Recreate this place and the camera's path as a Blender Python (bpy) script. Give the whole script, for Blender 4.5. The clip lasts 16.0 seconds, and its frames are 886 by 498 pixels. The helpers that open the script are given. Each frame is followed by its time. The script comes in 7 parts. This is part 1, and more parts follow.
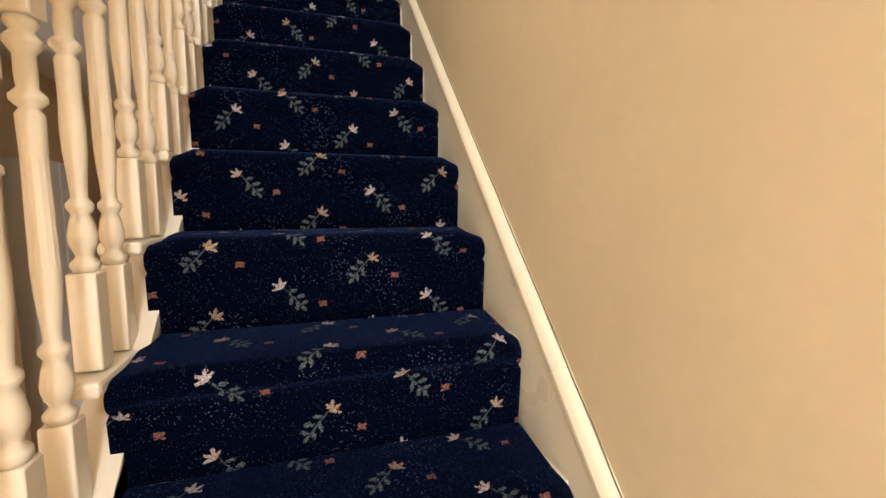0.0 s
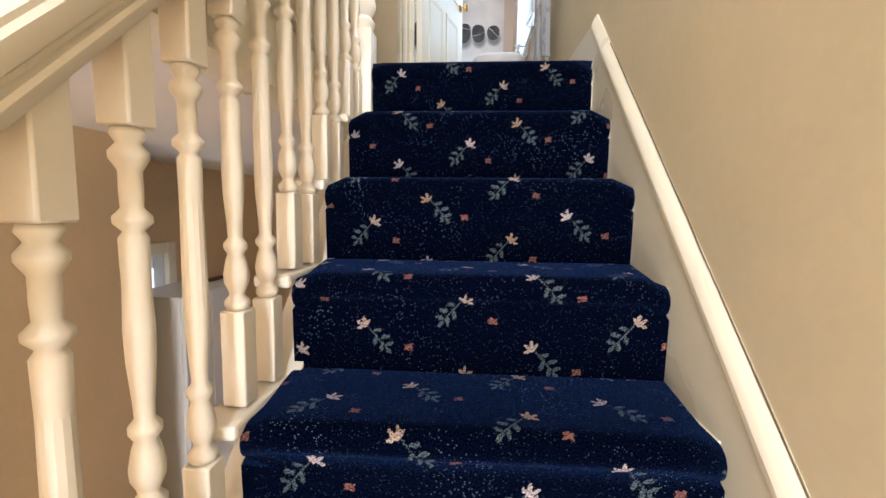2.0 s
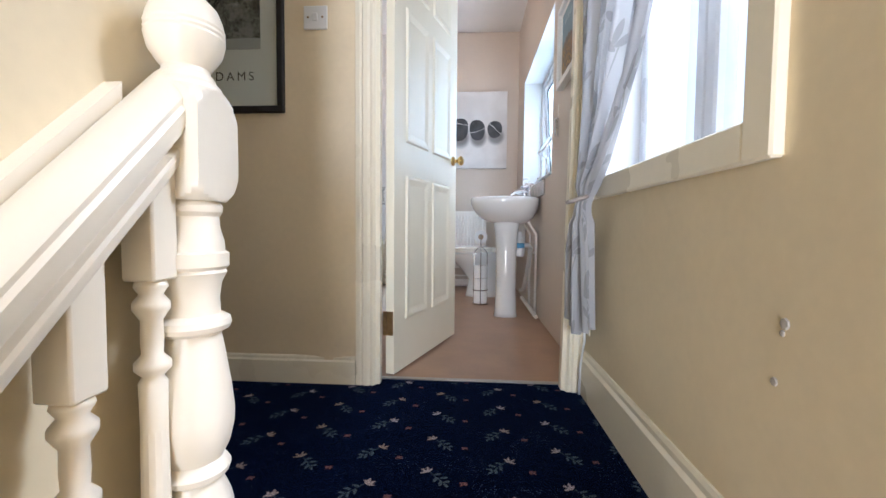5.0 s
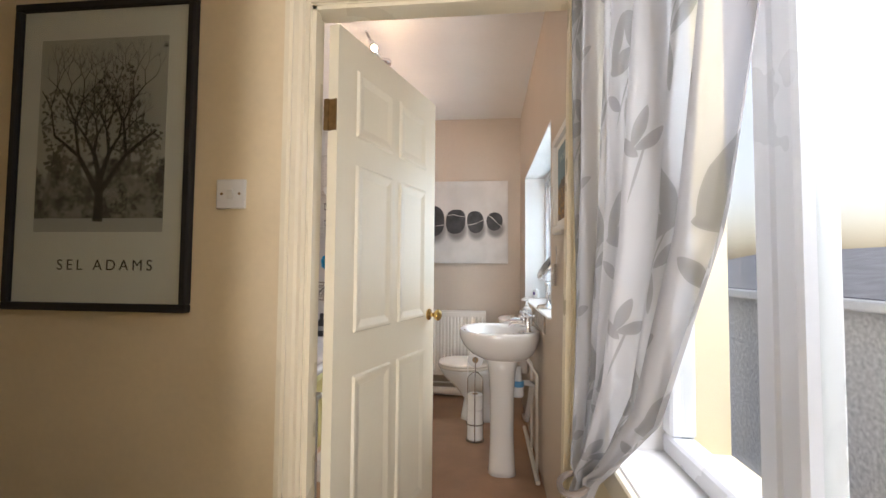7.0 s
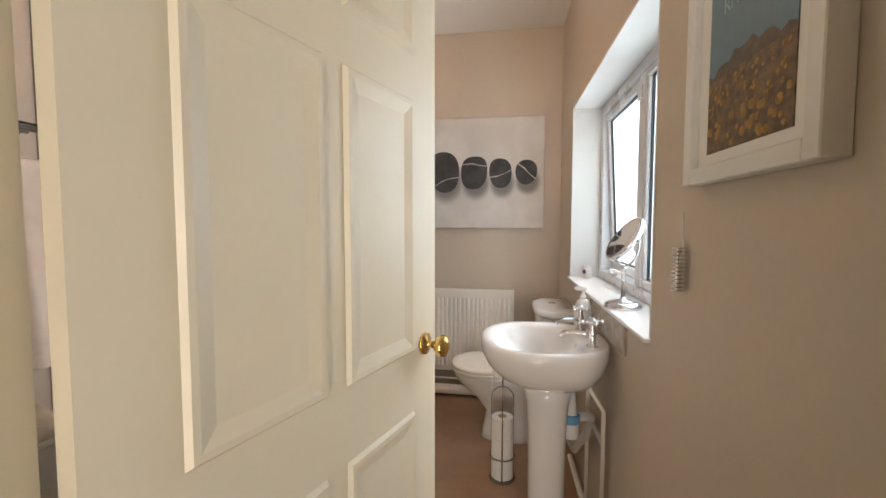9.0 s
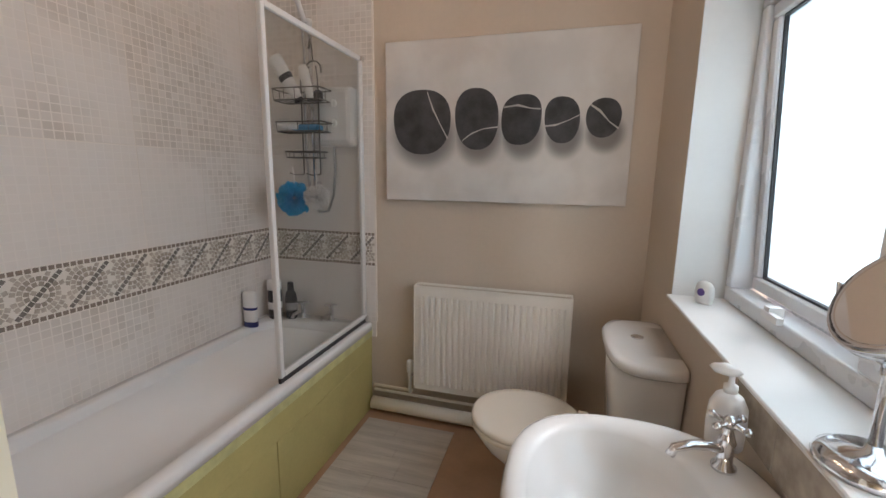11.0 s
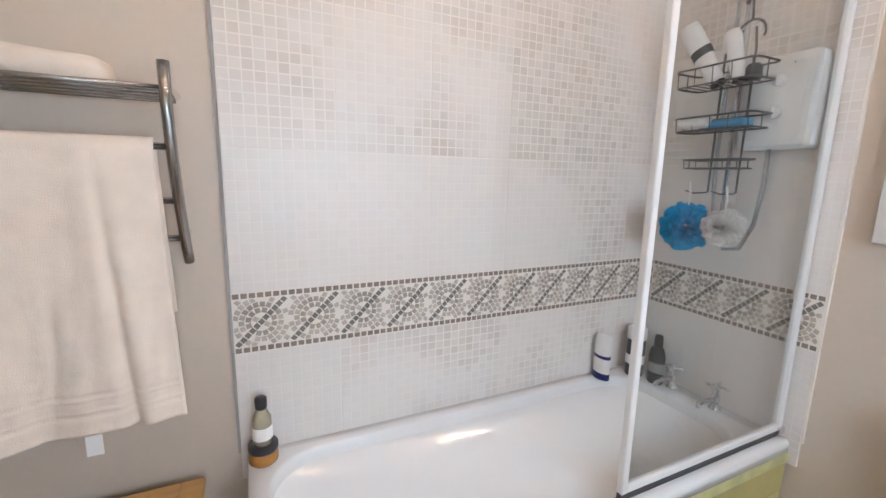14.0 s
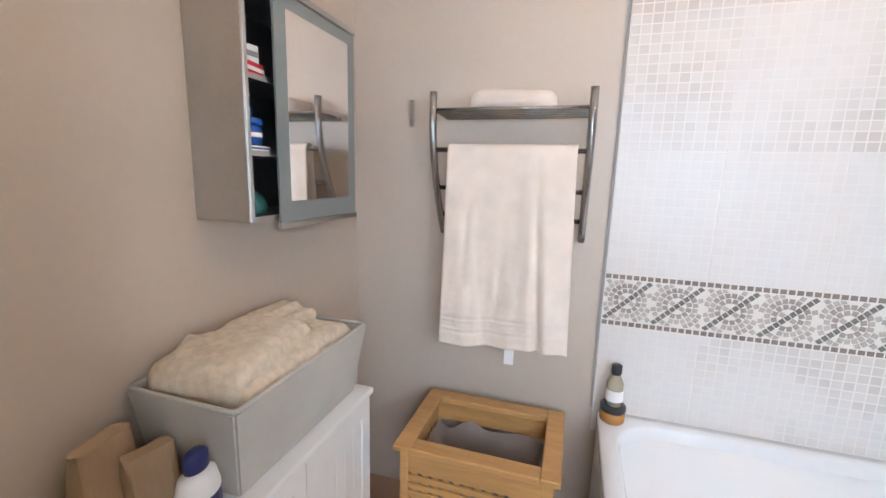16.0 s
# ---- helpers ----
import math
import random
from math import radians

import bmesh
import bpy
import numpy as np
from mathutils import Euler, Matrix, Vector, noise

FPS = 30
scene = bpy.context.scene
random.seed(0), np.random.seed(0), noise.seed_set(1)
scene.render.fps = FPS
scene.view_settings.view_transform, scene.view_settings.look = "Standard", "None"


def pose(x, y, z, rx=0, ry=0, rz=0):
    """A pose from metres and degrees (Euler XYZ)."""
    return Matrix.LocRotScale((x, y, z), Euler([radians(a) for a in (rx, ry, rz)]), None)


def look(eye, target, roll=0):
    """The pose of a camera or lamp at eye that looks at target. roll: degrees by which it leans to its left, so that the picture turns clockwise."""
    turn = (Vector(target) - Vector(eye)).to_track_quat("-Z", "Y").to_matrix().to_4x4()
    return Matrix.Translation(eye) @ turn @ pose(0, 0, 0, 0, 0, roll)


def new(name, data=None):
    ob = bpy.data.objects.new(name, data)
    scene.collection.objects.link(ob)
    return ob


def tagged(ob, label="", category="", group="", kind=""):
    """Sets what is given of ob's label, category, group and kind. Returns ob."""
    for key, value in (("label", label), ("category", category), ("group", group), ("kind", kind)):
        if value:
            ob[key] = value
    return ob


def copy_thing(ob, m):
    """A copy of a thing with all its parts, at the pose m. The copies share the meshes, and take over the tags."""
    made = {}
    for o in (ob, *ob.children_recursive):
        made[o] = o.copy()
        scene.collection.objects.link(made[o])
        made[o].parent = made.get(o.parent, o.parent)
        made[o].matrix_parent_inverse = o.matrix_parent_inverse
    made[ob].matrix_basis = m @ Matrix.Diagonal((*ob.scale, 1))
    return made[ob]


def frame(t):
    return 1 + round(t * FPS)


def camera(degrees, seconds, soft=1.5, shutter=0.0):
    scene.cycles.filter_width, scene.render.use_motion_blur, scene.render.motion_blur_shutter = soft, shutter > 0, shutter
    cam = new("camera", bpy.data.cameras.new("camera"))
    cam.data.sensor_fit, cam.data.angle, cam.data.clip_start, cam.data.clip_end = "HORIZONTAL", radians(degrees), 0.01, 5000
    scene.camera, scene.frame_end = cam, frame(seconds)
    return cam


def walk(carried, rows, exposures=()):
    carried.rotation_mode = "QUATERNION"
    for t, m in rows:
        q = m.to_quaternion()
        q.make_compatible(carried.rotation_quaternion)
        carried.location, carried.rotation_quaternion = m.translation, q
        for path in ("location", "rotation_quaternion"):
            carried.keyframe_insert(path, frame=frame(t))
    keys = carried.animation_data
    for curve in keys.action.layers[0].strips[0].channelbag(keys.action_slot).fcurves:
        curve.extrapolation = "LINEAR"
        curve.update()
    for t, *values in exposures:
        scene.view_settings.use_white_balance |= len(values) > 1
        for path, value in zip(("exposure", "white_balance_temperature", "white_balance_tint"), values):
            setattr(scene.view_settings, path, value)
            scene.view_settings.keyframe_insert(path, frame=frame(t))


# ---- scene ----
cam = camera(93.6, 16.0)
PATH = [
    (0, (0.324, -3.365, -1.209), (0.911, -1.465, -1.418), -0.1),
    (0.5, (0.369, -3.186, -1.026), (0.642, -1.216, -1.237), 0.3),
    (1, (0.368, -2.98, -0.856), (0.433, -0.992, -1.066), 0.5),
    (1.5, (0.373, -2.793, -0.69), (0.311, -0.804, -0.896), 0.7),
    (2, (0.356, -2.556, -0.505), (0.221, -0.569, -0.696), 0.6),
    (2.5, (0.338, -2.387, -0.323), (0.191, -0.402, -0.523), 0.5),
    (3, (0.356, -2.185, -0.125), (0.204, -0.201, -0.33), 0.2),
    (3.5, (0.354, -2.016, 0.063), (0.2, -0.033, -0.147), -0.0),
    (4, (0.393, -1.852, 0.245), (0.238, 0.133, 0.05), -0.3),
    (4.5, (0.358, -1.702, 0.452), (0.214, 0.286, 0.29), 0.1),
    (5, (0.348, -1.602, 0.621), (0.215, 0.391, 0.52), 0.5),
    (5.2, (0.386, -1.536, 0.684), (0.223, 0.456, 0.614), 0.4),
    (7.3, (0.503, -1.076, 1.222), (0.293, 0.911, 1.313), 0.4),
    (7.5, (0.483, -0.997, 1.218), (0.272, 0.99, 1.305), 0.2),
    (8, (0.452, -0.777, 1.281), (0.215, 1.208, 1.317), 0.2),
    (8.5, (0.415, -0.51, 1.273), (0.147, 1.472, 1.224), 0.3),
    (8.7, (0.424, -0.403, 1.269), (0.146, 1.576, 1.193), 0.2),
    (10.8, (0.435, 0.624, 1.364), (-0.032, 2.537, 1.015), 0.7),
    (11, (0.416, 0.696, 1.374), (-0.114, 2.593, 1.025), 0.8),
    (11.5, (0.334, 0.897, 1.409), (-0.405, 2.721, 1.054), 0.7),
    (12, (0.237, 1.051, 1.417), (-0.752, 2.751, 1.054), 0.9),
    (12.5, (0.196, 1.199, 1.428), (-1.039, 2.731, 1.071), 0.8),
    (13, (0.158, 1.262, 1.428), (-1.284, 2.602, 1.075), 1.0),
    (13.5, (0.123, 1.243, 1.422), (-1.496, 2.366, 1.074), 1.1),
    (14, (0.076, 1.141, 1.409), (-1.707, 1.977, 1.063), 1.2),
    (14.5, (0.076, 0.995, 1.416), (-1.827, 1.474, 1.031), 1.3),
    (15, (0.175, 0.943, 1.394), (-1.795, 0.98, 1.05), 1.3),
    (15.5, (0.244, 0.94, 1.382), (-1.695, 0.599, 1.032), 1.5),
    (16, (0.29, 0.955, 1.382), (-1.589, 0.369, 1.027), 1.6),
]
walk(cam, [(t, look(e, a, r)) for t, e, a, r in PATH], [
    (0, 0.17, 5950, 13), (0.6, 0.28, 5500, 12), (1.5, 0.5, 5400, 12), (2.2, 0.78, 5250, 12), (3, 0.84, 5100, 11), (4, 0.86, 4950, 13), (5, 0.66, 5050, 13), (7.5, 0.28, 6250, 16), (8.5, 0.24, 6500, 16),
    (10.8, -0.35, 6150, 16), (11.4, 0.15, 6150, 16), (12, 0.5, 5850, 15), (12.6, 0.72, 5700, 14), (14.2, 0.68, 5600, 13), (15.2, 0.92, 5450, 13), (16, 1.0, 5400, 13)])

# ---- world, sun, large lights ----
world = bpy.data.worlds.new("sky")
scene.world = world
world.use_nodes = True
wn = world.node_tree.nodes
sky = wn.new("ShaderNodeTexSky")
sky.sky_type = "NISHITA"
sky.sun_disc = False
sky.sun_elevation = radians(42)
sky.sun_rotation = radians(70)
world.node_tree.links.new(sky.outputs[0], wn["Background"].inputs[0])
wn["Background"].inputs[1].default_value = 0.15
sky.dust_density = 5.0

sun_data = bpy.data.lights.new("sun", "SUN")
sun_data.energy = 1.2
sun_data.angle = radians(12)
sun_data.color = (1.0, 0.95, 0.88)
sun_ob = new("sun", sun_data)
sun_ob.matrix_world = look((6, 2.2, 6), (0, 0, 0.5))


def window_light(name, at, to, sx, sy, watts, colour):
    d = bpy.data.lights.new(name, "AREA")
    d.shape = "RECTANGLE"
    d.size, d.size_y, d.energy, d.color = sx, sy, watts, colour
    o = new(name, d)
    o.matrix_world = look(at, to)
    return o


# sky light in the openings: bathroom window, landing window, two openings added in the unseen front wall, glazed back
# door
window_light("daylight_bathroom", (1.16, 1.635, 1.47), (0, 1.66, 1.25), 1.28, 0.92, 21, (1.0, 0.985, 0.965))
window_light("daylight_landing", (1.20, -0.70, 1.98), (0.05, -0.44, 0.62), 1.4, 0.95, 44, (1.0, 0.99, 0.975))
# added lamp: warm fill up the flight through an unseen low opening
window_light("fill_hall_opening", (0.0, -5.75, -1.55), (0.2, -3.0, -1.0), 1.0, 2.0, 92, (1.0, 0.9, 0.76))
# added lamp: fill on balusters and landing wall through an unseen upper opening
window_light("fill_stair_opening", (0.3, -5.75, 1.25), (0.2, -1.0, 0.2), 0.8, 1.4, 82, (1.0, 0.96, 0.88))
window_light("daylight_back_door", (-1.76, -0.05, -1.7), (0, -0.6, -1.6), 0.6, 1.7, 24, (1.0, 0.95, 0.88))

# ---- materials ----


def nodes(name):
    m = bpy.data.materials.new(name)
    m.use_nodes = True
    nt = m.node_tree
    return m, nt, nt.nodes["Principled BSDF"]


def link(nt, a, b):
    nt.links.new(a, b)


def mth(nt, op, a, b=None, c=None):
    n = nt.nodes.new("ShaderNodeMath")
    n.operation = op
    for i, v in enumerate((a, b, c)):
        if v is None:
            continue
        if isinstance(v, (int, float)):
            n.inputs[i].default_value = v
        else:
            nt.links.new(v, n.inputs[i])
    return n.outputs[0]


def mixc(nt, fac, a, b):
    n = nt.nodes.new("ShaderNodeMix")
    n.data_type = "RGBA"
    if isinstance(fac, (int, float)):
        n.inputs[0].default_value = fac
    else:
        nt.links.new(fac, n.inputs[0])
    for i, v in ((6, a), (7, b)):
        if isinstance(v, tuple):
            n.inputs[i].default_value = (*v[:3], 1)
        else:
            nt.links.new(v, n.inputs[i])
    return n.outputs[2]


def ramp(nt, v, lo, hi):
    n = nt.nodes.new("ShaderNodeMapRange")
    n.interpolation_type = "SMOOTHSTEP"
    n.inputs[1].default_value, n.inputs[2].default_value = lo, hi
    nt.links.new(v, n.inputs[0])
    return n.outputs[0]


def tex_noise(nt, scale, detail=4, vec=None):
    n = nt.nodes.new("ShaderNodeTexNoise")
    n.inputs["Scale"].default_value, n.inputs["Detail"].default_value = scale, detail
    if vec is None:
        g = nt.nodes.new("ShaderNodeNewGeometry")
        vec = g.outputs["Position"]
    nt.links.new(vec, n.inputs["Vector"])
    return n.outputs[0]


def bump(nt, bsdf, height, strength, distance=0.002):
    b = nt.nodes.new("ShaderNodeBump")
    b.inputs["Strength"].default_value, b.inputs["Distance"].default_value = strength, distance
    nt.links.new(height, b.inputs["Height"])
    nt.links.new(b.outputs[0], bsdf.inputs["Normal"])


def plain(name, col, rough=0.5, var=0.12, big=2.5, fine=60, bmp=0.15, metal=0.0, coat=0.0):
    """Paint, plaster or plastic with broad mottling and a fine grain."""
    m, nt, b = nodes(name)
    n1, n2 = tex_noise(nt, big, 3), tex_noise(nt, fine, 4)
    f = mth(nt, "ADD", mth(nt, "MULTIPLY", n1, 0.8), mth(nt, "MULTIPLY", n2, 0.2))
    dark = tuple(c * (1 - var) for c in col)
    light = tuple(min(1, c * (1 + var * 0.6)) for c in col)
    link(nt, mixc(nt, ramp(nt, f, 0.25, 0.75), dark, light), b.inputs["Base Color"])
    r = mth(nt, "ADD", mth(nt, "MULTIPLY", n1, 0.08), rough - 0.04)
    link(nt, r, b.inputs["Roughness"])
    b.inputs["Metallic"].default_value = metal
    b.inputs["Coat Weight"].default_value = coat
    if bmp:
        bump(nt, b, n2, bmp)
    return m


M_STAIRWALL = plain("cream_emulsion", (0.74, 0.63, 0.42), 0.55, 0.1, 1.6, 45, 0.25)
M_LANDWALL = plain("tan_emulsion", (0.78, 0.655, 0.445), 0.5, 0.1, 1.6, 45, 0.25)
M_BATHWALL = plain("taupe_emulsion", (0.60, 0.515, 0.425), 0.5, 0.07, 1.4, 50, 0.18)
M_HALLWALL = plain("ochre_emulsion", (0.66, 0.49, 0.28), 0.55, 0.1, 1.6, 45, 0.2)
M_CEIL = plain("white_ceiling_emulsion", (0.82, 0.78, 0.73), 0.7, 0.05, 1.5, 40, 0.2)
M_TRIM = plain("cream_gloss_paint", (0.84, 0.77, 0.60), 0.28, 0.05, 3, 60, 0.04)
M_BALU = plain("ivory_satin_paint", (0.80, 0.73, 0.60), 0.32, 0.05, 4, 60, 0.04)
M_DOOR = plain("ivory_door_paint", (0.86, 0.81, 0.65), 0.34, 0.04, 3, 80, 0.03)
M_WHITE = plain("white_plastic", (0.76, 0.755, 0.74), 0.3, 0.03, 6, 120, 0.03)
M_UPVC = plain("white_upvc", (0.7, 0.71, 0.73), 0.28, 0.03, 6, 120, 0.02)
M_CERAMIC = plain("white_ceramic", (0.76, 0.755, 0.74), 0.1, 0.02, 3, 30, 0.0, coat=0.5)
M_ENAMEL = plain("white_bath_acrylic", (0.80, 0.80, 0.80), 0.12, 0.02, 3, 30, 0.0, coat=0.4)
M_SEAT = plain("cream_seat_plastic", (0.84, 0.79, 0.7), 0.2, 0.02, 3, 30, 0.0)
M_RADIATOR = plain("white_radiator_enamel", (0.86, 0.825, 0.76), 0.42, 0.03, 5, 60, 0.02)
M_BLACK = plain("black_rubber", (0.02, 0.02, 0.022), 0.45, 0.2, 8, 60, 0.1)
M_DARK = plain("dark_plastic", (0.035, 0.035, 0.04), 0.3, 0.2, 8, 60, 0.05)
M_CHROME = plain("chrome", (0.8, 0.8, 0.82), 0.1, 0.05, 6, 60, 0.0, metal=1.0)
M_WIRE = plain("dull_chrome_wire", (0.42, 0.41, 0.4), 0.25, 0.06, 6, 40, 0.0, metal=1.0)
M_STEEL = plain("brushed_steel", (0.52, 0.51, 0.49), 0.36, 0.14, 5, 90, 0.08, metal=1.0)
M_BRASS = plain("polished_brass", (0.78, 0.56, 0.22), 0.18, 0.1, 20, 90, 0.0, metal=1.0)
M_BRONZE = plain("worn_brass_hinge", (0.3, 0.2, 0.09), 0.4, 0.3, 30, 90, 0.1, metal=0.8)
M_CONCRETE = plain("grey_concrete", (0.35, 0.34, 0.33), 0.8, 0.15, 3, 40, 0.4)
M_PAPER = plain("white_paper", (0.85, 0.84, 0.82), 0.8, 0.03, 10, 100, 0.05)
M_GROUT = plain("pale_grout", (0.78, 0.73, 0.67), 0.7, 0.05, 8, 90, 0.1)
M_LINO = plain("tan_vinyl_floor", (0.40, 0.25, 0.155), 0.32, 0.16, 5, 70, 0.08)
M_TOWEL = plain("cream_terry_towel", (0.85, 0.74, 0.63), 0.95, 0.08, 12, 420, 1.0)
M_FABRICBOX = plain("grey_beige_canvas", (0.50, 0.48, 0.43), 0.85, 0.1, 6, 320, 0.6)
# pale cotton darkened: the shade deep in the hamper is in this colour
M_LINER = plain("shade_grey_cotton", (0.33, 0.28, 0.25), 0.9, 0.12, 8, 250, 0.4)
M_GREENBOARD = plain("yellow_green_board", (0.50, 0.43, 0.17), 0.55, 0.16, 3, 60, 0.12)
M_CARDBOARD = plain("brown_kraft_paper", (0.42, 0.29, 0.17), 0.8, 0.14, 8, 120, 0.2)
M_BLUEPUFF = plain("bright_blue_mesh", (0.015, 0.43, 0.78), 0.5, 0.2, 20, 200, 0.2)
M_WHITEPUFF = plain("white_mesh", (0.85, 0.83, 0.8), 0.5, 0.06, 20, 200, 0.2)
M_NAVY = plain("navy_plastic", (0.015, 0.02, 0.12), 0.3, 0.1, 8, 60, 0.0)
M_BLUE = plain("blue_plastic", (0.02, 0.1, 0.4), 0.3, 0.1, 8, 60, 0.0)
M_RED = plain("red_card", (0.6, 0.03, 0.04), 0.4, 0.1, 8, 60, 0.0)
M_ORANGE = plain("orange_card", (0.75, 0.2, 0.04), 0.4, 0.1, 8, 60, 0.0)
M_TEAL = plain("teal_plastic", (0.03, 0.12, 0.12), 0.35, 0.1, 8, 60, 0.0)
M_SKYBLUE = plain("pale_blue_soap", (0.12, 0.33, 0.55), 0.5, 0.2, 30, 90, 0.2)
M_AMBER = plain("amber_wax", (0.42, 0.2, 0.05), 0.25, 0.15, 8, 60, 0.0)
M_MIRRORGLASS = plain("mirror_silvering", (0.9, 0.9, 0.9), 0.04, 0.0, 3, 30, 0.0, metal=1.0)
# the dark reflection in the door border is put into its base colour
M_FROSTSTRIP = plain("frosted_edge_dark_reflection", (0.27, 0.30, 0.295), 0.4, 0.06, 5, 60, 0.03, metal=0.3)
M_CADDYWIRE = plain("tarnished_wire", (0.20, 0.19, 0.18), 0.3, 0.3, 30, 80, 0.0, metal=1.0)
M_SHEEN = plain("grey_metal_hose", (0.5, 0.5, 0.5), 0.3, 0.2, 60, 200, 0.3, metal=1.0)


def wood(name, col, along="Z", scale=1.0, rough=0.4):
    m, nt, b = nodes(name)
    tc = nt.nodes.new("ShaderNodeTexCoord")
    mp = nt.nodes.new("ShaderNodeMapping")
    s = {"X": (2, 22, 22), "Y": (22, 2, 22), "Z": (22, 22, 2)}[along]
    mp.inputs["Scale"].default_value = tuple(v * scale for v in s)
    link(nt, tc.outputs["Object"], mp.inputs[0])
    n1 = tex_noise(nt, 1.5, 6, mp.outputs[0])
    n2 = tex_noise(nt, 9, 3, mp.outputs[0])
    info = nt.nodes.new("ShaderNodeObjectInfo")
    f = mth(nt, "ADD", mth(nt, "MULTIPLY", n1, 0.7), mth(nt, "MULTIPLY", n2, 0.3))
    base = mixc(nt, ramp(nt, f, 0.3, 0.7), tuple(c * 0.66 for c in col), col)
    tint = mixc(nt, mth(nt, "MULTIPLY", info.outputs["Random"], 0.35), base, tuple(c * 0.72 for c in col))
    link(nt, tint, b.inputs["Base Color"])
    b.inputs["Roughness"].default_value = rough
    bump(nt, b, f, 0.15)
    return m


M_OAK = wood("oiled_oak", (0.62, 0.35, 0.12), "Y")
M_MATWOOD = wood("pale_ash_vinyl", (0.62, 0.57, 0.52), "X", 0.6, 0.45)
M_WALNUT = wood("dark_wood", (0.16, 0.07, 0.03), "Z")


def carpet():
    """Navy pile with woven sprigs of flowers, small buds and pale flecks, laid out on the mesh's own UV in metres."""
    m, nt, b = nodes("navy_floral_carpet")
    uv = nt.nodes.new("ShaderNodeUVMap")
    sep = nt.nodes.new("ShaderNodeSeparateXYZ")
    wob = nt.nodes.new("ShaderNodeTexNoise")
    wob.inputs["Scale"].default_value = 210
    wob.inputs["Detail"].default_value = 2
    link(nt, uv.outputs[0], wob.inputs["Vector"])
    link(nt, uv.outputs[0], sep.inputs[0])
    jit = mth(nt, "MULTIPLY", mth(nt, "SUBTRACT", wob.outputs[0], 0.5), 0.011)
    u = mth(nt, "ADD", sep.outputs[0], jit)
    v = mth(nt, "SUBTRACT", sep.outputs[1], jit)
    CU, CV = 0.175, 0.165

    def cell(ou, ov):
        """Offsets from the middle of the cell of a repeat, flipped in every other column."""
        su, sv = mth(nt, "DIVIDE", mth(nt, "ADD", u, ou), CU), mth(nt, "DIVIDE", mth(nt, "ADD", v, ov), CV)
        iu = mth(nt, "FLOOR", su)
        flip = mth(nt, "SUBTRACT", 1.0, mth(nt, "MULTIPLY", 2.0, mth(nt, "ABSOLUTE", mth(nt, "MODULO", iu, 2.0))))
        sv = mth(nt, "ADD", sv, mth(nt, "MULTIPLY", iu, 0.37))
        a = mth(nt, "MULTIPLY", mth(nt, "SUBTRACT", mth(nt, "SUBTRACT", su, iu), 0.5), CU)
        c = mth(nt, "MULTIPLY", mth(nt, "SUBTRACT", mth(nt, "FRACT", sv), 0.5), CV)
        return mth(nt, "MULTIPLY", a, flip), c

    def spot(a, c, x, y, rx, ry, deg):
        co, si = math.cos(radians(deg)), math.sin(radians(deg))
        da, dc = mth(nt, "SUBTRACT", a, x), mth(nt, "SUBTRACT", c, y)
        p = mth(nt, "DIVIDE", mth(nt, "ADD", mth(nt, "MULTIPLY", da, co), mth(nt, "MULTIPLY", dc, si)), rx)
        q = mth(nt, "DIVIDE", mth(nt, "SUBTRACT", mth(nt, "MULTIPLY", dc, co), mth(nt, "MULTIPLY", da, si)), ry)
        d = mth(nt, "ADD", mth(nt, "MULTIPLY", p, p), mth(nt, "MULTIPLY", q, q))
        return mth(nt, "LESS_THAN", d, 1.0)

    def union(masks):
        out = masks[0]
        for k in masks[1:]:
            out = mth(nt, "MAXIMUM", out, k)
        return out

    a, c = cell(0.0, 0.0)
    leaf = union([spot(a, c, -0.006, 0.010, 0.034, 0.0016, -50), spot(a, c, -0.026, 0.012, 0.010, 0.0046, 15), spot(a, c, -0.004, 0.022, 0.010, 0.0044, 80), spot(a, c, -0.034, 0.028, 0.009, 0.0042, 20),
                  spot(a, c, -0.018, 0.036, 0.010, 0.0042, 85), spot(a, c, -0.032, 0.042, 0.009, 0.004, -50), spot(a, c, -0.010, -0.002, 0.009, 0.004, 10)])
    petal = union([spot(a, c, 0.018, -0.022, 0.011, 0.0036, -80), spot(a, c, 0.026, -0.016, 0.011, 0.0036, -35), spot(a, c, 0.026, -0.008, 0.010, 0.0034, 20), spot(a, c, 0.012, -0.017, 0.010, 0.0034, 55), spot(a, c, 0.019, -0.013, 0.0065, 0.0065, 0)])
    a2, c2 = cell(0.1, 0.07)
    bud = union([spot(a2, c2, 0.0, 0.0, 0.011, 0.004, 30), spot(a2, c2, 0.0, 0.0, 0.011, 0.004, -40), spot(a2, c2, 0.003, -0.002, 0.006, 0.006, 0)])
    vor = nt.nodes.new("ShaderNodeTexVoronoi")
    vor.inputs["Scale"].default_value = 165
    link(nt, uv.outputs[0], vor.inputs["Vector"])
    patch = ramp(nt, tex_noise(nt, 7, 2, uv.outputs[0]), 0.5, 0.66)
    fleck = mth(nt, "MULTIPLY", mth(nt, "LESS_THAN", vor.outputs["Distance"], 0.17), mth(nt, "ADD", mth(nt, "MULTIPLY", patch, 0.36), 0.12))
    pile = tex_noise(nt, 480, 3, uv.outputs[0])
    fibre = ramp(nt, tex_noise(nt, 330, 4, uv.outputs[0]), 0.36, 0.68)
    base = mixc(nt, fibre, (0.00015, 0.0003, 0.0013), (0.0018, 0.0038, 0.0155))
    base = mixc(nt, fleck, base, (0.28, 0.36, 0.5))
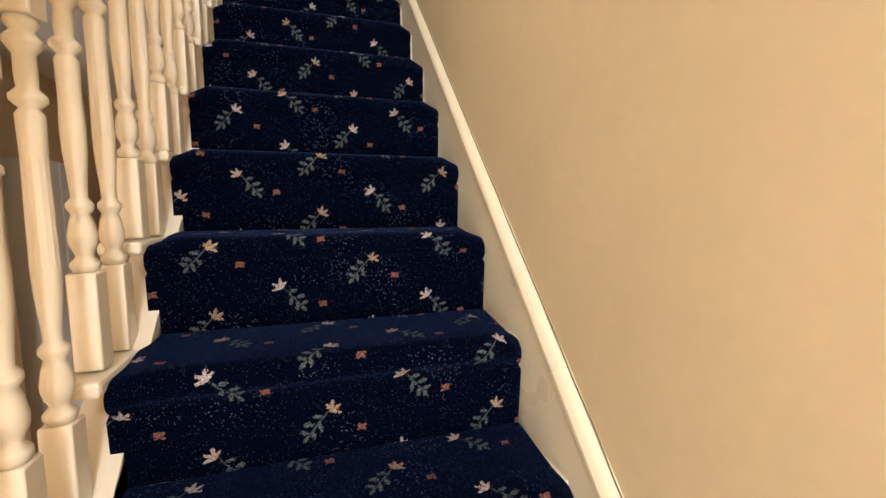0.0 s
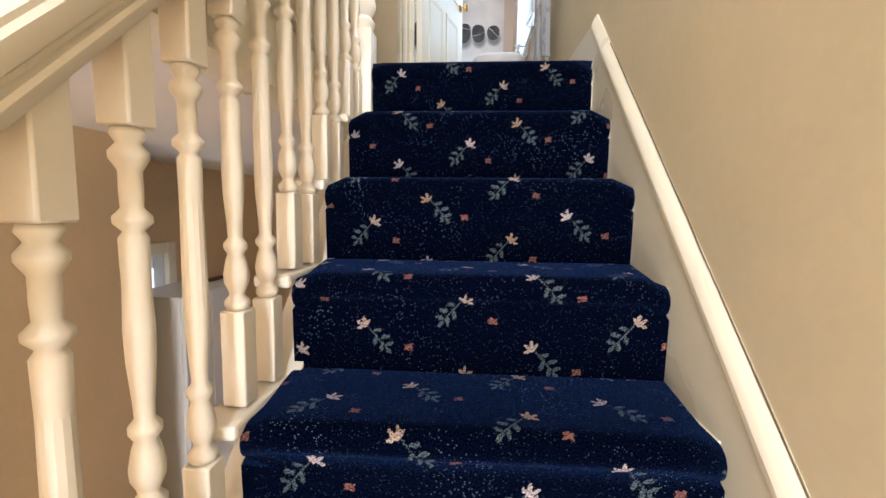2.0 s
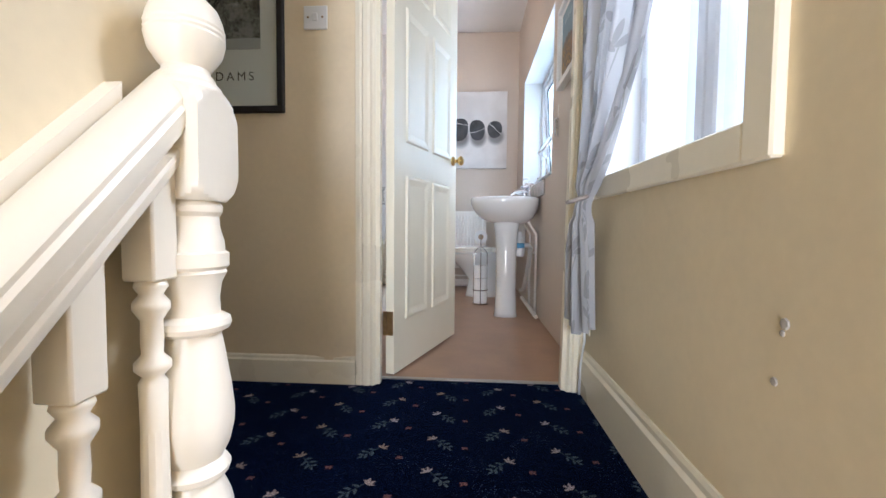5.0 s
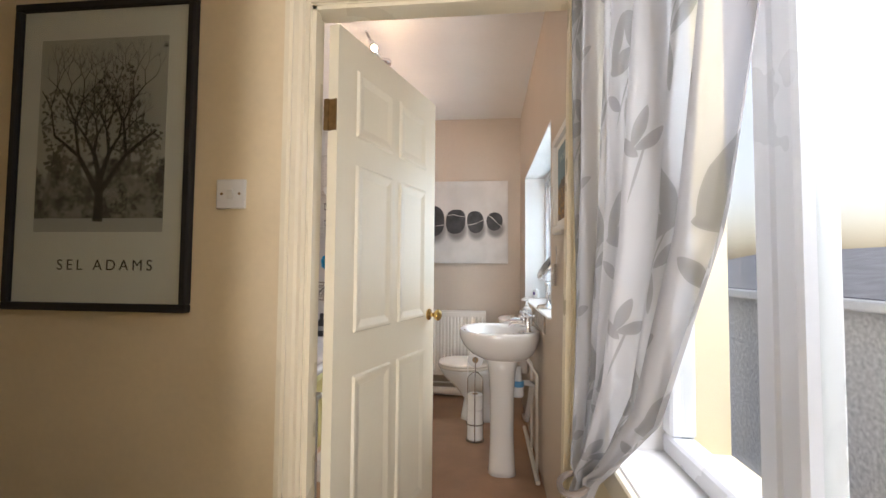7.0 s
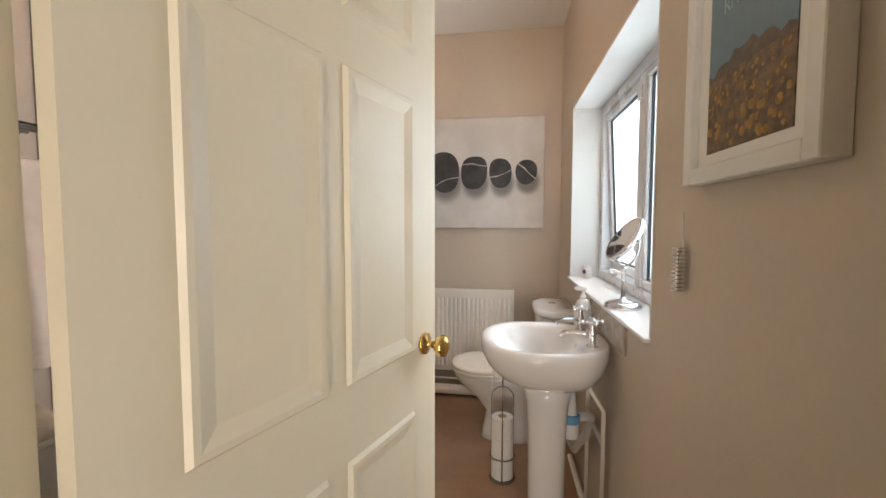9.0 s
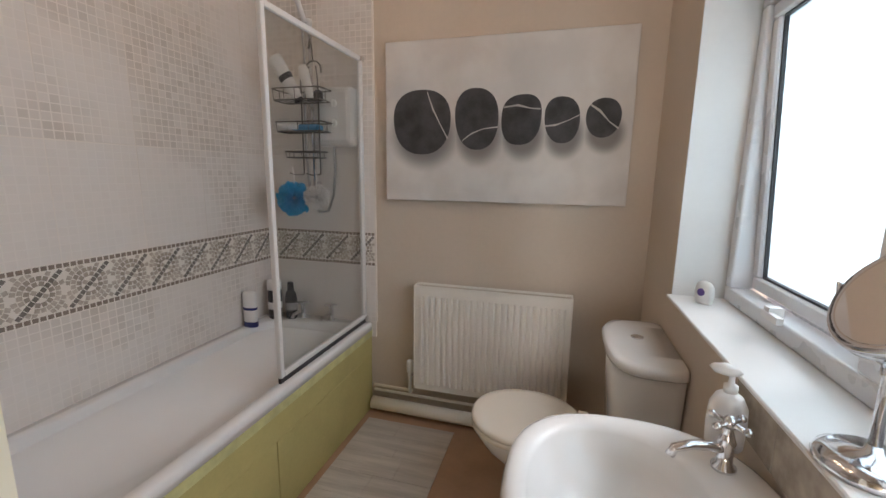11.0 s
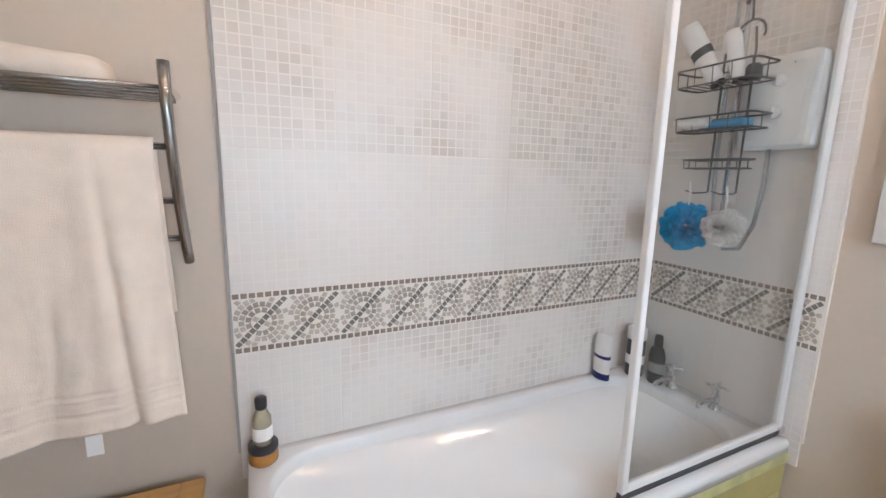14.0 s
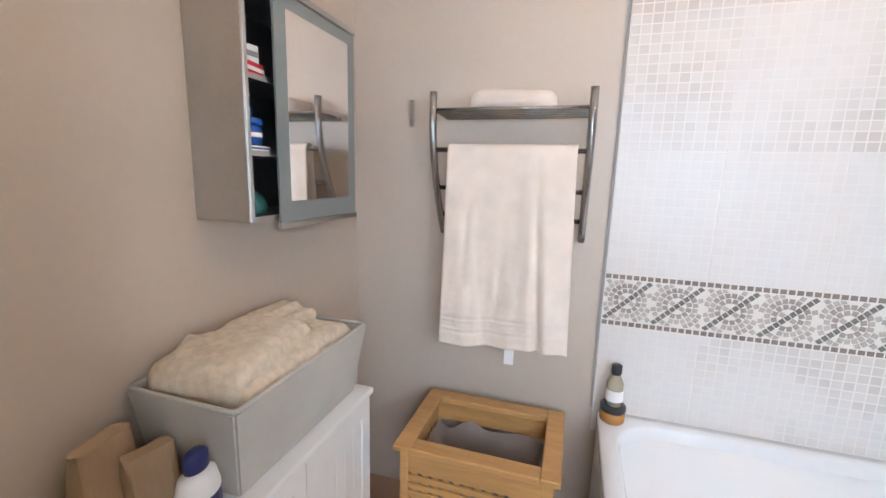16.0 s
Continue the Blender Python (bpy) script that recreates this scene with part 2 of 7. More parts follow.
    base = mixc(nt, mth(nt, "MULTIPLY", leaf, mth(nt, "ADD", mth(nt, "MULTIPLY", fibre, 0.75), 0.12)), base, mixc(nt, pile, (0.04, 0.06, 0.065), (0.22, 0.26, 0.27)))
    hue = tex_noise(nt, 4, 1, uv.outputs[0])
    pet = mixc(nt, ramp(nt, hue, 0.42, 0.58), (0.48, 0.33, 0.22), (0.64, 0.53, 0.51))
    base = mixc(nt, mth(nt, "MULTIPLY", petal, mth(nt, "ADD", mth(nt, "MULTIPLY", fibre, 0.7), 0.22)), base, pet)
    base = mixc(nt, mth(nt, "MULTIPLY", bud, mth(nt, "ADD", mth(nt, "MULTIPLY", fibre, 0.7), 0.15)), base, (0.3, 0.13, 0.1))
    link(nt, base, b.inputs["Base Color"])
    b.inputs["Roughness"].default_value = 0.95
    b.inputs["Sheen Weight"].default_value = 0.16
    b.inputs["Sheen Roughness"].default_value = 0.25
    b.inputs["Specular IOR Level"].default_value = 0.01
    b.inputs["Sheen Tint"].default_value = (0.12, 0.25, 0.8, 1)
    bump(nt, b, pile, 0.7, 0.004)
    return m


M_CARPET = carpet()


def mosaic_tile(name, lo, hi):
    """Glazed tile pressed as small squares, each of its own pale shade, washed out in clouds by painted glare."""
    m, nt, b = nodes(name)
    uv = nt.nodes.new("ShaderNodeUVMap")
    br = nt.nodes.new("ShaderNodeTexBrick")
    br.offset = 0.0
    br.inputs["Scale"].default_value = 1.0
    br.inputs["Brick Width"].default_value = 0.0316
    br.inputs["Row Height"].default_value = 0.0300
    br.inputs["Mortar Size"].default_value = 0.0024
    br.inputs["Mortar Smooth"].default_value = 0.4
    br.inputs["Color1"].default_value = (0.54, 0.49, 0.44, 1)
    br.inputs["Color2"].default_value = (0.68, 0.635, 0.59, 1)
    br.inputs["Mortar"].default_value = (0.80, 0.75, 0.695, 1)
    link(nt, uv.outputs[0], br.inputs["Vector"])
    info = nt.nodes.new("ShaderNodeObjectInfo")
    # window glare put into the colour as pale clouds over the squares
    cloud = tex_noise(nt, 1.9, 3)
    fade = ramp(nt, mth(nt, "ADD", mth(nt, "MULTIPLY", info.outputs["Random"], 0.16), mth(nt, "MULTIPLY", cloud, 1.0)), lo, hi)
    link(nt, mixc(nt, mth(nt, "ADD", mth(nt, "MULTIPLY", fade, 0.72), 0.14), br.outputs["Color"], (0.745, 0.71, 0.675)), b.inputs["Base Color"])
    b.inputs["Roughness"].default_value = 0.34
    inv = mth(nt, "SUBTRACT", 1.0, br.outputs["Fac"])
    bump(nt, b, inv, 0.22, 0.0012)
    return m


M_MOSAIC = mosaic_tile("mosaic_glazed_tile", 0.47, 0.70)
# same tile with more painted glare, for the rows below 1.4 m
M_MOSAIC_WASHED = mosaic_tile("glare_washed_mosaic_tile", 0.34, 0.54)
M_BORDERBASE = plain("border_grout", (0.76, 0.72, 0.66), 0.4, 0.04, 8, 60, 0.05)
M_CHIP_BROWN = plain("brown_chip", (0.25, 0.205, 0.165), 0.3, 0.25, 25, 90, 0.05)
M_CHIP_GREY = plain("grey_chip", (0.185, 0.17, 0.15), 0.3, 0.3, 25, 90, 0.05)
M_CHIP_PALE = plain("pale_chip", (0.49, 0.44, 0.38), 0.3, 0.25, 25, 90, 0.05)
M_CHIP_MID = plain("taupe_chip", (0.36, 0.315, 0.265), 0.3, 0.25, 25, 90, 0.05)


def glass(name, rough, tint, trans=1.0):
    m, nt, b = nodes(name)
    b.inputs["Base Color"].default_value = (*tint, 1)
    b.inputs["Roughness"].default_value = rough
    b.inputs["IOR"].default_value = 1.45
    b.inputs["Transmission Weight"].default_value = trans
    return m


def thin_glass(name, tint, gloss=0.08):
    m, nt, b = nodes(name)
    out = nt.nodes["Material Output"]
    tr = nt.nodes.new("ShaderNodeBsdfTransparent")
    tr.inputs[0].default_value = (*tint, 1)
    gl = nt.nodes.new("ShaderNodeBsdfGlossy")
    gl.inputs["Roughness"].default_value = 0.03
    mx = nt.nodes.new("ShaderNodeMixShader")
    fr = nt.nodes.new("ShaderNodeLayerWeight")
    edge = mth(nt, "POWER", fr.outputs["Facing"], 4.0)
    link(nt, mth(nt, "ADD", mth(nt, "MULTIPLY", edge, 0.5), 0.03), mx.inputs[0])
    link(nt, tr.outputs[0], mx.inputs[1])
    link(nt, gl.outputs[0], mx.inputs[2])
    link(nt, mx.outputs[0], out.inputs[0])
    return m


M_GLASS = thin_glass("clear_pane", (0.93, 0.95, 0.94))
M_SCREENGLASS = thin_glass("shower_screen_pane", (0.90, 0.915, 0.915))


def translucent(name, col, mixed=0.7, texture=0.0):
    m, nt, b = nodes(name)
    out = nt.nodes["Material Output"]
    t = nt.nodes.new("ShaderNodeBsdfTranslucent")
    t.inputs[0].default_value = (*col, 1)
    b.inputs["Base Color"].default_value = (*col, 1)
    b.inputs["Roughness"].default_value = 0.25
    mx = nt.nodes.new("ShaderNodeMixShader")
    mx.inputs[0].default_value = mixed
    link(nt, b.outputs[0], mx.inputs[1])
    link(nt, t.outputs[0], mx.inputs[2])
    link(nt, mx.outputs[0], out.inputs[0])
    if texture:
        bump(nt, b, tex_noise(nt, 160, 2), texture)
    return m


M_FROST = translucent("frosted_pane", (0.66, 0.75, 0.78), 0.8, 0.3)

# ---- mesh helpers ----


def part(name, bm, material, parent=None, label="", smooth=False):
    me = bpy.data.meshes.new(name)
    bmesh.ops.recalc_face_normals(bm, faces=bm.faces)
    bm.to_mesh(me)
    bm.free()
    for mt in material if isinstance(material, (list, tuple)) else [material]:
        me.materials.append(mt)
    if smooth:
        me.polygons.foreach_set("use_smooth", [True] * len(me.polygons))
    o = new(name, me)
    if parent is not None:
        o.parent = parent
    if label:
        o["label"] = label
    return o


def empty(name, label="", category="", group="", kind="", at=None):
    e = new(name)
    e.empty_display_size = 0.1
    if at:
        e.location = at
    return tagged(e, label, category, group, kind)


def add_box(bm, x0, x1, y0, y1, z0, z1, bev=0.0, seg=1):
    r = bmesh.ops.create_cube(bm, size=1)
    vs = r["verts"]
    bmesh.ops.scale(bm, vec=(x1 - x0, y1 - y0, z1 - z0), verts=vs)
    bmesh.ops.translate(bm, vec=((x0 + x1) / 2, (y0 + y1) / 2, (z0 + z1) / 2), verts=vs)
    if bev:
        es = list({e for v in vs for e in v.link_edges})
        bmesh.ops.bevel(bm, geom=es, offset=bev, segments=seg, affect="EDGES", profile=0.5)


def box(x0, x1, y0, y1, z0, z1, bev=0.0, seg=1):
    bm = bmesh.new()
    add_box(bm, x0, x1, y0, y1, z0, z1, bev, seg)
    return bm


def boxes(*rows):
    bm = bmesh.new()
    for r in rows:
        add_box(bm, *r)
    return bm


def add_lathe(bm, prof, seg=16, at=(0, 0, 0), m=None):
    """Turned shape from (radius, height) pairs round z."""
    rings = []
    for r, z in prof:
        ring = []
        for i in range(seg):
            a = 2 * math.pi * i / seg
            p = Vector((r * math.cos(a), r * math.sin(a), z))
            if m is not None:
                p = m @ p
            ring.append(bm.verts.new(p + Vector(at)))
        rings.append(ring)
    for a, b in zip(rings, rings[1:]):
        for i in range(seg):
            bm.faces.new((a[i], a[(i + 1) % seg], b[(i + 1) % seg], b[i]))
    bm.faces.new(rings[0][::-1])
    bm.faces.new(rings[-1])


def lathe(prof, seg=16, at=(0, 0, 0), m=None):
    bm = bmesh.new()
    add_lathe(bm, prof, seg, at, m)
    return bm


def add_tube(bm, pts, r, seg=8, closed=False):
    pts = [Vector(p) for p in pts]
    n = len(pts)
    rings = []
    up = Vector((0.13, 0.21, 0.97))
    for i, p in enumerate(pts):
        if closed:
            d = pts[(i + 1) % n] - pts[i - 1]
        else:
            d = pts[min(i + 1, n - 1)] - pts[max(i - 1, 0)]
        d.normalize()
        s = d.cross(up)
        if s.length < 0.05:
            s = d.cross(Vector((1, 0, 0)))
        s.normalize()
        t = s.cross(d)
        rings.append([bm.verts.new(p + r * (math.cos(2 * math.pi * k / seg) * s + math.sin(2 * math.pi * k / seg) * t)) for k in range(seg)])
    pairs = list(zip(rings, rings[1:]))
    if closed:
        pairs.append((rings[-1], rings[0]))
    for a, b in pairs:
        for k in range(seg):
            bm.faces.new((a[k], a[(k + 1) % seg], b[(k + 1) % seg], b[k]))
    if not closed:
        bm.faces.new(rings[0][::-1])
        bm.faces.new(rings[-1])


def tube(pts, r, seg=8, closed=False):
    bm = bmesh.new()
    add_tube(bm, pts, r, seg, closed)
    return bm


def arc(c, r, a0, a1, n, plane="xz"):
    out = []
    for i in range(n + 1):
        a = radians(a0 + (a1 - a0) * i / n)
        p, q = r * math.cos(a), r * math.sin(a)
        out.append({"xz": (c[0] + p, c[1], c[2] + q), "yz": (c[0], c[1] + p, c[2] + q), "xy": (c[0] + p, c[1] + q, c[2])}[plane])
    return out


def add_prism(bm, poly, axis, a, b):
    """Polygon of (p, q) pairs pushed along an axis: x takes (y, z), y takes (x, z), z takes (x, y)."""
    def put(p, q, w):
        return {"x": (w, p, q), "y": (p, w, q), "z": (p, q, w)}[axis]
    lo = [bm.verts.new(put(p, q, a)) for p, q in poly]
    hi = [bm.verts.new(put(p, q, b)) for p, q in poly]
    n = len(poly)
    bm.faces.new(lo[::-1])
    bm.faces.new(hi)
    for i in range(n):
        bm.faces.new((lo[i], lo[(i + 1) % n], hi[(i + 1) % n], hi[i]))


def prism(poly, axis, a, b, bev=0.0):
    bm = bmesh.new()
    add_prism(bm, poly, axis, a, b)
    if bev:
        bmesh.ops.bevel(bm, geom=bm.edges[:], offset=bev, segments=1, affect="EDGES")
    return bm


def loft(rings, cap0=True, cap1=True):
    """Skin through rings of points of equal count."""
    bm = bmesh.new()
    vs = [[bm.verts.new(p) for p in r] for r in rings]
    n = len(vs[0])
    for a, b in zip(vs, vs[1:]):
        for i in range(n):
            bm.faces.new((a[i], a[(i + 1) % n], b[(i + 1) % n], b[i]))
    if cap0:
        bm.faces.new(vs[0][::-1])
    if cap1:
        bm.faces.new(vs[-1])
    return bm


def oval(cx, cy, z, rx, ry, n=28, p=2.0, flat=None):
    """Superellipse ring; flat cuts it off at an x beyond which it goes straight."""
    out = []
    for i in range(n):
        a = 2 * math.pi * i / n
        c, s = math.cos(a), math.sin(a)
        x = cx + rx * math.copysign(abs(c) ** (2 / p), c)
        y = cy + ry * math.copysign(abs(s) ** (2 / p), s)
        if flat is not None:
            x = min(x, flat)
        out.append((x, y, z))
    return out


# ---- structure ----
CEIL = 2.64
RX = 0.785       # face of the wall beside stairs and landing
WX = -0.105      # face of the wall behind the balusters
BX0, BX1, BY0, BY1 = -1.265, 0.825, 0.085, 2.815   # bathroom
GF = -2.73       # ground floor
RISE, GOING, NOSE0 = 0.2125, 0.2125, -1.095


def S(name, bm, mat, label, cat, smooth=False):
    return tagged(part(name, bm, mat, smooth=smooth), label, cat, kind="structure")


# right outer wall along stairs and landing, with the landing window opening
LWY0, LWY1, LWZ0, LWZ1 = -0.92, -0.16, 0.79, 2.02
S("wall_stair", boxes((RX, 1.05, -5.6, LWY0, GF - 0.1, CEIL), (RX, 1.05, LWY1, 0.04, GF - 0.1, CEIL), (RX, 1.05, LWY0, LWY1, GF - 0.1, LWZ0), (RX, 1.05, LWY0, LWY1, LWZ1, CEIL)),
  M_STAIRWALL, "cream painted plaster wall beside the stairs", "wall")
# bathroom outer wall with the window opening
BWY0, BWY1, BWZ0, BWZ1 = 0.942, 2.328, 0.961, 1.953
S("wall_bathroom_window", boxes((BX1, 1.12, 0.04, BWY0, -0.2, CEIL), (BX1, 1.12, BWY1, 3.0, -0.2, CEIL), (BX1, 1.12, BWY0, BWY1, -0.2, BWZ0 - 0.012), (BX1, 1.12, BWY0, BWY1, BWZ1, CEIL)),
  M_BATHWALL, "taupe painted bathroom wall with a deep window reveal", "wall")
S("wall_bathroom_back", box(BX0 - 0.15, BX1, BY1, 3.0, -0.2, CEIL), M_BATHWALL, "taupe painted back wall of the bathroom", "wall")
S("wall_bathroom_side", box(BX0 - 0.15, BX0, -0.1, BY1, -0.2, CEIL), M_BATHWALL, "taupe painted side wall of the bathroom", "wall")
# partition between landing and bathroom: two skins, one colour each
DX0, DX1, DZ = -0.018, 0.712, 1.985
LEAN = 0.018     # the strike-side post leans out by this per metre of height


def slant(xa, xb, y0, y1, z0, z1, lean_b=1.0):
    """Upright board whose left side, and as much of its right side as told, follows the leaning post."""
    bm = bmesh.new()
    add_prism(bm, [(xa + LEAN * z0, z0), (xb + LEAN * lean_b * z0, z0), (xb + LEAN * lean_b * z1, z1), (xa + LEAN * z1, z1)], "y", y0, y1)
    return bm

DTOP = DX1 + LEAN * DZ
lw = slant(DX1 + 0.026, RX, 0.0, 0.042, -0.2, DZ + 0.03, 0.0)
for r in ((-1.4, -0.9, 0.0, 0.042, -0.2, CEIL), (DX0 - 0.03, RX, 0.0, 0.042, DZ + 0.03, CEIL)):
    add_box(lw, *r)
# the plaster swells a little beside the door frame
sw_n, sw_x0, sw_x1 = 40, -0.9, DX0 - 0.03
for i in range(sw_n):
    xa, xb = (sw_x0 + (sw_x1 - sw_x0) * (i + q) / sw_n for q in (0, 1))
    ya, yb = (-0.008 * math.exp(-((q + 0.215) / 0.075) ** 2) - 0.003 * math.sin(q * 9) ** 2 for q in (xa, xb))
    f = lw.faces.new([lw.verts.new(p) for p in ((xa, ya, -0.2), (xb, yb, -0.2), (xb, yb, CEIL), (xa, ya, CEIL))])
    f.smooth = True
bmesh.ops.remove_doubles(lw, verts=lw.verts, dist=0.0001)
add_box(lw, sw_x0, sw_x1, 0.02, 0.042, -0.2, CEIL)
S("wall_landing", lw, M_LANDWALL, "tan painted wall at the head of the landing", "wall")
bw = slant(DX1 + 0.026, BX1, 0.042, BY0, -0.2, DZ + 0.03, 0.0)
for r in ((BX0, DX0 - 0.03, 0.042, BY0, -0.2, CEIL), (DX0 - 0.03, BX1, 0.042, BY0, DZ + 0.03, CEIL)):
    add_box(bw, *r)
S("wall_bathroom_door", bw, M_BATHWALL, "taupe painted bathroom wall with the doorway", "wall")
# wall behind the balusters, on the edge of the upper floor
S("wall_baluster_side", box(WX - 0.1, WX, -5.6, -0.99, -0.045, CEIL), M_STAIRWALL, "cream painted wall close behind the stair balusters", "wall")
S("fascia", boxes((WX - 0.1, WX + 0.004, -5.6, -1.09, -0.23, -0.062)), M_TRIM, "white fascia board along the floor edge of the stairwell", "trim")
fm = bmesh.new()
add_prism(fm, [(WX - 0.02, -0.062), (WX + 0.012, -0.062), (WX + 0.024, -0.052), (WX + 0.024, -0.040), (WX + 0.012, -0.030), (WX - 0.02, -0.030)], "y", -5.6, -1.09)
S("fascia_moulding", fm, M_TRIM, "rounded cream moulding on the stairwell edge", "trim")
S("wall_landing_return", box(-1.4, WX - 0.1, -1.09, -0.99, -0.045, CEIL), M_STAIRWALL, "cream painted return wall of the landing", "wall")
S("wall_landing_end", box(-1.5, -1.4, -1.09, 0.042, -0.2, CEIL), M_LANDWALL, "tan painted end wall of the landing", "wall")
S("landing_floor", boxes((-1.4, RX, NOSE0 + 0.1, 0.06, -0.21, -0.006), (-1.5, WX - 0.1, -5.6, NOSE0 + 0.03, -0.21, -0.05)), M_TRIM, "floor of the landing under the carpet", "floor")
S("bathroom_floor", box(BX0, BX1, 0.06, BY1, -0.2, 0.0), M_LINO, "tan brown vinyl bathroom floor", "floor")
S("ceiling_bathroom", box(BX0 - 0.15, 1.12, 0.042, 3.0, CEIL, CEIL + 0.1), M_CEIL, "white painted bathroom ceiling", "ceiling")
S("ceiling_landing", box(-1.5, 1.05, -5.6, 0.042, CEIL, CEIL + 0.1), M_CEIL, "white painted ceiling over landing and stairs", "ceiling")
# hall below
S("hall_floor", box(-2.2, RX, -5.6, 1.4, GF - 0.1, GF), M_OAK, "wooden hall floor below the stairs", "floor")
S("ceiling_hall", box(-2.2, WX - 0.1, -5.6, 1.4, -0.225, -0.212), M_CEIL, "white hall ceiling under the upper floor", "ceiling")
S("wall_hall", box(-1.2, -1.05, -5.6, -0.9, GF, -0.225), M_HALLWALL, "ochre painted hall wall below", "wall")
GDY0, GDY1, GDZ = -0.46, -0.03, -0.80
S("wall_hall_recess", boxes((-1.7, -1.6, -0.9, GDY0, GF, -0.225), (-1.7, -1.6, GDY1, 1.4, GF, -0.225), (-1.7, -1.6, GDY0, GDY1, GDZ, -0.225)), M_HALLWALL, "ochre painted wall of the hall recess", "wall")
S("wall_hall_nook", box(-1.6, -1.2, -1.0, -0.9, GF, -0.225), M_HALLWALL, "ochre painted side wall of the hall recess", "wall")
S("wall_hall_end", box(-1.6, RX, 1.3, 1.4, GF, -0.225), M_HALLWALL, "ochre painted end wall of the hall", "wall")
# both openings are made up to let the two fill lamps in
S("wall_hall_front", boxes((-1.2, -0.5, -5.7, -5.6, GF, CEIL), (0.5, 1.05, -5.7, -5.6, GF, 0.5), (0.72, 1.05, -5.7, -5.6, 0.5, CEIL), (0.5, 0.72, -5.7, -5.6, 2.0, CEIL), (-0.5, 0.5, -5.7, -5.6, -0.55, 0.5), (-0.5, -0.12, -5.7, -5.6, 0.5, CEIL), (-0.12, 0.5, -5.7, -5.6, 2.0, CEIL)), M_STAIRWALL, "unseen cream painted front wall of the hall with two openings added for light", "wall")
# outside: ground to the horizon and the neighbouring house
S("ground", box(-400, 400, -400, 400, GF - 0.5, GF - 0.12), M_CONCRETE, "grey concrete yard", "ground")


def baseboard(name, poly_axis, a, b, prof, mat=M_TRIM):
    return S(name, prism(prof, poly_axis, a, b), mat, "cream gloss skirting board with moulded top", "baseboard")


SK = [(0, 0), (0, 0.15), (0.006, 0.15), (0.010, 0.142), (0.010, 0.13), (0.018, 0.122), (0.018, 0)]
baseboard("baseboard_landing_side", "y", -1.0, -0.022, [(RX - p, z * 1.1) for p, z in SK])
baseboard("baseboard_landing_head", "x", -1.4, DX0 - 0.083, [(-p, z * 0.73) for p, z in SK])
# sloping string beside the stairs: a board with a moulded cap
SL = RISE / GOING


def slope_bar(x0, x1, ya, yb, z_of, lo, hi):
    bm = bmesh.new()
    add_prism(bm, [(ya, z_of(ya) + lo), (yb, z_of(yb) + lo), (yb, z_of(yb) + hi), (ya, z_of(ya) + hi)], "x", x0, x1)
    return bm


def nose_line(y):
    return (y - NOSE0) * SL



string = empty("stair_string", "cream gloss string board with a moulded cap against the wall", "stair string", kind="structure")
board = bmesh.new()
add_prism(board, [(-3.9, nose_line(-3.9) - 0.3), (NOSE0 + 0.08, nose_line(NOSE0 + 0.08) - 0.3), (-0.946, -0.012), (-0.998, 0.127), (-3.9, nose_line(-3.9) + 0.03)], "x", RX - 0.0205, RX)
part("board", board, M_TRIM, string)
CAPP = [(0.0, 0.026), (0.0, 0.083), (0.005, 0.083), (0.011, 0.074), (0.019, 0.060), (0.0235, 0.044), (0.0235, 0.031), (0.0222, 0.026)]
scap = part("cap", loft([[(RX - p, y, nose_line(y) + h) for p, h in CAPP] for y in (-3.9, -1.0025)]), M_TRIM, string, "moulded cap along the top of the string", smooth=True)
scap.data.set_sharp_from_angle(angle=radians(20))

# thin dark line where the string meets the wall
seam_bm = bmesh.new()
rk_ = random.Random(12)
pts_c = [(RX - 0.0035 - 0.001 * rk_.random(), y, nose_line(y) + 0.0845 + 0.004 * rk_.random()) for y in [-3.5 + 0.06 * i for i in range(40)]]
add_tube(seam_bm, pts_c, 0.0016, 5)
tagged(part("string_line", seam_bm, plain("dark_line", (0.16, 0.12, 0.07), 0.9, 0.3, 30, 80, 0.2)), "thin dark line along the top of the stair string", "crack", kind="structure")

# stairs: each step a rounded carpeted tread and riser
NSTEP = 13
CX0, CX1 = -0.022, RX - 0.031
stairs = empty("staircase", "straight staircase laid with navy floral carpet", "staircase", kind="structure")


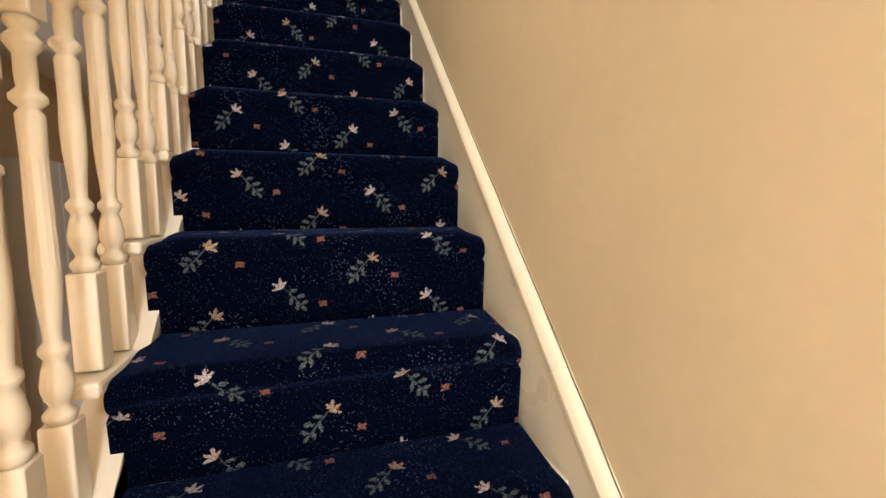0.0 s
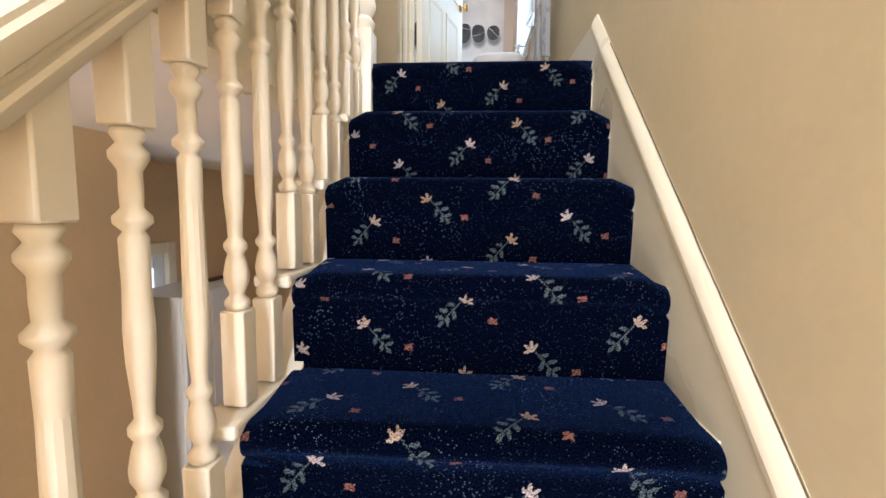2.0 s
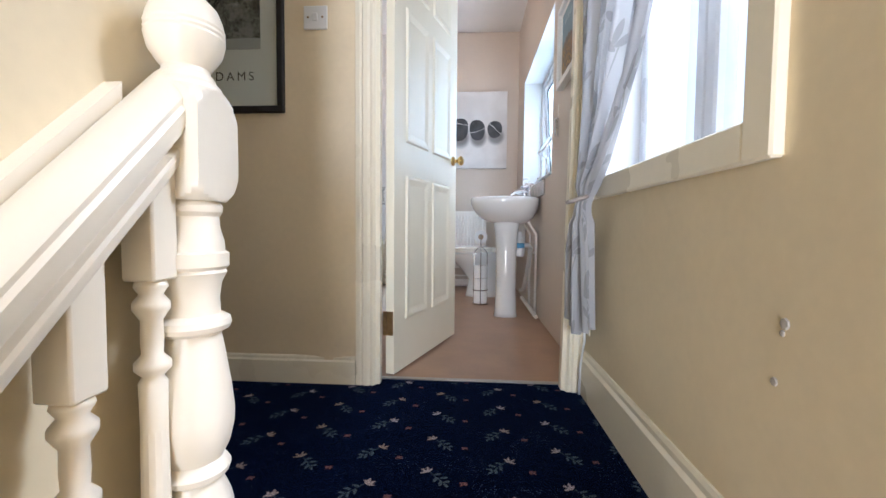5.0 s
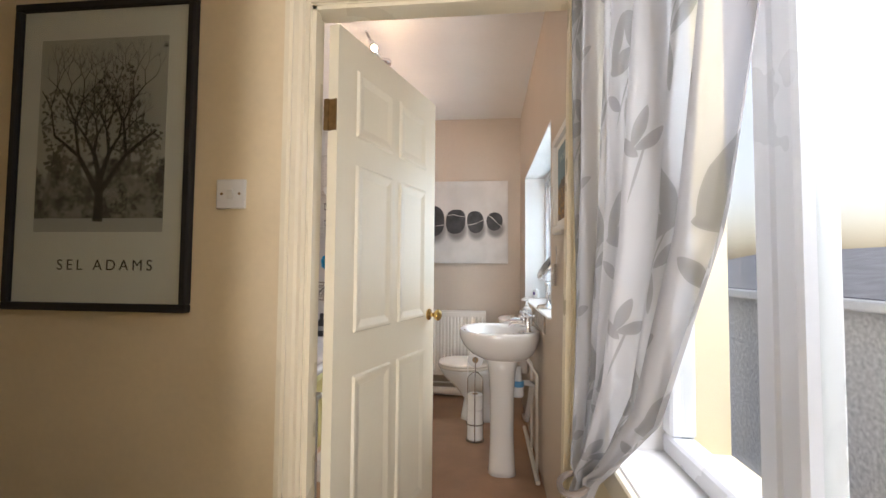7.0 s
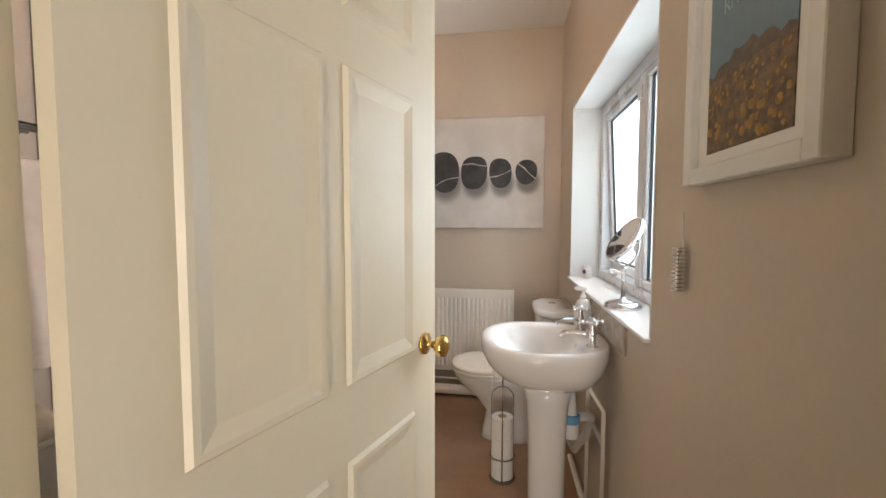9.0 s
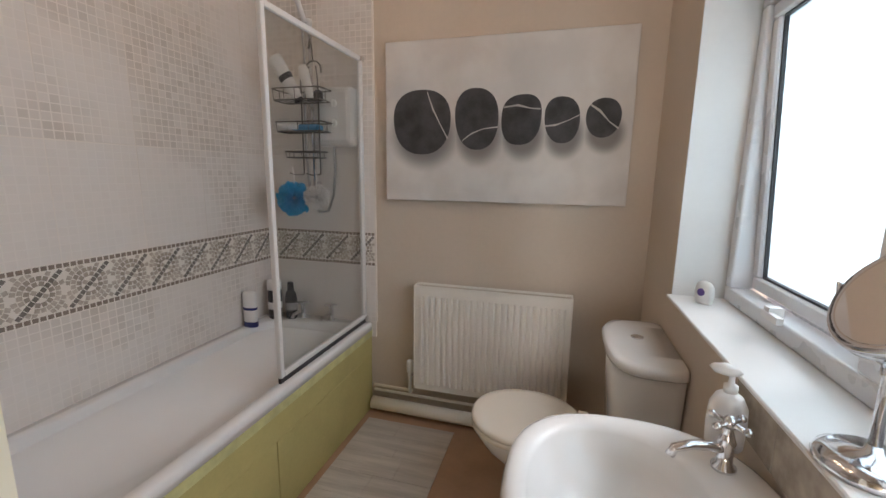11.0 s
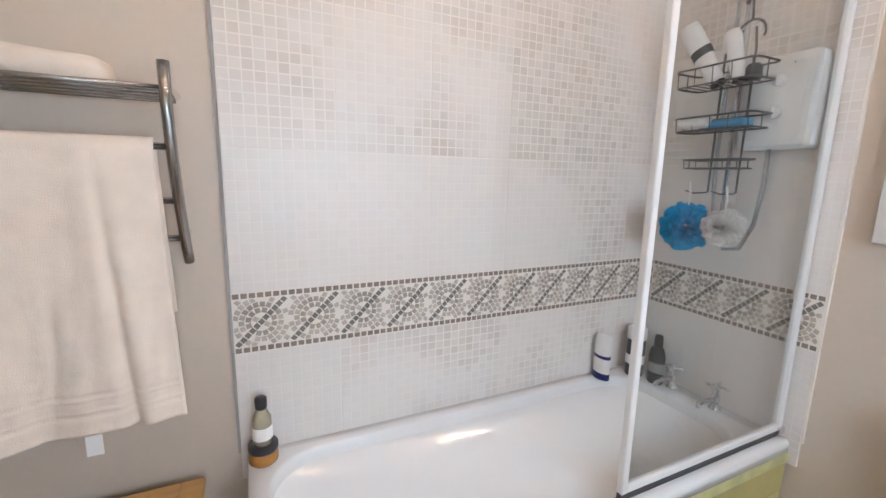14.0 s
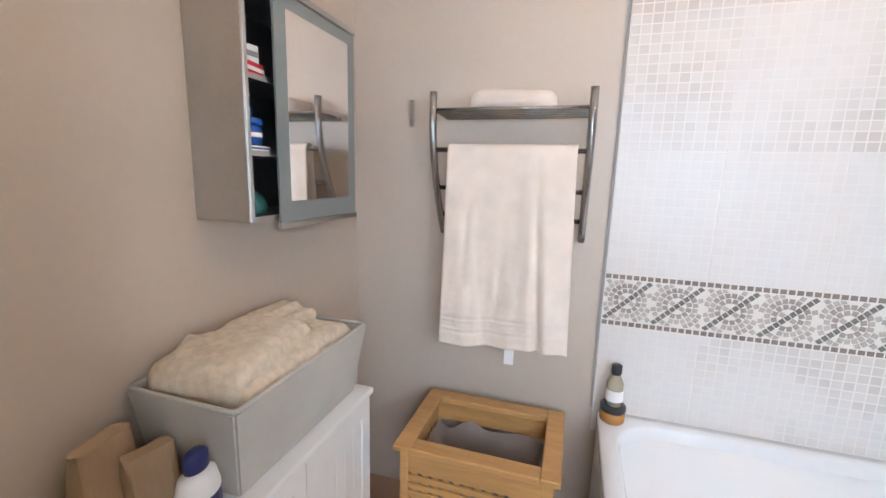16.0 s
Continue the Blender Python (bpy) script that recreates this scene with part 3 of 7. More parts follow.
def carpet_step(k):
    """Carpet over one tread's nosing and riser, k risers below the landing; UV runs on down the flight."""
    bm = bmesh.new()
    uvl = bm.loops.layers.uv.new("UVMap")
    yn, zn = NOSE0 - k * GOING, -k * RISE
    back = yn + GOING + 0.03 if k else -0.001
    prof = [(back, zn)]
    if k == 0:
        prof = [(yn + 0.2, zn)]
    r = 0.031
    prof += [(yn + r + 0.05, zn), (yn + r, zn)]
    for i in range(1, 9):
        a = radians(90 + 150 * i / 8)
        prof.append((yn + r + r * math.cos(a), zn - r + r * math.sin(a)))
    prof += [(yn + 0.022, zn - 0.085), (yn + 0.028, zn - RISE)]
    nx = 14
    s, grid = 0.0, []
    vv = k * 0.437
    for i, (y, z) in enumerate(prof):
        if i:
            s += math.hypot(y - prof[i - 1][0], z - prof[i - 1][1])
        row = []
        x1 = CX1
        x0 = CX0
        for j in range(nx + 1):
            f = j / nx
            x = x0 + (x1 - x0) * f
            e = min(f, 1 - f) * (x1 - x0)
            lim = 3 if k == 0 else 1
            dip = 0.020 * max(0, 1 - e / 0.055) ** 2 if lim <= i <= 10 else 0
            wav = 0.003 * noise.noise((x * 6, y * 6, z * 6 + k))
            row.append((bm.verts.new((x, y + wav + dip, z - dip)), (x + 0.11 * (k % 2), vv + s)))
        grid.append(row)
    for a, b in zip(grid, grid[1:]):
        for j in range(nx):
            q = (a[j], a[j + 1], b[j + 1], b[j])
            f = bm.faces.new([c[0] for c in q])
            f.smooth = True
            for lp, c in zip(f.loops, q):
                lp[uvl].uv = c[1]
    me = bpy.data.meshes.new("carpet_step")
    bm.to_mesh(me)
    bm.free()
    me.materials.append(M_CARPET)
    o = new("carpet_step", me)
    o.parent = stairs
    part("step", box(CX0 + 0.01, RX - 0.0205, yn + 0.06, yn + GOING + 0.06 if k else NOSE0 + 0.2, zn - RISE, zn - 0.025), M_TRIM, stairs)
    if k:
        part("tread_end", box(-0.098, CX0 + 0.003, yn + 0.004, yn + GOING + 0.02, zn - 0.036, zn - 0.008, 0.008, 2), M_BALU, stairs, "cream painted tread end")


for k in range(NSTEP):
    carpet_step(k)
# closed side of the flight under the treads
part("side_panel", prism([(-3.9, GF), (-3.9, nose_line(-3.9) - 0.08), (NOSE0 + 0.05, -0.22), (NOSE0 + 0.05, -0.42), (-1.75, GF)], "x", -0.088, CX0 + 0.02), M_BALU, stairs, "cream painted side of the staircase")
part("soffit", prism([(-1.75, GF), (NOSE0 + 0.05, -0.42), (NOSE0 + 0.05, -0.46), (-1.70, GF)], "x", -0.088, RX), M_TRIM, stairs)


def flat_carpet(name, x0, x1, y0, y1, z):
    bm = bmesh.new()
    uvl = bm.loops.layers.uv.new("UVMap")
    vs = [bm.verts.new(p) for p in ((x0, y0, z), (x1, y0, z), (x1, y1, z), (x0, y1, z), (x0, y0, z - 0.006), (x1, y0, z - 0.006), (x1, y1, z - 0.006), (x0, y1, z - 0.006))]
    for q in ((0, 1, 2, 3), (0, 4, 5, 1), (1, 5, 6, 2), (2, 6, 7, 3), (3, 7, 4, 0)):
        f = bm.faces.new([vs[i] for i in q])
        for lp in f.loops:
            lp[uvl].uv = (lp.vert.co.x, NOSE0 + 0.2 - lp.vert.co.y)
    return S(name, bm, M_CARPET, "navy carpet with small floral sprigs on the landing", "carpet")


flat_carpet("landing_carpet", -1.4, RX - 0.018, NOSE0 + 0.2, 0.055, 0.0)
S("threshold", box(DX0, DX1, 0.052, 0.075, 0.0, 0.007, 0.003), M_STEEL, "thin metal threshold strip in the doorway", "threshold")

# ---- banister ----
RSL = 0.995


def rail_under(y):
    return 0.698 + RSL * (y + 1.085)


BLX = -0.052
banister = empty("stair_banister", "ivory painted banister with turned balusters beside the stairs", "banister")


def turned(length_mid):
    """Radii of the turned middle of a baluster, from its foot up."""
    t = length_mid
    pts = [(0.017, 0.0), (0.021, 0.008), (0.021, 0.016), (0.012, 0.026), (0.014, 0.034), (0.020, 0.048), (0.021, 0.062), (0.017, 0.085), (0.013, 0.098), (0.019, 0.108), (0.019, 0.116), (0.0115, 0.126)]
    top = [(0.0165, t - 0.13), (0.0115, t - 0.122), (0.021, t - 0.112), (0.021, t - 0.104), (0.012, t - 0.094), (0.013, t - 0.075), (0.0125, t - 0.05), (0.021, t - 0.036), (0.021, t - 0.028), (0.013, t - 0.018), (0.019, t - 0.008), (0.017, t)]
    return pts + [(0.0125, 0.15), (0.0165, 0.2), (0.0175, 0.24), (0.0155, t - 0.19)][:4] + top


def add_baluster(y, z0, z1):
    bm = bmesh.new()
    w = 0.0215
    add_box(bm, BLX - w, BLX + w, y - w, y + w, z0, z0 + 0.17, 0.003)
    zt = z1 - 0.122
    add_box(bm, BLX - w, BLX + w, y - w, y + w, zt, z1 + 0.02, 0.003)
    mid = zt - (z0 + 0.17)
    pr = sorted(turned(mid), key=lambda q: q[1])
    add_lathe(bm, [(r, z) for r, z in pr], 14, (BLX, y, z0 + 0.17))
    o = part("baluster", bm, M_BALU, banister)
    for p in o.data.polygons:
        p.use_smooth = p.area < 0.0009 and len(p.vertices) == 4


for k in range(1, 13):
    yn, zn = NOSE0 - k * GOING, -k * RISE
    for d in (0.092, 0.199):
        y = yn + d - 0.0035 * (k - 1)
        if y < -1.10:
            add_baluster(y, zn - 0.004, rail_under(y))

half = [(0.0, 0.0), (0.025, 0.0), (0.0275, 0.003), (0.0295, 0.012), (0.028, 0.017), (0.0205, 0.020), (0.0205, 0.025), (0.026, 0.027), (0.0345, 0.031), (0.0375, 0.040), (0.0378, 0.050), (0.0345, 0.055), (0.0345, 0.060), (0.028, 0.068), (0.020, 0.073), (0.010, 0.0765), (0.0, 0.0775)]
RP = half + [(-a, b) for a, b in half[-2:0:-1]]
ends = []
for y in (-3.72, -1.07):
    ends.append([(BLX + p, y, rail_under(y) + q * 1.5) for p, q in RP])
hr = part("handrail", loft(ends), M_BALU, banister, smooth=True)
hr.data.set_sharp_from_angle(angle=radians(27))
wb = slope_bar(WX, WX + 0.024, -3.72, -1.11, rail_under, 0.074, 0.124)
part("wall_batten", wb, M_BALU, banister, "narrow cream batten on the wall")


def add_turned_block(bm, x, y, w, z0, z1, flare):
    """Square block whose ends are turned round, so that each face ends in an arc."""
    n, rings = 48, []
    zz = [0, 0.03, 0.1, 0.2, 0.35, 0.55, 0.8, 1.0]
    hs = [(z0 + flare * q, w * math.sqrt(2.0 - (1 - q) ** 2)) for q in zz] + [(z1 - flare * q, w * math.sqrt(2.0 - (1 - q) ** 2)) for q in zz[::-1]]
    for z, lim in hs:
        ring = []
        for i in range(n):
            a = 2 * math.pi * i / n
            r = min(lim, w / max(abs(math.cos(a)), abs(math.sin(a))))
            ring.append(bm.verts.new((x + r * math.cos(a), y + r * math.sin(a), z)))
        rings.append(ring)
    for a, b in zip(rings, rings[1:]):
        for i in range(n):
            bm.faces.new((a[i], a[(i + 1) % n], b[(i + 1) % n], b[i]))
    bm.faces.new(rings[0][::-1])
    bm.faces.new(rings[-1])


def newel(y, zb):
    bm = bmesh.new()
    x, w = -0.044, 0.0455
    add_box(bm, x - w, x + w, y - w, y + w, zb - 0.25, zb + 0.113, 0.006, 2)
    pr = [(0.038, 0.112), (0.040, 0.120), (0.047, 0.134), (0.048, 0.143), (0.041, 0.153), (0.036, 0.160), (0.041, 0.170), (0.050, 0.188), (0.052, 0.203), (0.047, 0.228), (0.038, 0.252), (0.035, 0.260), (0.045, 0.268), (0.047, 0.276), (0.042, 0.284), (0.037, 0.290),
          (0.046, 0.308), (0.052, 0.335), (0.053, 0.356), (0.049, 0.395), (0.042, 0.440), (0.037, 0.470), (0.048, 0.476), (0.051, 0.483), (0.049, 0.491), (0.037, 0.498), (0.036, 0.520), (0.039, 0.542), (0.046, 0.556), (0.044, 0.560), (0.049, 0.565), (0.049, 0.583), (0.044, 0.586), (0.043, 0.600), (0.038, 0.618), (0.037, 0.634), (0.041, 0.640), (0.042, 0.648), (0.038, 0.655)]
    add_lathe(bm, pr, 28, (x, y, zb))
    zt = zb + 0.655
    add_turned_block(bm, x, y, w, zt, zt + 0.15, 0.04)
    kn = [(0.044, 0.0), (0.043, 0.006), (0.036, 0.013), (0.035, 0.018), (0.030, 0.024), (0.029, 0.029), (0.035, 0.036), (0.045, 0.052), (0.049, 0.070), (0.0480, 0.0735), (0.0490, 0.077), (0.0480, 0.0805), (0.0490, 0.084), (0.0475, 0.0875), (0.046, 0.096), (0.040, 0.111), (0.029, 0.122), (0.014, 0.128), (0.002, 0.129)]
    add_lathe(bm, kn, 28, (x, y, zt + 0.15))
    o = part("newel_post", bm, M_BALU, banister, "turned newel post with a ball finial")
    o.data.polygons.foreach_set("use_smooth", [True] * len(o.data.polygons))
    o.data.set_sharp_from_angle(angle=radians(24))


newel(-1.045, 0.0)
newel(-3.76, rail_under(-3.76) - 0.69)

# ---- bathroom door frame and door ----
dcase = empty("door_frame", "cream gloss door frame with moulded architrave", "door frame", kind="structure")
AP = [(0, 0), (0.0, 0.012), (0.008, 0.020), (0.02, 0.016), (0.028, 0.022), (0.044, 0.022), (0.050, 0.014), (0.058, 0.020), (0.074, 0.018), (0.078, 0.006), (0.078, 0)]
part("architrave", prism([(DX0 - 0.004 - p, -q) for p, q in AP], "z", 0.0, DZ + 0.082), M_TRIM, dcase)
rings = []
for z in (0.0, DZ + 0.082):
    xi = DX1 + 0.004 + LEAN * z
    k = (RX - 0.003 - xi) / 0.078
    rings.append([(xi + p * k, -q, z) for p, q in AP])
part("architrave", loft(rings), M_TRIM, dcase)
part("architrave", prism([(-q, DZ + 0.004 + p) for p, q in AP], "x", DX0 - 0.004, DTOP + 0.004), M_TRIM, dcase)
part("jamb", boxes((DX0 - 0.028, DX0, -0.004, BY0 + 0.004, 0, DZ), (DX0, DX0 + 0.012, 0.0, 0.04, 0, DZ)), M_TRIM, dcase)
part("jamb", slant(DX1, DX1 + 0.026, -0.004, BY0 + 0.004, 0, DZ), M_TRIM, dcase)
part("door_stop", slant(DX1 - 0.012, DX1 + 0.002, 0.0, 0.04, 0, DZ - 0.012), M_TRIM, dcase)
part("head", boxes((DX0 - 0.028, DTOP + 0.026, -0.004, BY0 + 0.004, DZ, DZ + 0.028), (DX0, DTOP, 0.0, 0.04, DZ - 0.012, DZ)), M_TRIM, dcase)
sp = part("strike_plate", boxes((-0.0025, 0.0, 0.045, 0.07, -0.05, 0.05), (-0.004, -0.002, 0.052, 0.064, -0.02, 0.02)), M_BRONZE, dcase, "worn brass strike plate")
sp.matrix_world = pose(DX1 + LEAN * 1.04, 0, 1.04)

DW, DH, DT = 0.726, 1.972, 0.037
door = empty("bathroom_door", "ivory six-panel door standing open into the bathroom", "door")


def raised_panel(bm, x0, x1, z0, z1, ysurf, sgn):
    """Sunk frame and raised field on one face of the leaf."""
    steps = [(0.0, 0.0), (0.006, -0.008), (0.016, -0.008), (0.040, -0.0015)]
    loops = []
    for ins, d in steps:
        y = ysurf + sgn * d
        loops.append([bm.verts.new((x, y, z)) for x, z in ((x0 + ins, z0 + ins), (x1 - ins, z0 + ins), (x1 - ins, z1 - ins), (x0 + ins, z1 - ins))])
    for a, b in zip(loops, loops[1:]):
        for i in range(4):
            bm.faces.new((a[i], a[(i + 1) % 4], b[(i + 1) % 4], b[i]))
    bm.faces.new(loops[-1])


def leaf_mesh():
    bm = bmesh.new()
    xs = [0, 0.10, 0.335, 0.387, 0.622, DW]
    zs = [0.008, 0.22, 0.84, 0.98, 1.54, 1.635, 1.865, DH]
    holes = {(1, 1), (3, 1), (1, 3), (3, 3), (1, 5), (3, 5)}
    for ys, sg in ((0.0, -1), (-DT, 1)):
        for i in range(5):
            for j in range(7):
                if (i, j) in holes:
                    raised_panel(bm, xs[i], xs[i + 1], zs[j], zs[j + 1], ys, sg)
                else:
                    bm.faces.new([bm.verts.new((x, ys, z)) for x, z in ((xs[i], zs[j]), (xs[i + 1], zs[j]), (xs[i + 1], zs[j + 1]), (xs[i], zs[j + 1]))])
    for q in (((0, 0, zs[0]), (0, -DT, zs[0]), (0, -DT, DH), (0, 0, DH)), ((DW, 0, zs[0]), (DW, -DT, zs[0]), (DW, -DT, DH), (DW, 0, DH)), ((0, 0, DH), (0, -DT, DH), (DW, -DT, DH), (DW, 0, DH)), ((0, 0, zs[0]), (0, -DT, zs[0]), (DW, -DT, zs[0]), (DW, 0, zs[0]))):
        bm.faces.new([bm.verts.new(p) for p in q])
    bmesh.ops.remove_doubles(bm, verts=bm.verts, dist=0.0002)
    return bm


part("leaf", leaf_mesh(), M_DOOR, door)
for z in (0.22, 1.68):
    part("hinge", boxes((-0.004, 0.0, -0.034, -0.002, z - 0.05, z + 0.05), (-0.012, -0.002, -0.008, 0.008, z - 0.05, z + 0.05)), M_BRONZE, door, "worn brass hinge")
knobp = [(0.026, 0.0), (0.026, 0.006), (0.010, 0.010), (0.009, 0.028), (0.020, 0.036), (0.026, 0.046), (0.024, 0.056), (0.012, 0.063), (0.001, 0.064)]
for sg in (1, -1):
    m = Matrix.Rotation(radians(-90 * sg), 4, "X")
    part("door_knob", lathe(knobp, 18, (DW - 0.055, 0.0 if sg > 0 else -DT, 0.985), m), M_BRASS, door, "polished brass door knob", smooth=True)
door.matrix_world = pose(0.0, BY0 + 0.006, 0.004, 0, 0, 72.0)

# ==== landing ====


def casing(parent, yz, x, w, d, mat, name="casing"):
    """Four mitred-looking boards round an opening in a wall that faces -x."""
    y0, y1, z0, z1 = yz
    part(name, box(x - d, x, y0 - w, y0, z0 - w, z1 + w, 0.004), mat, parent)
    part(name, box(x - d, x, y1, y1 + w, z0 - w, z1 + w, 0.004), mat, parent)
    part(name, box(x - d + 0.001, x, y0, y1, z0 - w, z0, 0.004), mat, parent)
    part(name, box(x - d + 0.001, x, y0, y1, z1, z1 + w, 0.004), mat, parent)


def sash(parent, x, y0, y1, z0, z1, w, pane_mat, frame_mat=M_UPVC, gasket=True, open_deg=0.0, frosted=False):
    """One glazed light: four bars, black gasket and a pane."""
    piv = []
    bars = [(y0, y1, z0, z0 + w), (y0, y1, z1 - w, z1), (y0, y0 + w, z0 + w, z1 - w), (y1 - w, y1, z0 + w, z1 - w)]
    for a, b, c, d in bars:
        piv.append(part("sash_bar", box(x, x + 0.055, a, b, c, d, 0.006), frame_mat, parent))
    g = 0.007
    if gasket:
        bm = boxes((x + 0.012, x + 0.04, y0 + w, y1 - w, z0 + w, z0 + w + g), (x + 0.012, x + 0.04, y0 + w, y1 - w, z1 - w - g, z1 - w), (x + 0.012, x + 0.04, y0 + w, y0 + w + g, z0 + w + g, z1 - w - g), (x + 0.012, x + 0.04, y1 - w - g, y1 - w, z0 + w + g, z1 - w - g))
        piv.append(part("gasket", bm, M_BLACK, parent, "black rubber glazing gasket"))
    p = part("pane", box(x + 0.022, x + 0.028, y0 + w, y1 - w, z0 + w, z1 - w), pane_mat, parent, "frosted glass pane" if frosted else "clear glass pane")
    p.visible_shadow = False
    piv.append(p)
    return piv


lwin = empty("window_1", "white painted landing window with a plain wooden casing", "window", kind="structure")
casing(lwin, (LWY0, LWY1, LWZ0, LWZ1), RX, 0.066, 0.022, M_TRIM)
part("reveal", boxes((RX, 0.93, LWY0, LWY0 + 0.006, LWZ0, LWZ1), (RX, 0.93, LWY1 - 0.006, LWY1, LWZ0, LWZ1), (RX, 0.93, LWY0, LWY1, LWZ1 - 0.006, LWZ1)), M_WHITE, lwin)
part("window_sill", box(RX - 0.006, 0.93, LWY0, LWY1, LWZ0 - 0.02, LWZ0 + 0.004, 0.003), M_WHITE, lwin)
sash(lwin, 0.90, LWY0 + 0.006, -0.55, LWZ0 + 0.004, LWZ1 - 0.006, 0.045, M_GLASS, gasket=False)
sash(lwin, 0.90, -0.55, LWY1 - 0.006, LWZ0 + 0.004, LWZ1 - 0.006, 0.045, M_GLASS, gasket=False)

# neighbouring house seen through the landing window
M_PEBBLE = plain("pebbledash", (0.68, 0.67, 0.65), 0.9, 0.35, 30, 70, 1.0)
M_SLATE = plain("slate_roof", (0.2, 0.2, 0.22), 0.7, 0.3, 6, 40, 0.5)
nb = empty("neighbour_house", "white pebbledash house with a slate roof outside", "house")
part("wall", box(3.2, 7.5, -5.0, 6.5, GF - 0.1, 1.02), M_PEBBLE, nb)
part("roof", prism([(3.05, 1.02), (5.35, 1.5), (7.65, 1.02), (7.65, 0.95), (3.05, 0.95)], "y", -5.2, 6.7), M_SLATE, nb)
part("gutter", box(2.98, 3.07, -5.2, 6.7, 0.93, 1.01, 0.02, 2), M_WHITE, nb)


def voile():
    """Sheer white cloth with large grey printed leaves."""
    m, nt, b = nodes("printed_voile")
    out = nt.nodes["Material Output"]
    uv = nt.nodes.new("ShaderNodeUVMap")
    sep = nt.nodes.new("ShaderNodeSeparateXYZ")
    link(nt, uv.outputs[0], sep.inputs[0])
    masks = []
    for k, (cu, cv, ou, ov) in enumerate(((0.25, 0.28, 0.0, 0.0), (0.25, 0.28, 0.125, 0.15))):
        su, sv = mth(nt, "DIVIDE", mth(nt, "ADD", sep.outputs[0], ou), cu), mth(nt, "DIVIDE", mth(nt, "ADD", sep.outputs[1], ov), cv)
        a = mth(nt, "MULTIPLY", mth(nt, "SUBTRACT", mth(nt, "FRACT", su), 0.5), cu)
        c = mth(nt, "MULTIPLY", mth(nt, "SUBTRACT", mth(nt, "FRACT", sv), 0.5), cv)
        if k:
            shapes = [(0.0, 0.02, 0.03, 0.011, 70), (0.022, 0.0, 0.03, 0.011, 20), (-0.02, -0.005, 0.026, 0.010, 140), (0.0, -0.04, 0.05, 0.0025, 75)]
        else:
            shapes = [(-0.02, 0.035, 0.045, 0.02, 60), (0.028, 0.035, 0.045, 0.019, 120), (0.0, -0.002, 0.05, 0.018, 5), (0.01, -0.05, 0.06, 0.0026, 60), (0.045, -0.035, 0.034, 0.011, 35), (-0.03, -0.06, 0.034, 0.011, 150), (0.02, -0.09, 0.03, 0.010, 100)]
        for x, y, rx, ry, deg in shapes:
            co, si = math.cos(radians(deg)), math.sin(radians(deg))
            da, dc = mth(nt, "SUBTRACT", a, x), mth(nt, "SUBTRACT", c, y)
            p = mth(nt, "DIVIDE", mth(nt, "ADD", mth(nt, "MULTIPLY", da, co), mth(nt, "MULTIPLY", dc, si)), rx)
            q = mth(nt, "DIVIDE", mth(nt, "SUBTRACT", mth(nt, "MULTIPLY", dc, co), mth(nt, "MULTIPLY", da, si)), ry)
            d = mth(nt, "ADD", mth(nt, "MULTIPLY", p, p), mth(nt, "MULTIPLY", mth(nt, "ABSOLUTE", q), mth(nt, "ADD", mth(nt, "ABSOLUTE", q), mth(nt, "MULTIPLY", mth(nt, "ABSOLUTE", p), 0.5))))
            masks.append(mth(nt, "LESS_THAN", d, 1.0))
    mk = masks[0]
    for x in masks[1:]:
        mk = mth(nt, "MAXIMUM", mk, x)
    col = mixc(nt, mk, (0.46, 0.46, 0.47), (0.275, 0.275, 0.28))
    df = nt.nodes.new("ShaderNodeBsdfDiffuse")
    tl = nt.nodes.new("ShaderNodeBsdfTranslucent")
    tp = nt.nodes.new("ShaderNodeBsdfTransparent")
    link(nt, col, df.inputs[0])
    link(nt, col, tl.inputs[0])
    m1 = nt.nodes.new("ShaderNodeMixShader")
    m1.inputs[0].default_value = 0.11
    link(nt, df.outputs[0], m1.inputs[1])
    link(nt, tl.outputs[0], m1.inputs[2])
    m2 = nt.nodes.new("ShaderNodeMixShader")
    link(nt, mth(nt, "SUBTRACT", 0.27, mth(nt, "MULTIPLY", mk, 0.16)), m2.inputs[0])
    link(nt, m1.outputs[0], m2.inputs[1])
    link(nt, tp.outputs[0], m2.inputs[2])
    link(nt, m2.outputs[0], out.inputs[0])
    return m


M_VOILE = voile()
curtain = empty("net_curtain", "sheer white curtain with grey leaf print, tied to one side", "curtain")


def lerp_table(t, table):
    for (a, va), (b, vb) in zip(table, table[1:]):
        if t <= b:
            f = (t - a) / (b - a)
            return va + (vb - va) * f
    return table[-1][1]


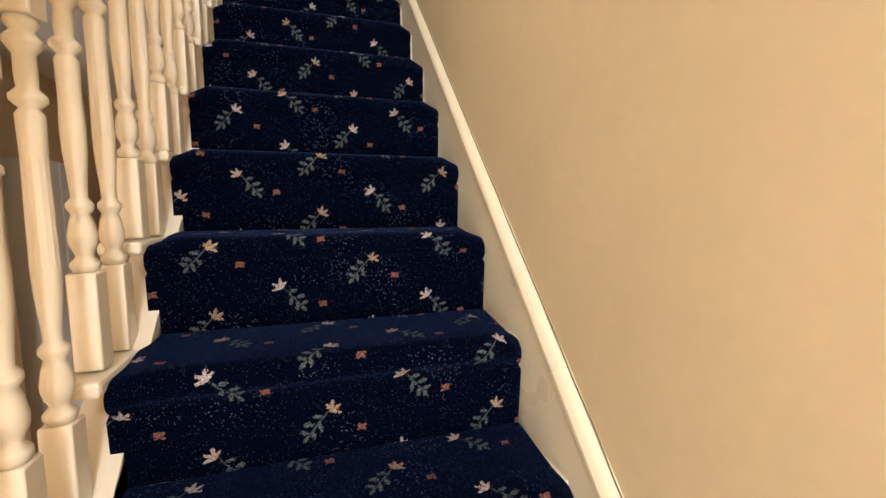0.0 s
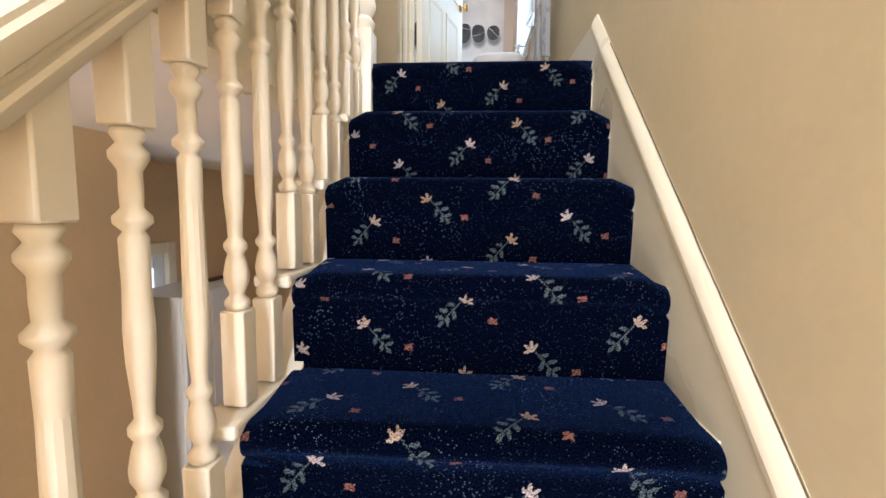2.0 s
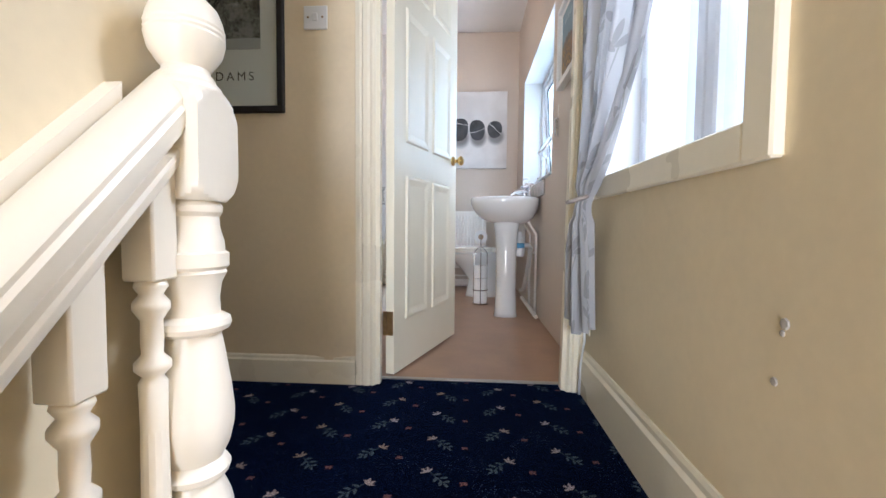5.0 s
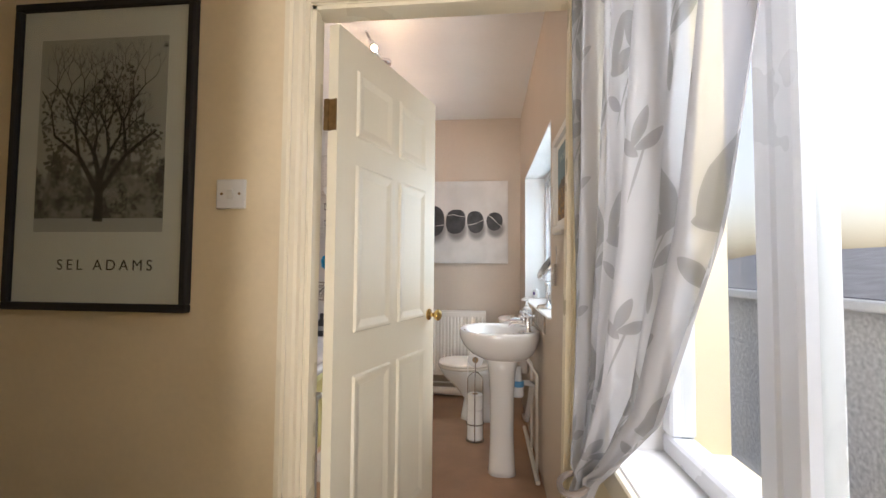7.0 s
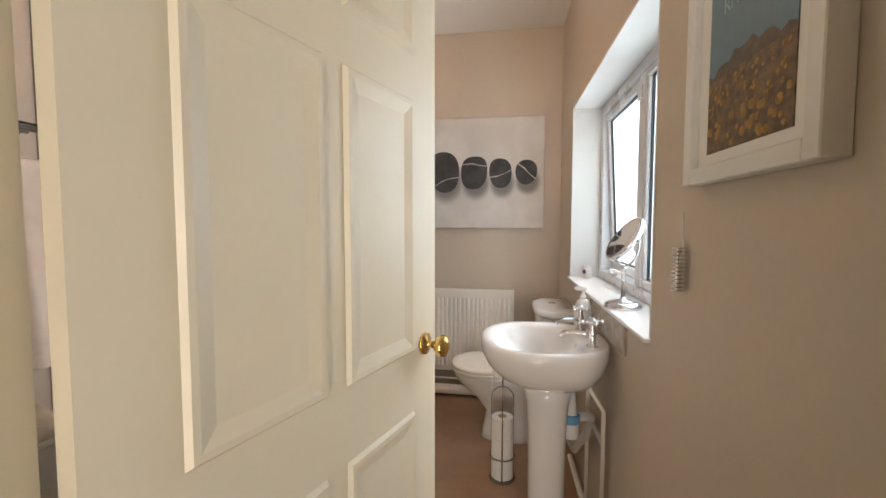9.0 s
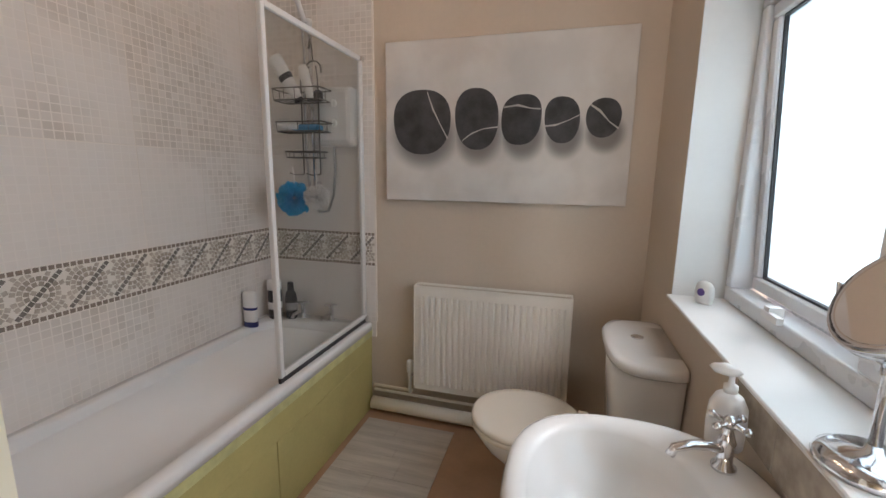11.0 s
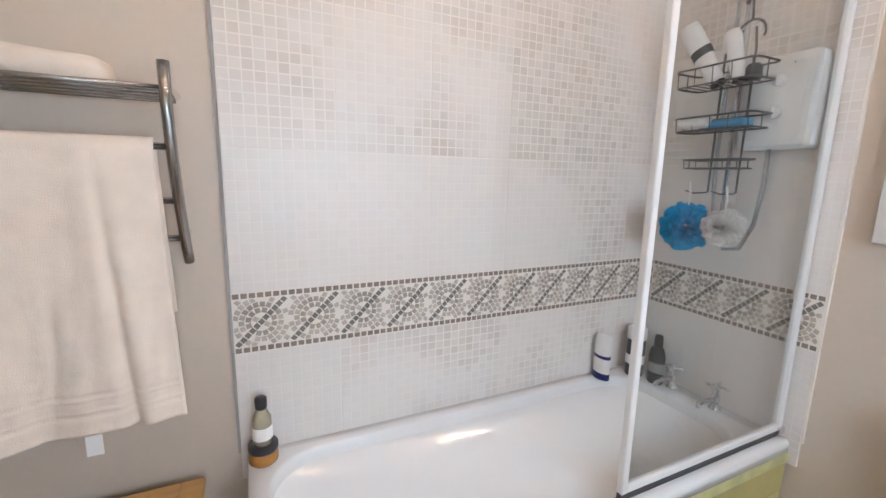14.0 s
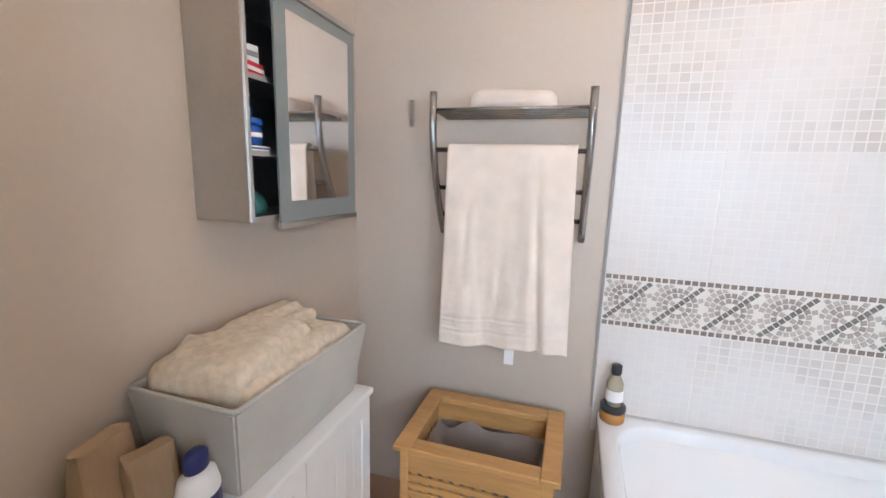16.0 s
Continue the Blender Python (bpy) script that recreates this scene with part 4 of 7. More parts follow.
def curtain_mesh():
    bm = bmesh.new()
    uvl = bm.loops.layers.uv.new("UVMap")
    nz, ny = 64, 150
    far = [(0.28, -0.005), (0.55, -0.03), (0.70, -0.150), (0.74, -0.155), (0.85, -0.13), (1.1, -0.075), (1.6, -0.06), (2.2, -0.055)]
    near = [(0.28, -0.30), (0.55, -0.26), (0.70, -0.215), (0.74, -0.22), (0.82, -0.36), (1.0, -0.60), (1.25, -0.76), (1.6, -0.86), (2.2, -0.98)]
    grid = []
    for i in range(nz + 1):
        z = 0.28 + (2.2 - 0.28) * i / nz
        ya, yb = lerp_table(z, far), lerp_table(z, near)
        wid = ya - yb
        row = []
        for j in range(ny + 1):
            f = j / ny
            y = ya + (yb - ya) * f
            amp = 0.018 + 0.016 * (1 - min(1, wid / 0.9)) if wid > 0.1 else 0.022
            fold = math.sin(f * 46 + 1.2 * math.sin(z * 1.7)) * 0.55 + math.sin(f * 17 + z * 1.1) * 0.5 + math.sin(f * 83 + z * 2.0) * 0.15
            x = 0.728 + amp * fold - (0.01 if z < 0.72 else 0)
            zz = z + (0.02 * math.sin(f * 9) if i == 0 else 0)
            row.append((bm.verts.new((min(x, RX - 0.026), y, zz)), (f * 1.15, z)))
        grid.append(row)
    for a, b in zip(grid, grid[1:]):
        for j in range(ny):
            q = (a[j], a[j + 1], b[j + 1], b[j])
            fc = bm.faces.new([c[0] for c in q])
            fc.smooth = True
            for lp, c in zip(fc.loops, q):
                lp[uvl].uv = c[1]
    return bm


part("cloth", curtain_mesh(), M_VOILE, curtain)
part("tie_back", tube([(0.70 + 0.03 * math.cos(a), -0.185 + 0.045 * math.sin(a), 0.72 + 0.01 * math.cos(a)) for a in [2 * math.pi * k / 20 for k in range(20)]], 0.007, 8, True), M_LINER, curtain, "grey cloth tie")
part("curtain_rod", tube([(0.735, 0.02 - 0.04, 2.205), (0.735, -1.06, 2.205)], 0.008, 10), M_WHITE, curtain)
for y in (-0.05, -1.03):
    part("rod_bracket", tube([(RX, y, 2.2), (0.735, y, 2.205)], 0.006, 8), M_WHITE, curtain)

# white cable beside the door frame
cable = tube([(RX - 0.006, -0.012, 0.95), (RX - 0.006, -0.02, 0.5), (RX - 0.006, -0.026, 0.26), (RX - 0.012, -0.045, 0.20), (RX - 0.026, -0.05, 0.12), (RX - 0.027, -0.045, 0.004)], 0.005, 8)
tagged(part("cable", cable, M_WHITE, smooth=True), "thin white cable clipped down the wall beside the door frame", "cable")
pad = bmesh.new()
for y, z, s in ((-1.0, 0.492, 0.009), (-0.985, 0.405, 0.007), (-0.996, 0.478, 0.005)):
    add_lathe(pad, [(s, 0.0), (s * 0.9, 0.002), (s * 0.3, 0.0025)], 7, (RX, y, z), Matrix.Rotation(radians(-90), 4, "Y") @ Matrix.Rotation(y * 9, 4, "Z"))
tagged(part("paint_chip", pad, plain("bare_grey_plaster", (0.46, 0.42, 0.37), 0.9, 0.3, 60, 200, 0.3)), "small grey chips where paint came off the wall", "paint chip", kind="structure")

# light switch
sw = empty("light_switch", "white plastic light switch on the landing wall", "light switch")
part("plate", box(-0.298, -0.206, -0.010, 0.0, 1.372, 1.460, 0.004, 2), M_WHITE, sw)
rk = box(-0.0105, 0.0105, -0.006, 0.0, -0.014, 0.014, 0.002)
part("rocker", rk, M_WHITE, sw).matrix_world = pose(-0.252, -0.0105, 1.416, 8, 0, 0)
for x in (-0.280, -0.224):
    part("screw", lathe([(0.004, 0), (0.004, 0.002), (0.001, 0.0026)], 10, (x, -0.010, 1.416), Matrix.Rotation(radians(90), 4, "X")), M_BRONZE, sw)
sw.location = (0, -0.007, 0)

# framed photograph of a tree


def photo_mat():
    m, nt, b = nodes("misty_photo_print")
    g = nt.nodes.new("ShaderNodeNewGeometry")
    s = nt.nodes.new("ShaderNodeSeparateXYZ")
    link(nt, g.outputs["Position"], s.inputs[0])
    h = ramp(nt, s.outputs[2], 1.34, 1.62)
    n1, n2 = tex_noise(nt, 26, 6), tex_noise(nt, 90, 5)
    wood_ = mth(nt, "ADD", mth(nt, "MULTIPLY", n1, 0.6), mth(nt, "MULTIPLY", n2, 0.4))
    low = mixc(nt, ramp(nt, wood_, 0.4, 0.6), (0.06, 0.057, 0.05), (0.30, 0.285, 0.25))
    col = mixc(nt, ramp(nt, mth(nt, "ADD", h, mth(nt, "MULTIPLY", mth(nt, "SUBTRACT", n1, 0.5), 1.4)), 0.55, 0.8), low, (0.50, 0.475, 0.42))
    snow = mth(nt, "LESS_THAN", s.outputs[2], 1.345)
    link(nt, mixc(nt, snow, col, (0.50, 0.48, 0.44)), b.inputs["Base Color"])
    b.inputs["Roughness"].default_value = 0.5
    return m


poster = empty("framed_photograph", "black framed black-and-white photograph of a bare tree with wide white mount", "picture")
PX0, PX1, PZ0, PZ1 = -0.995, -0.378, 1.062, 2.03
fw = 0.024
part("frame", boxes((PX0, PX1, -0.026, 0.0, PZ0, PZ0 + fw, 0.003), (PX0, PX1, -0.026, 0.0, PZ1 - fw, PZ1, 0.003), (PX0, PX0 + fw, -0.0258, 0.0, PZ0 + fw, PZ1 - fw, 0.003), (PX1 - fw, PX1, -0.0258, 0.0, PZ0 + fw, PZ1 - fw, 0.003)), plain("matt_black_paint", (0.012, 0.011, 0.011), 0.6, 0.2, 8, 60, 0.05), poster, "black painted frame")
part("mount", box(PX0 + fw, PX1 - fw, -0.012, -0.002, PZ0 + fw, PZ1 - fw), plain("mount_board", (0.84, 0.81, 0.74), 0.6, 0.03), poster)
part("print", box(-0.905, -0.470, -0.0135, -0.012, 1.303, 1.912), photo_mat(), poster, "grey photograph of a winter tree")
tree = bmesh.new()
rt = random.Random(4)


def twig(bm, x, z, a, ln, w, depth):
    x2, z2 = x + ln * math.sin(a), z + ln * math.cos(a)
    nx, nz = math.cos(a), -math.sin(a)
    if not (-0.90 < x2 < -0.475 and z2 < 1.905):
        return
    bm.faces.new([bm.verts.new((x + nx * w, -0.0148, z + nz * w)), bm.verts.new((x - nx * w, -0.0148, z - nz * w)), bm.verts.new((x2 - nx * w * 0.65, -0.0148, z2 - nz * w * 0.65)), bm.verts.new((x2 + nx * w * 0.65, -0.0148, z2 + nz * w * 0.65))])
    if depth:
        for s in ((-1, 1) if depth > 1 else (-1, 0, 1)):
            twig(bm, x2, z2, a * 0.75 + s * rt.uniform(0.2, 0.6), ln * rt.uniform(0.66, 0.84), w * 0.62, depth - 1)


twig(tree, -0.685, 1.335, 0.02, 0.13, 0.017, 8)
twig(tree, -0.685, 1.42, 0.62, 0.15, 0.010, 7)
twig(tree, -0.685, 1.42, -0.55, 0.14, 0.010, 7)
part("tree_image", tree, plain("print_ink", (0.03, 0.03, 0.028), 0.5, 0.2), poster)
crown = bmesh.new()
for i in range(900):
    k = rt.random()
    a = rt.uniform(-1.25, 1.25)
    rr0 = (0.16 + 0.26 * (1 - 0.25 * a * a)) * (0.35 + 0.65 * k ** 0.6) * (0.86 + 0.14 * math.sin(a * 7))
    x, z = -0.685 + rr0 * math.sin(a) * 0.85, 1.43 + rr0 * math.cos(a)
    if not (-0.893 < x < -0.483 and 1.42 < z < 1.895):
        continue
    sz = rt.uniform(0.004, 0.010)
    crown.faces.new([crown.verts.new((x + sz * rt.uniform(0.5, 1) * math.cos(q * 1.257), -0.0142, z + sz * rt.uniform(0.5, 1) * math.sin(q * 1.257))) for q in range(5)])
part("crown_image", crown, plain("grey_print_ink", (0.19, 0.18, 0.155), 0.5, 0.55, 30, 90), poster)
txt = bpy.data.curves.new("lettering", "FONT")
txt.body, txt.size, txt.space_character, txt.align_x, txt.extrude = "SEL ADAMS", 0.047, 1.45, "RIGHT", 0.0004
tmp = new("lettering_shape", txt)
bpy.context.view_layer.update()
tme = bpy.data.meshes.new_from_object(tmp.evaluated_get(bpy.context.evaluated_depsgraph_get()))
bpy.data.objects.remove(tmp)
tme.materials.clear()
tme.materials.append(plain("brown_black_ink", (0.06, 0.05, 0.04), 0.5, 0.1))
lt = new("lettering", tme)
lt.parent = poster
lt.matrix_world = pose(-0.497, -0.0128, 1.186, 90, 0, 0)
pg = part("glass", box(PX0 + fw, PX1 - fw, -0.019, -0.0175, PZ0 + fw, PZ1 - fw), M_GLASS, poster)
pg.visible_shadow = False

# ==== hall below ====
gd = empty("glazed_door", "white glazed back door with a grid of small panes", "door")
for a, b, c, d in ((GDY0, GDY0 + 0.09, GF, GDZ), (GDY1 - 0.09, GDY1, GF, GDZ), (GDY0 + 0.09, GDY1 - 0.09, GDZ - 0.09, GDZ), (GDY0 + 0.09, GDY1 - 0.09, GF, GF + 0.8)):
    part("rail", box(-1.66, -1.615, a, b, c, d, 0.004), M_WHITE, gd)
for i in (1, 2):
    y = GDY0 + 0.09 + (GDY1 - GDY0 - 0.18) * i / 3
    part("glazing_bar", box(-1.655, -1.62, y - 0.011, y + 0.011, GF + 0.8, GDZ - 0.09), M_WHITE, gd)
for i in range(1, 5):
    z = GF + 0.8 + (GDZ - 0.09 - GF - 0.8) * i / 5
    part("glazing_bar", box(-1.654, -1.621, GDY0 + 0.09, GDY1 - 0.09, z - 0.011, z + 0.011), M_WHITE, gd)
gp = part("pane", box(-1.641, -1.635, GDY0 + 0.09, GDY1 - 0.09, GF + 0.8, GDZ - 0.09), M_FROST, gd, "bright patterned glass")
gp.visible_shadow = False
hf = empty("hall_door_frame", "white frame of the glazed back door", "door frame", kind="structure")
part("post", box(-1.615, -1.58, GDY0 - 0.07, GDY0 + 0.002, GF, GDZ + 0.07, 0.004), M_TRIM, hf)
part("post", box(-1.615, -1.58, GDY1 - 0.002, GDY1 + 0.07, GF, GDZ + 0.07, 0.004), M_TRIM, hf)
part("head", box(-1.615, -1.58, GDY0 + 0.002, GDY1 - 0.002, GDZ - 0.002, GDZ + 0.07, 0.004), M_TRIM, hf)
hall_cab = empty("tall_cabinet", "tall plain white cabinet standing in the hall recess", "cabinet")
part("carcass", box(-1.40, -1.085, -0.62, -0.18, GF, -0.955, 0.004), M_WHITE, hall_cab)
for y0, y1 in ((-0.617, -0.402), (-0.398, -0.183)):
    part("door", box(-1.085, -1.066, y0, y1, GF + 0.08, -0.958, 0.004), M_WHITE, hall_cab)
hp = empty("hall_picture", "small picture in a dark wooden frame on the hall wall", "picture")
part("frame", boxes((-1.6, -1.575, 0.385, 0.410, -1.46, -1.04), (-1.6, -1.575, 0.585, 0.610, -1.46, -1.04), (-1.6, -1.575, 0.410, 0.585, -1.46, -1.435), (-1.6, -1.575, 0.410, 0.585, -1.065, -1.04)), M_WALNUT, hp)
part("mount", box(-1.598, -1.588, 0.41, 0.585, -1.435, -1.065), M_PAPER, hp)
part("print", boxes((-1.589, -1.586, 0.44, 0.555, -1.39, -1.14)), plain("grey_print", (0.2, 0.2, 0.22), 0.5, 0.8, 14, 50), hp)

# ==== bathroom: window side ====
bwin = empty("window_2", "white plastic bathroom window with frosted panes, one light ajar", "window", kind="structure")
part("reveal", boxes((BX1 - 0.001, 1.0, BWY0, BWY0 + 0.008, BWZ0, BWZ1), (BX1 - 0.001, 1.0, BWY1 - 0.008, BWY1, BWZ0, BWZ1), (BX1 - 0.001, 1.0, BWY0 + 0.008, BWY1 - 0.008, BWZ1 - 0.008, BWZ1)), plain("white_reveal_paint", (0.74, 0.735, 0.72), 0.5, 0.05, 3, 50, 0.15), bwin)
part("window_sill", box(BX1 - 0.018, 1.0, BWY0 + 0.001, BWY1 - 0.001, BWZ0 - 0.012, BWZ0, 0.003), M_WHITE, bwin, "white window sill")
FX = 0.985
fr = 0.05
for a, b, c, d in ((BWY0 + 0.008, BWY1 - 0.008, BWZ0, BWZ0 + fr), (BWY0 + 0.008, BWY1 - 0.008, BWZ1 - 0.008 - fr, BWZ1 - 0.008), (BWY0 + 0.008, BWY0 + 0.008 + fr, BWZ0 + fr, BWZ1 - fr - 0.008), (BWY1 - 0.008 - fr, BWY1 - 0.008, BWZ0 + fr, BWZ1 - fr - 0.008), (1.565, 1.64, BWZ0 + fr, BWZ1 - fr - 0.008)):
    part("window_frame", box(FX, FX + 0.07, a, b, c, d, 0.007, 2), M_UPVC, bwin)
sash(bwin, FX + 0.004, BWY0 + 0.058, 1.565, BWZ0 + 0.05, BWZ1 - 0.058, 0.034, M_FROST, frosted=True)
pieces = sash(bwin, FX + 0.012, 1.640, BWY1 - 0.058, BWZ0 + 0.055, BWZ1 - 0.060, 0.044, M_FROST, frosted=True)
hinge = Matrix.Translation((FX + 0.02, 0, BWZ1 - 0.06)) @ Matrix.Rotation(radians(-3.2), 4, "Y") @ Matrix.Translation((-FX - 0.02, 0, -(BWZ1 - 0.06)))
for o in pieces:
    o.matrix_world = hinge
part("handle", boxes((FX - 0.03, FX + 0.004, 1.925, 1.955, BWZ0 + 0.052, BWZ0 + 0.085), (FX - 0.035, FX - 0.02, 1.87, 1.955, BWZ0 + 0.056, BWZ0 + 0.074)), M_WHITE, bwin)
part("catch", boxes((FX - 0.012, FX + 0.002, 1.60, 1.625, 1.16, 1.21), (FX - 0.012, FX + 0.002, 1.585, 1.62, 1.78, 1.84)), M_WHITE, bwin)

# splashback tiles above the basin
M_SPLASH = plain("beige_splash_tile", (0.46, 0.40, 0.33), 0.2, 0.3, 22, 60, 0.1)
sb = empty("splashback", "beige patterned splashback tiles behind the basin", "tiles", kind="structure")
for i in range(3):
    part("tile", box(BX1 - 0.011, BX1, 1.152 + i * 0.18, 1.152 + i * 0.18 + 0.178, 0.845, 0.9475, 0.002), M_SPLASH, sb)

# basin
basin = empty("basin", "white ceramic pedestal basin under the window", "basin")
BCX, BCY = 0.583, 1.405
rings = []
for z, rx, ry, cx in ((0.655, 0.10, 0.10, 0.62), (0.67, 0.15, 0.15, 0.61), (0.70, 0.19, 0.195, 0.598), (0.745, 0.222, 0.232, 0.588), (0.79, 0.238, 0.247, BCX), (0.822, 0.241, 0.249, BCX), (0.832, 0.237, 0.245, BCX), (0.836, 0.228, 0.236, BCX), (0.834, 0.216, 0.224, BCX)):
    rings.append(oval(cx, BCY, z, rx, ry, 40, 2.5, 0.823))
for z, rx, ry, cx in ((0.830, 0.168, 0.205, 0.545), (0.818, 0.158, 0.195, 0.545), (0.78, 0.142, 0.175, 0.547), (0.74, 0.108, 0.13, 0.552), (0.715, 0.06, 0.07, 0.556), (0.708, 0.024, 0.026, 0.56)):
    rings.append(oval(cx, BCY, z, rx, ry, 40, 2.2))
part("bowl", loft(rings), M_CERAMIC, basin, smooth=True)
rings = []
for z, rx, ry, p in ((0.0, 0.085, 0.092, 2.6), (0.03, 0.078, 0.086, 2.6), (0.2, 0.070, 0.078, 2.5), (0.45, 0.072, 0.082, 2.5), (0.6, 0.082, 0.094, 2.5), (0.68, 0.098, 0.115, 2.4)):
    rings.append(oval(0.60, BCY - 0.02, z, rx, ry, 28, p))
part("pedestal", loft(rings), M_CERAMIC, basin, smooth=True)
part("waste", lathe([(0.022, 0), (0.022, 0.003), (0.012, 0.004)], 18, (0.56, BCY, 0.708)), M_CHROME, basin)


def pillar_tap(name, at, turn, label):
    """Chrome pillar tap with a cross head; its spout points along local -x."""
    t = empty(name, label, "tap")
    part("body", lathe([(0.022, 0), (0.022, 0.006), (0.014, 0.012), (0.013, 0.045), (0.016, 0.055), (0.012, 0.066), (0.008, 0.082), (0.010, 0.09)], 18), M_CHROME, t, smooth=True)
    part("spout", tube([(0, 0, 0.038), (-0.03, 0, 0.047), (-0.07, 0, 0.05), (-0.10, 0, 0.044), (-0.108, 0, 0.03)], 0.009, 10), M_CHROME, t, smooth=True)
    cr = bmesh.new()
    for a in (20, 110):
        c, s = math.cos(radians(a)), math.sin(radians(a))
        add_tube(cr, [(-0.032 * c, -0.032 * s, 0.094), (0.032 * c, 0.032 * s, 0.094)], 0.0055, 8)
        for e in (-1, 1):
            add_lathe(cr, [(0.002, -0.008), (0.0085, -0.003), (0.0085, 0.003), (0.002, 0.008)], 10, (e * 0.034 * c, e * 0.034 * s, 0.094))
    add_lathe(cr, [(0.012, 0.086), (0.013, 0.1), (0.006, 0.108)], 12)
    part("cross_head", cr, M_CHROME, t, smooth=True)
    t.matrix_world = pose(*at, 0, 0, turn)
    return t


tapa = pillar_tap("basin_tap", (0.745, 1.525, 0.832), 18, "chrome pillar tap with cross head on the basin")
tagged(tapa, group="basin taps")
copy_thing(tapa, pose(0.745, 1.285, 0.832, 0, 0, -12))


def waste_pipes():
    w = empty("basin_pipes", "white waste trap and supply pipes under the basin", "pipes")
    part("trap", lathe([(0.03, 0.0), (0.034, 0.01), (0.034, 0.09), (0.024, 0.10), (0.018, 0.18)], 16, (0.70, 1.44, 0.42)), M_WHITE, w, "white bottle trap", smooth=True)
    part("trap_collar", lathe([(0.035, 0.062), (0.0365, 0.066), (0.0365, 0.092), (0.030, 0.097)], 16, (0.70, 1.44, 0.42)), M_SKYBLUE, w, "blue collar of the trap", smooth=True)
    part("waste_pipe", tube([(0.70, 1.44, 0.50), (0.76, 1.46, 0.50), (0.79, 1.5, 0.48), (0.79, 1.6, 0.35), (0.795, 1.9, 0.12), (0.795, 2.1, 0.08)], 0.018, 10), M_WHITE, w, smooth=True)
    for y in (1.33, 1.62):
        part("supply_pipe", tube([(0.80, y, 0.0), (0.80, y, 0.58), (0.75, y, 0.66), (0.745, y, 0.75)], 0.0085, 8), M_RADIATOR, w, smooth=True)
    part("supply_pipe", tube([(0.80, 1.33, 0.45), (0.80, 1.62, 0.45)], 0.0085, 8), M_RADIATOR, w)
    part("floor_pipe", tube([(0.79, 1.2, 0.03), (0.79, 2.0, 0.03)], 0.014, 8), M_RADIATOR, w)


waste_pipes()

# soap dispenser
sd = empty("soap_dispenser", "white pump soap bottle standing on the basin", "soap dispenser")
rr = [oval(0, 0, z, rx, ry, 24, 2.3) for z, rx, ry in ((0.0, 0.030, 0.020), (0.006, 0.034, 0.023), (0.05, 0.036, 0.025), (0.09, 0.034, 0.024), (0.112, 0.024, 0.019), (0.12, 0.012, 0.012))]
part("bottle", loft(rr), M_WHITE, sd, smooth=True)
part("collar", lathe([(0.013, 0.12), (0.013, 0.134), (0.006, 0.138), (0.005, 0.155)], 14), M_WHITE, sd, smooth=True)
part("pump", loft([[(x, y * 0.8, z) for x, y, z in oval(0.012, 0, zz, rx, 0.013, 16)] for zz, rx in ((0.155, 0.02), (0.163, 0.03), (0.170, 0.024), (0.174, 0.01))]), M_WHITE, sd, smooth=True)
M_BLUEPRINT = plain("blue_grey_print", (0.1, 0.13, 0.25), 0.4)
part("label_mark", box(-0.018, 0.016, -0.0262, -0.024, 0.066, 0.073), M_BLUEPRINT, sd)
part("label_line", box(-0.014, 0.012, -0.0262, -0.024, 0.040, 0.043), M_BLUEPRINT, sd)
sd.matrix_world = pose(0.768, 1.60, 0.833, 0, 0, 152)

# magnifying mirror on the sill
vm = empty("shaving_mirror", "round chrome magnifying mirror on a stand on the sill", "mirror")
part("base", lathe([(0.066, 0.0), (0.068, 0.006), (0.064, 0.016), (0.05, 0.024), (0.012, 0.03), (0.009, 0.04)], 32), M_CHROME, vm, smooth=True)
part("stem", lathe([(0.008, 0.03), (0.008, 0.14), (0.011, 0.145), (0.011, 0.16), (0.006, 0.162)], 14), M_CHROME, vm, smooth=True)
fork = arc((0, 0, 0.256), 0.098, 180, 360, 20, "yz")
part("fork", tube(fork, 0.004, 8), M_CHROME, vm, smooth=True).matrix_local = Matrix.Rotation(radians(14), 4, "Z")
mm = Matrix.Translation((0, 0, 0.256)) @ Vector((-0.80, -0.08, 0.58)).to_track_quat("Z", "Y").to_matrix().to_4x4()
part("rim", lathe([(0.088, -0.012), (0.095, -0.008), (0.095, 0.006), (0.090, 0.011), (0.080, 0.008)], 40, (0, 0, 0), None), M_CHROME, vm, smooth=True).matrix_local = mm
part("mirror_glass", lathe([(0.0805, 0.0075), (0.0805, 0.0095), (0.001, 0.0095)], 40), M_MIRRORGLASS, vm, "round mirror glass").matrix_local = mm
vm.location = (0.872, 1.385, BWZ0)

# small air freshener on the sill
af = empty("air_freshener", "small white oval air freshener on the sill", "air freshener")
part("case", loft([[(x * 0.5, y, z) for x, y, z in oval(0, 0, zz, s, s, 20, 2.2)] for zz, s in ((0.0, 0.024), (0.006, 0.03), (0.03, 0.034), (0.06, 0.03), (0.072, 0.02), (0.076, 0.006))]), M_WHITE, af, smooth=True)
part("button", lathe([(0.013, 0.0), (0.012, 0.004), (0.006, 0.005)], 14, (-0.016, 0, 0.04), Matrix.Rotation(radians(-90), 4, "Y")), plain("purple_gel", (0.12, 0.07, 0.25), 0.3), af)
af.matrix_world = pose(0.90, 2.235, BWZ0, 0, 0, 35)

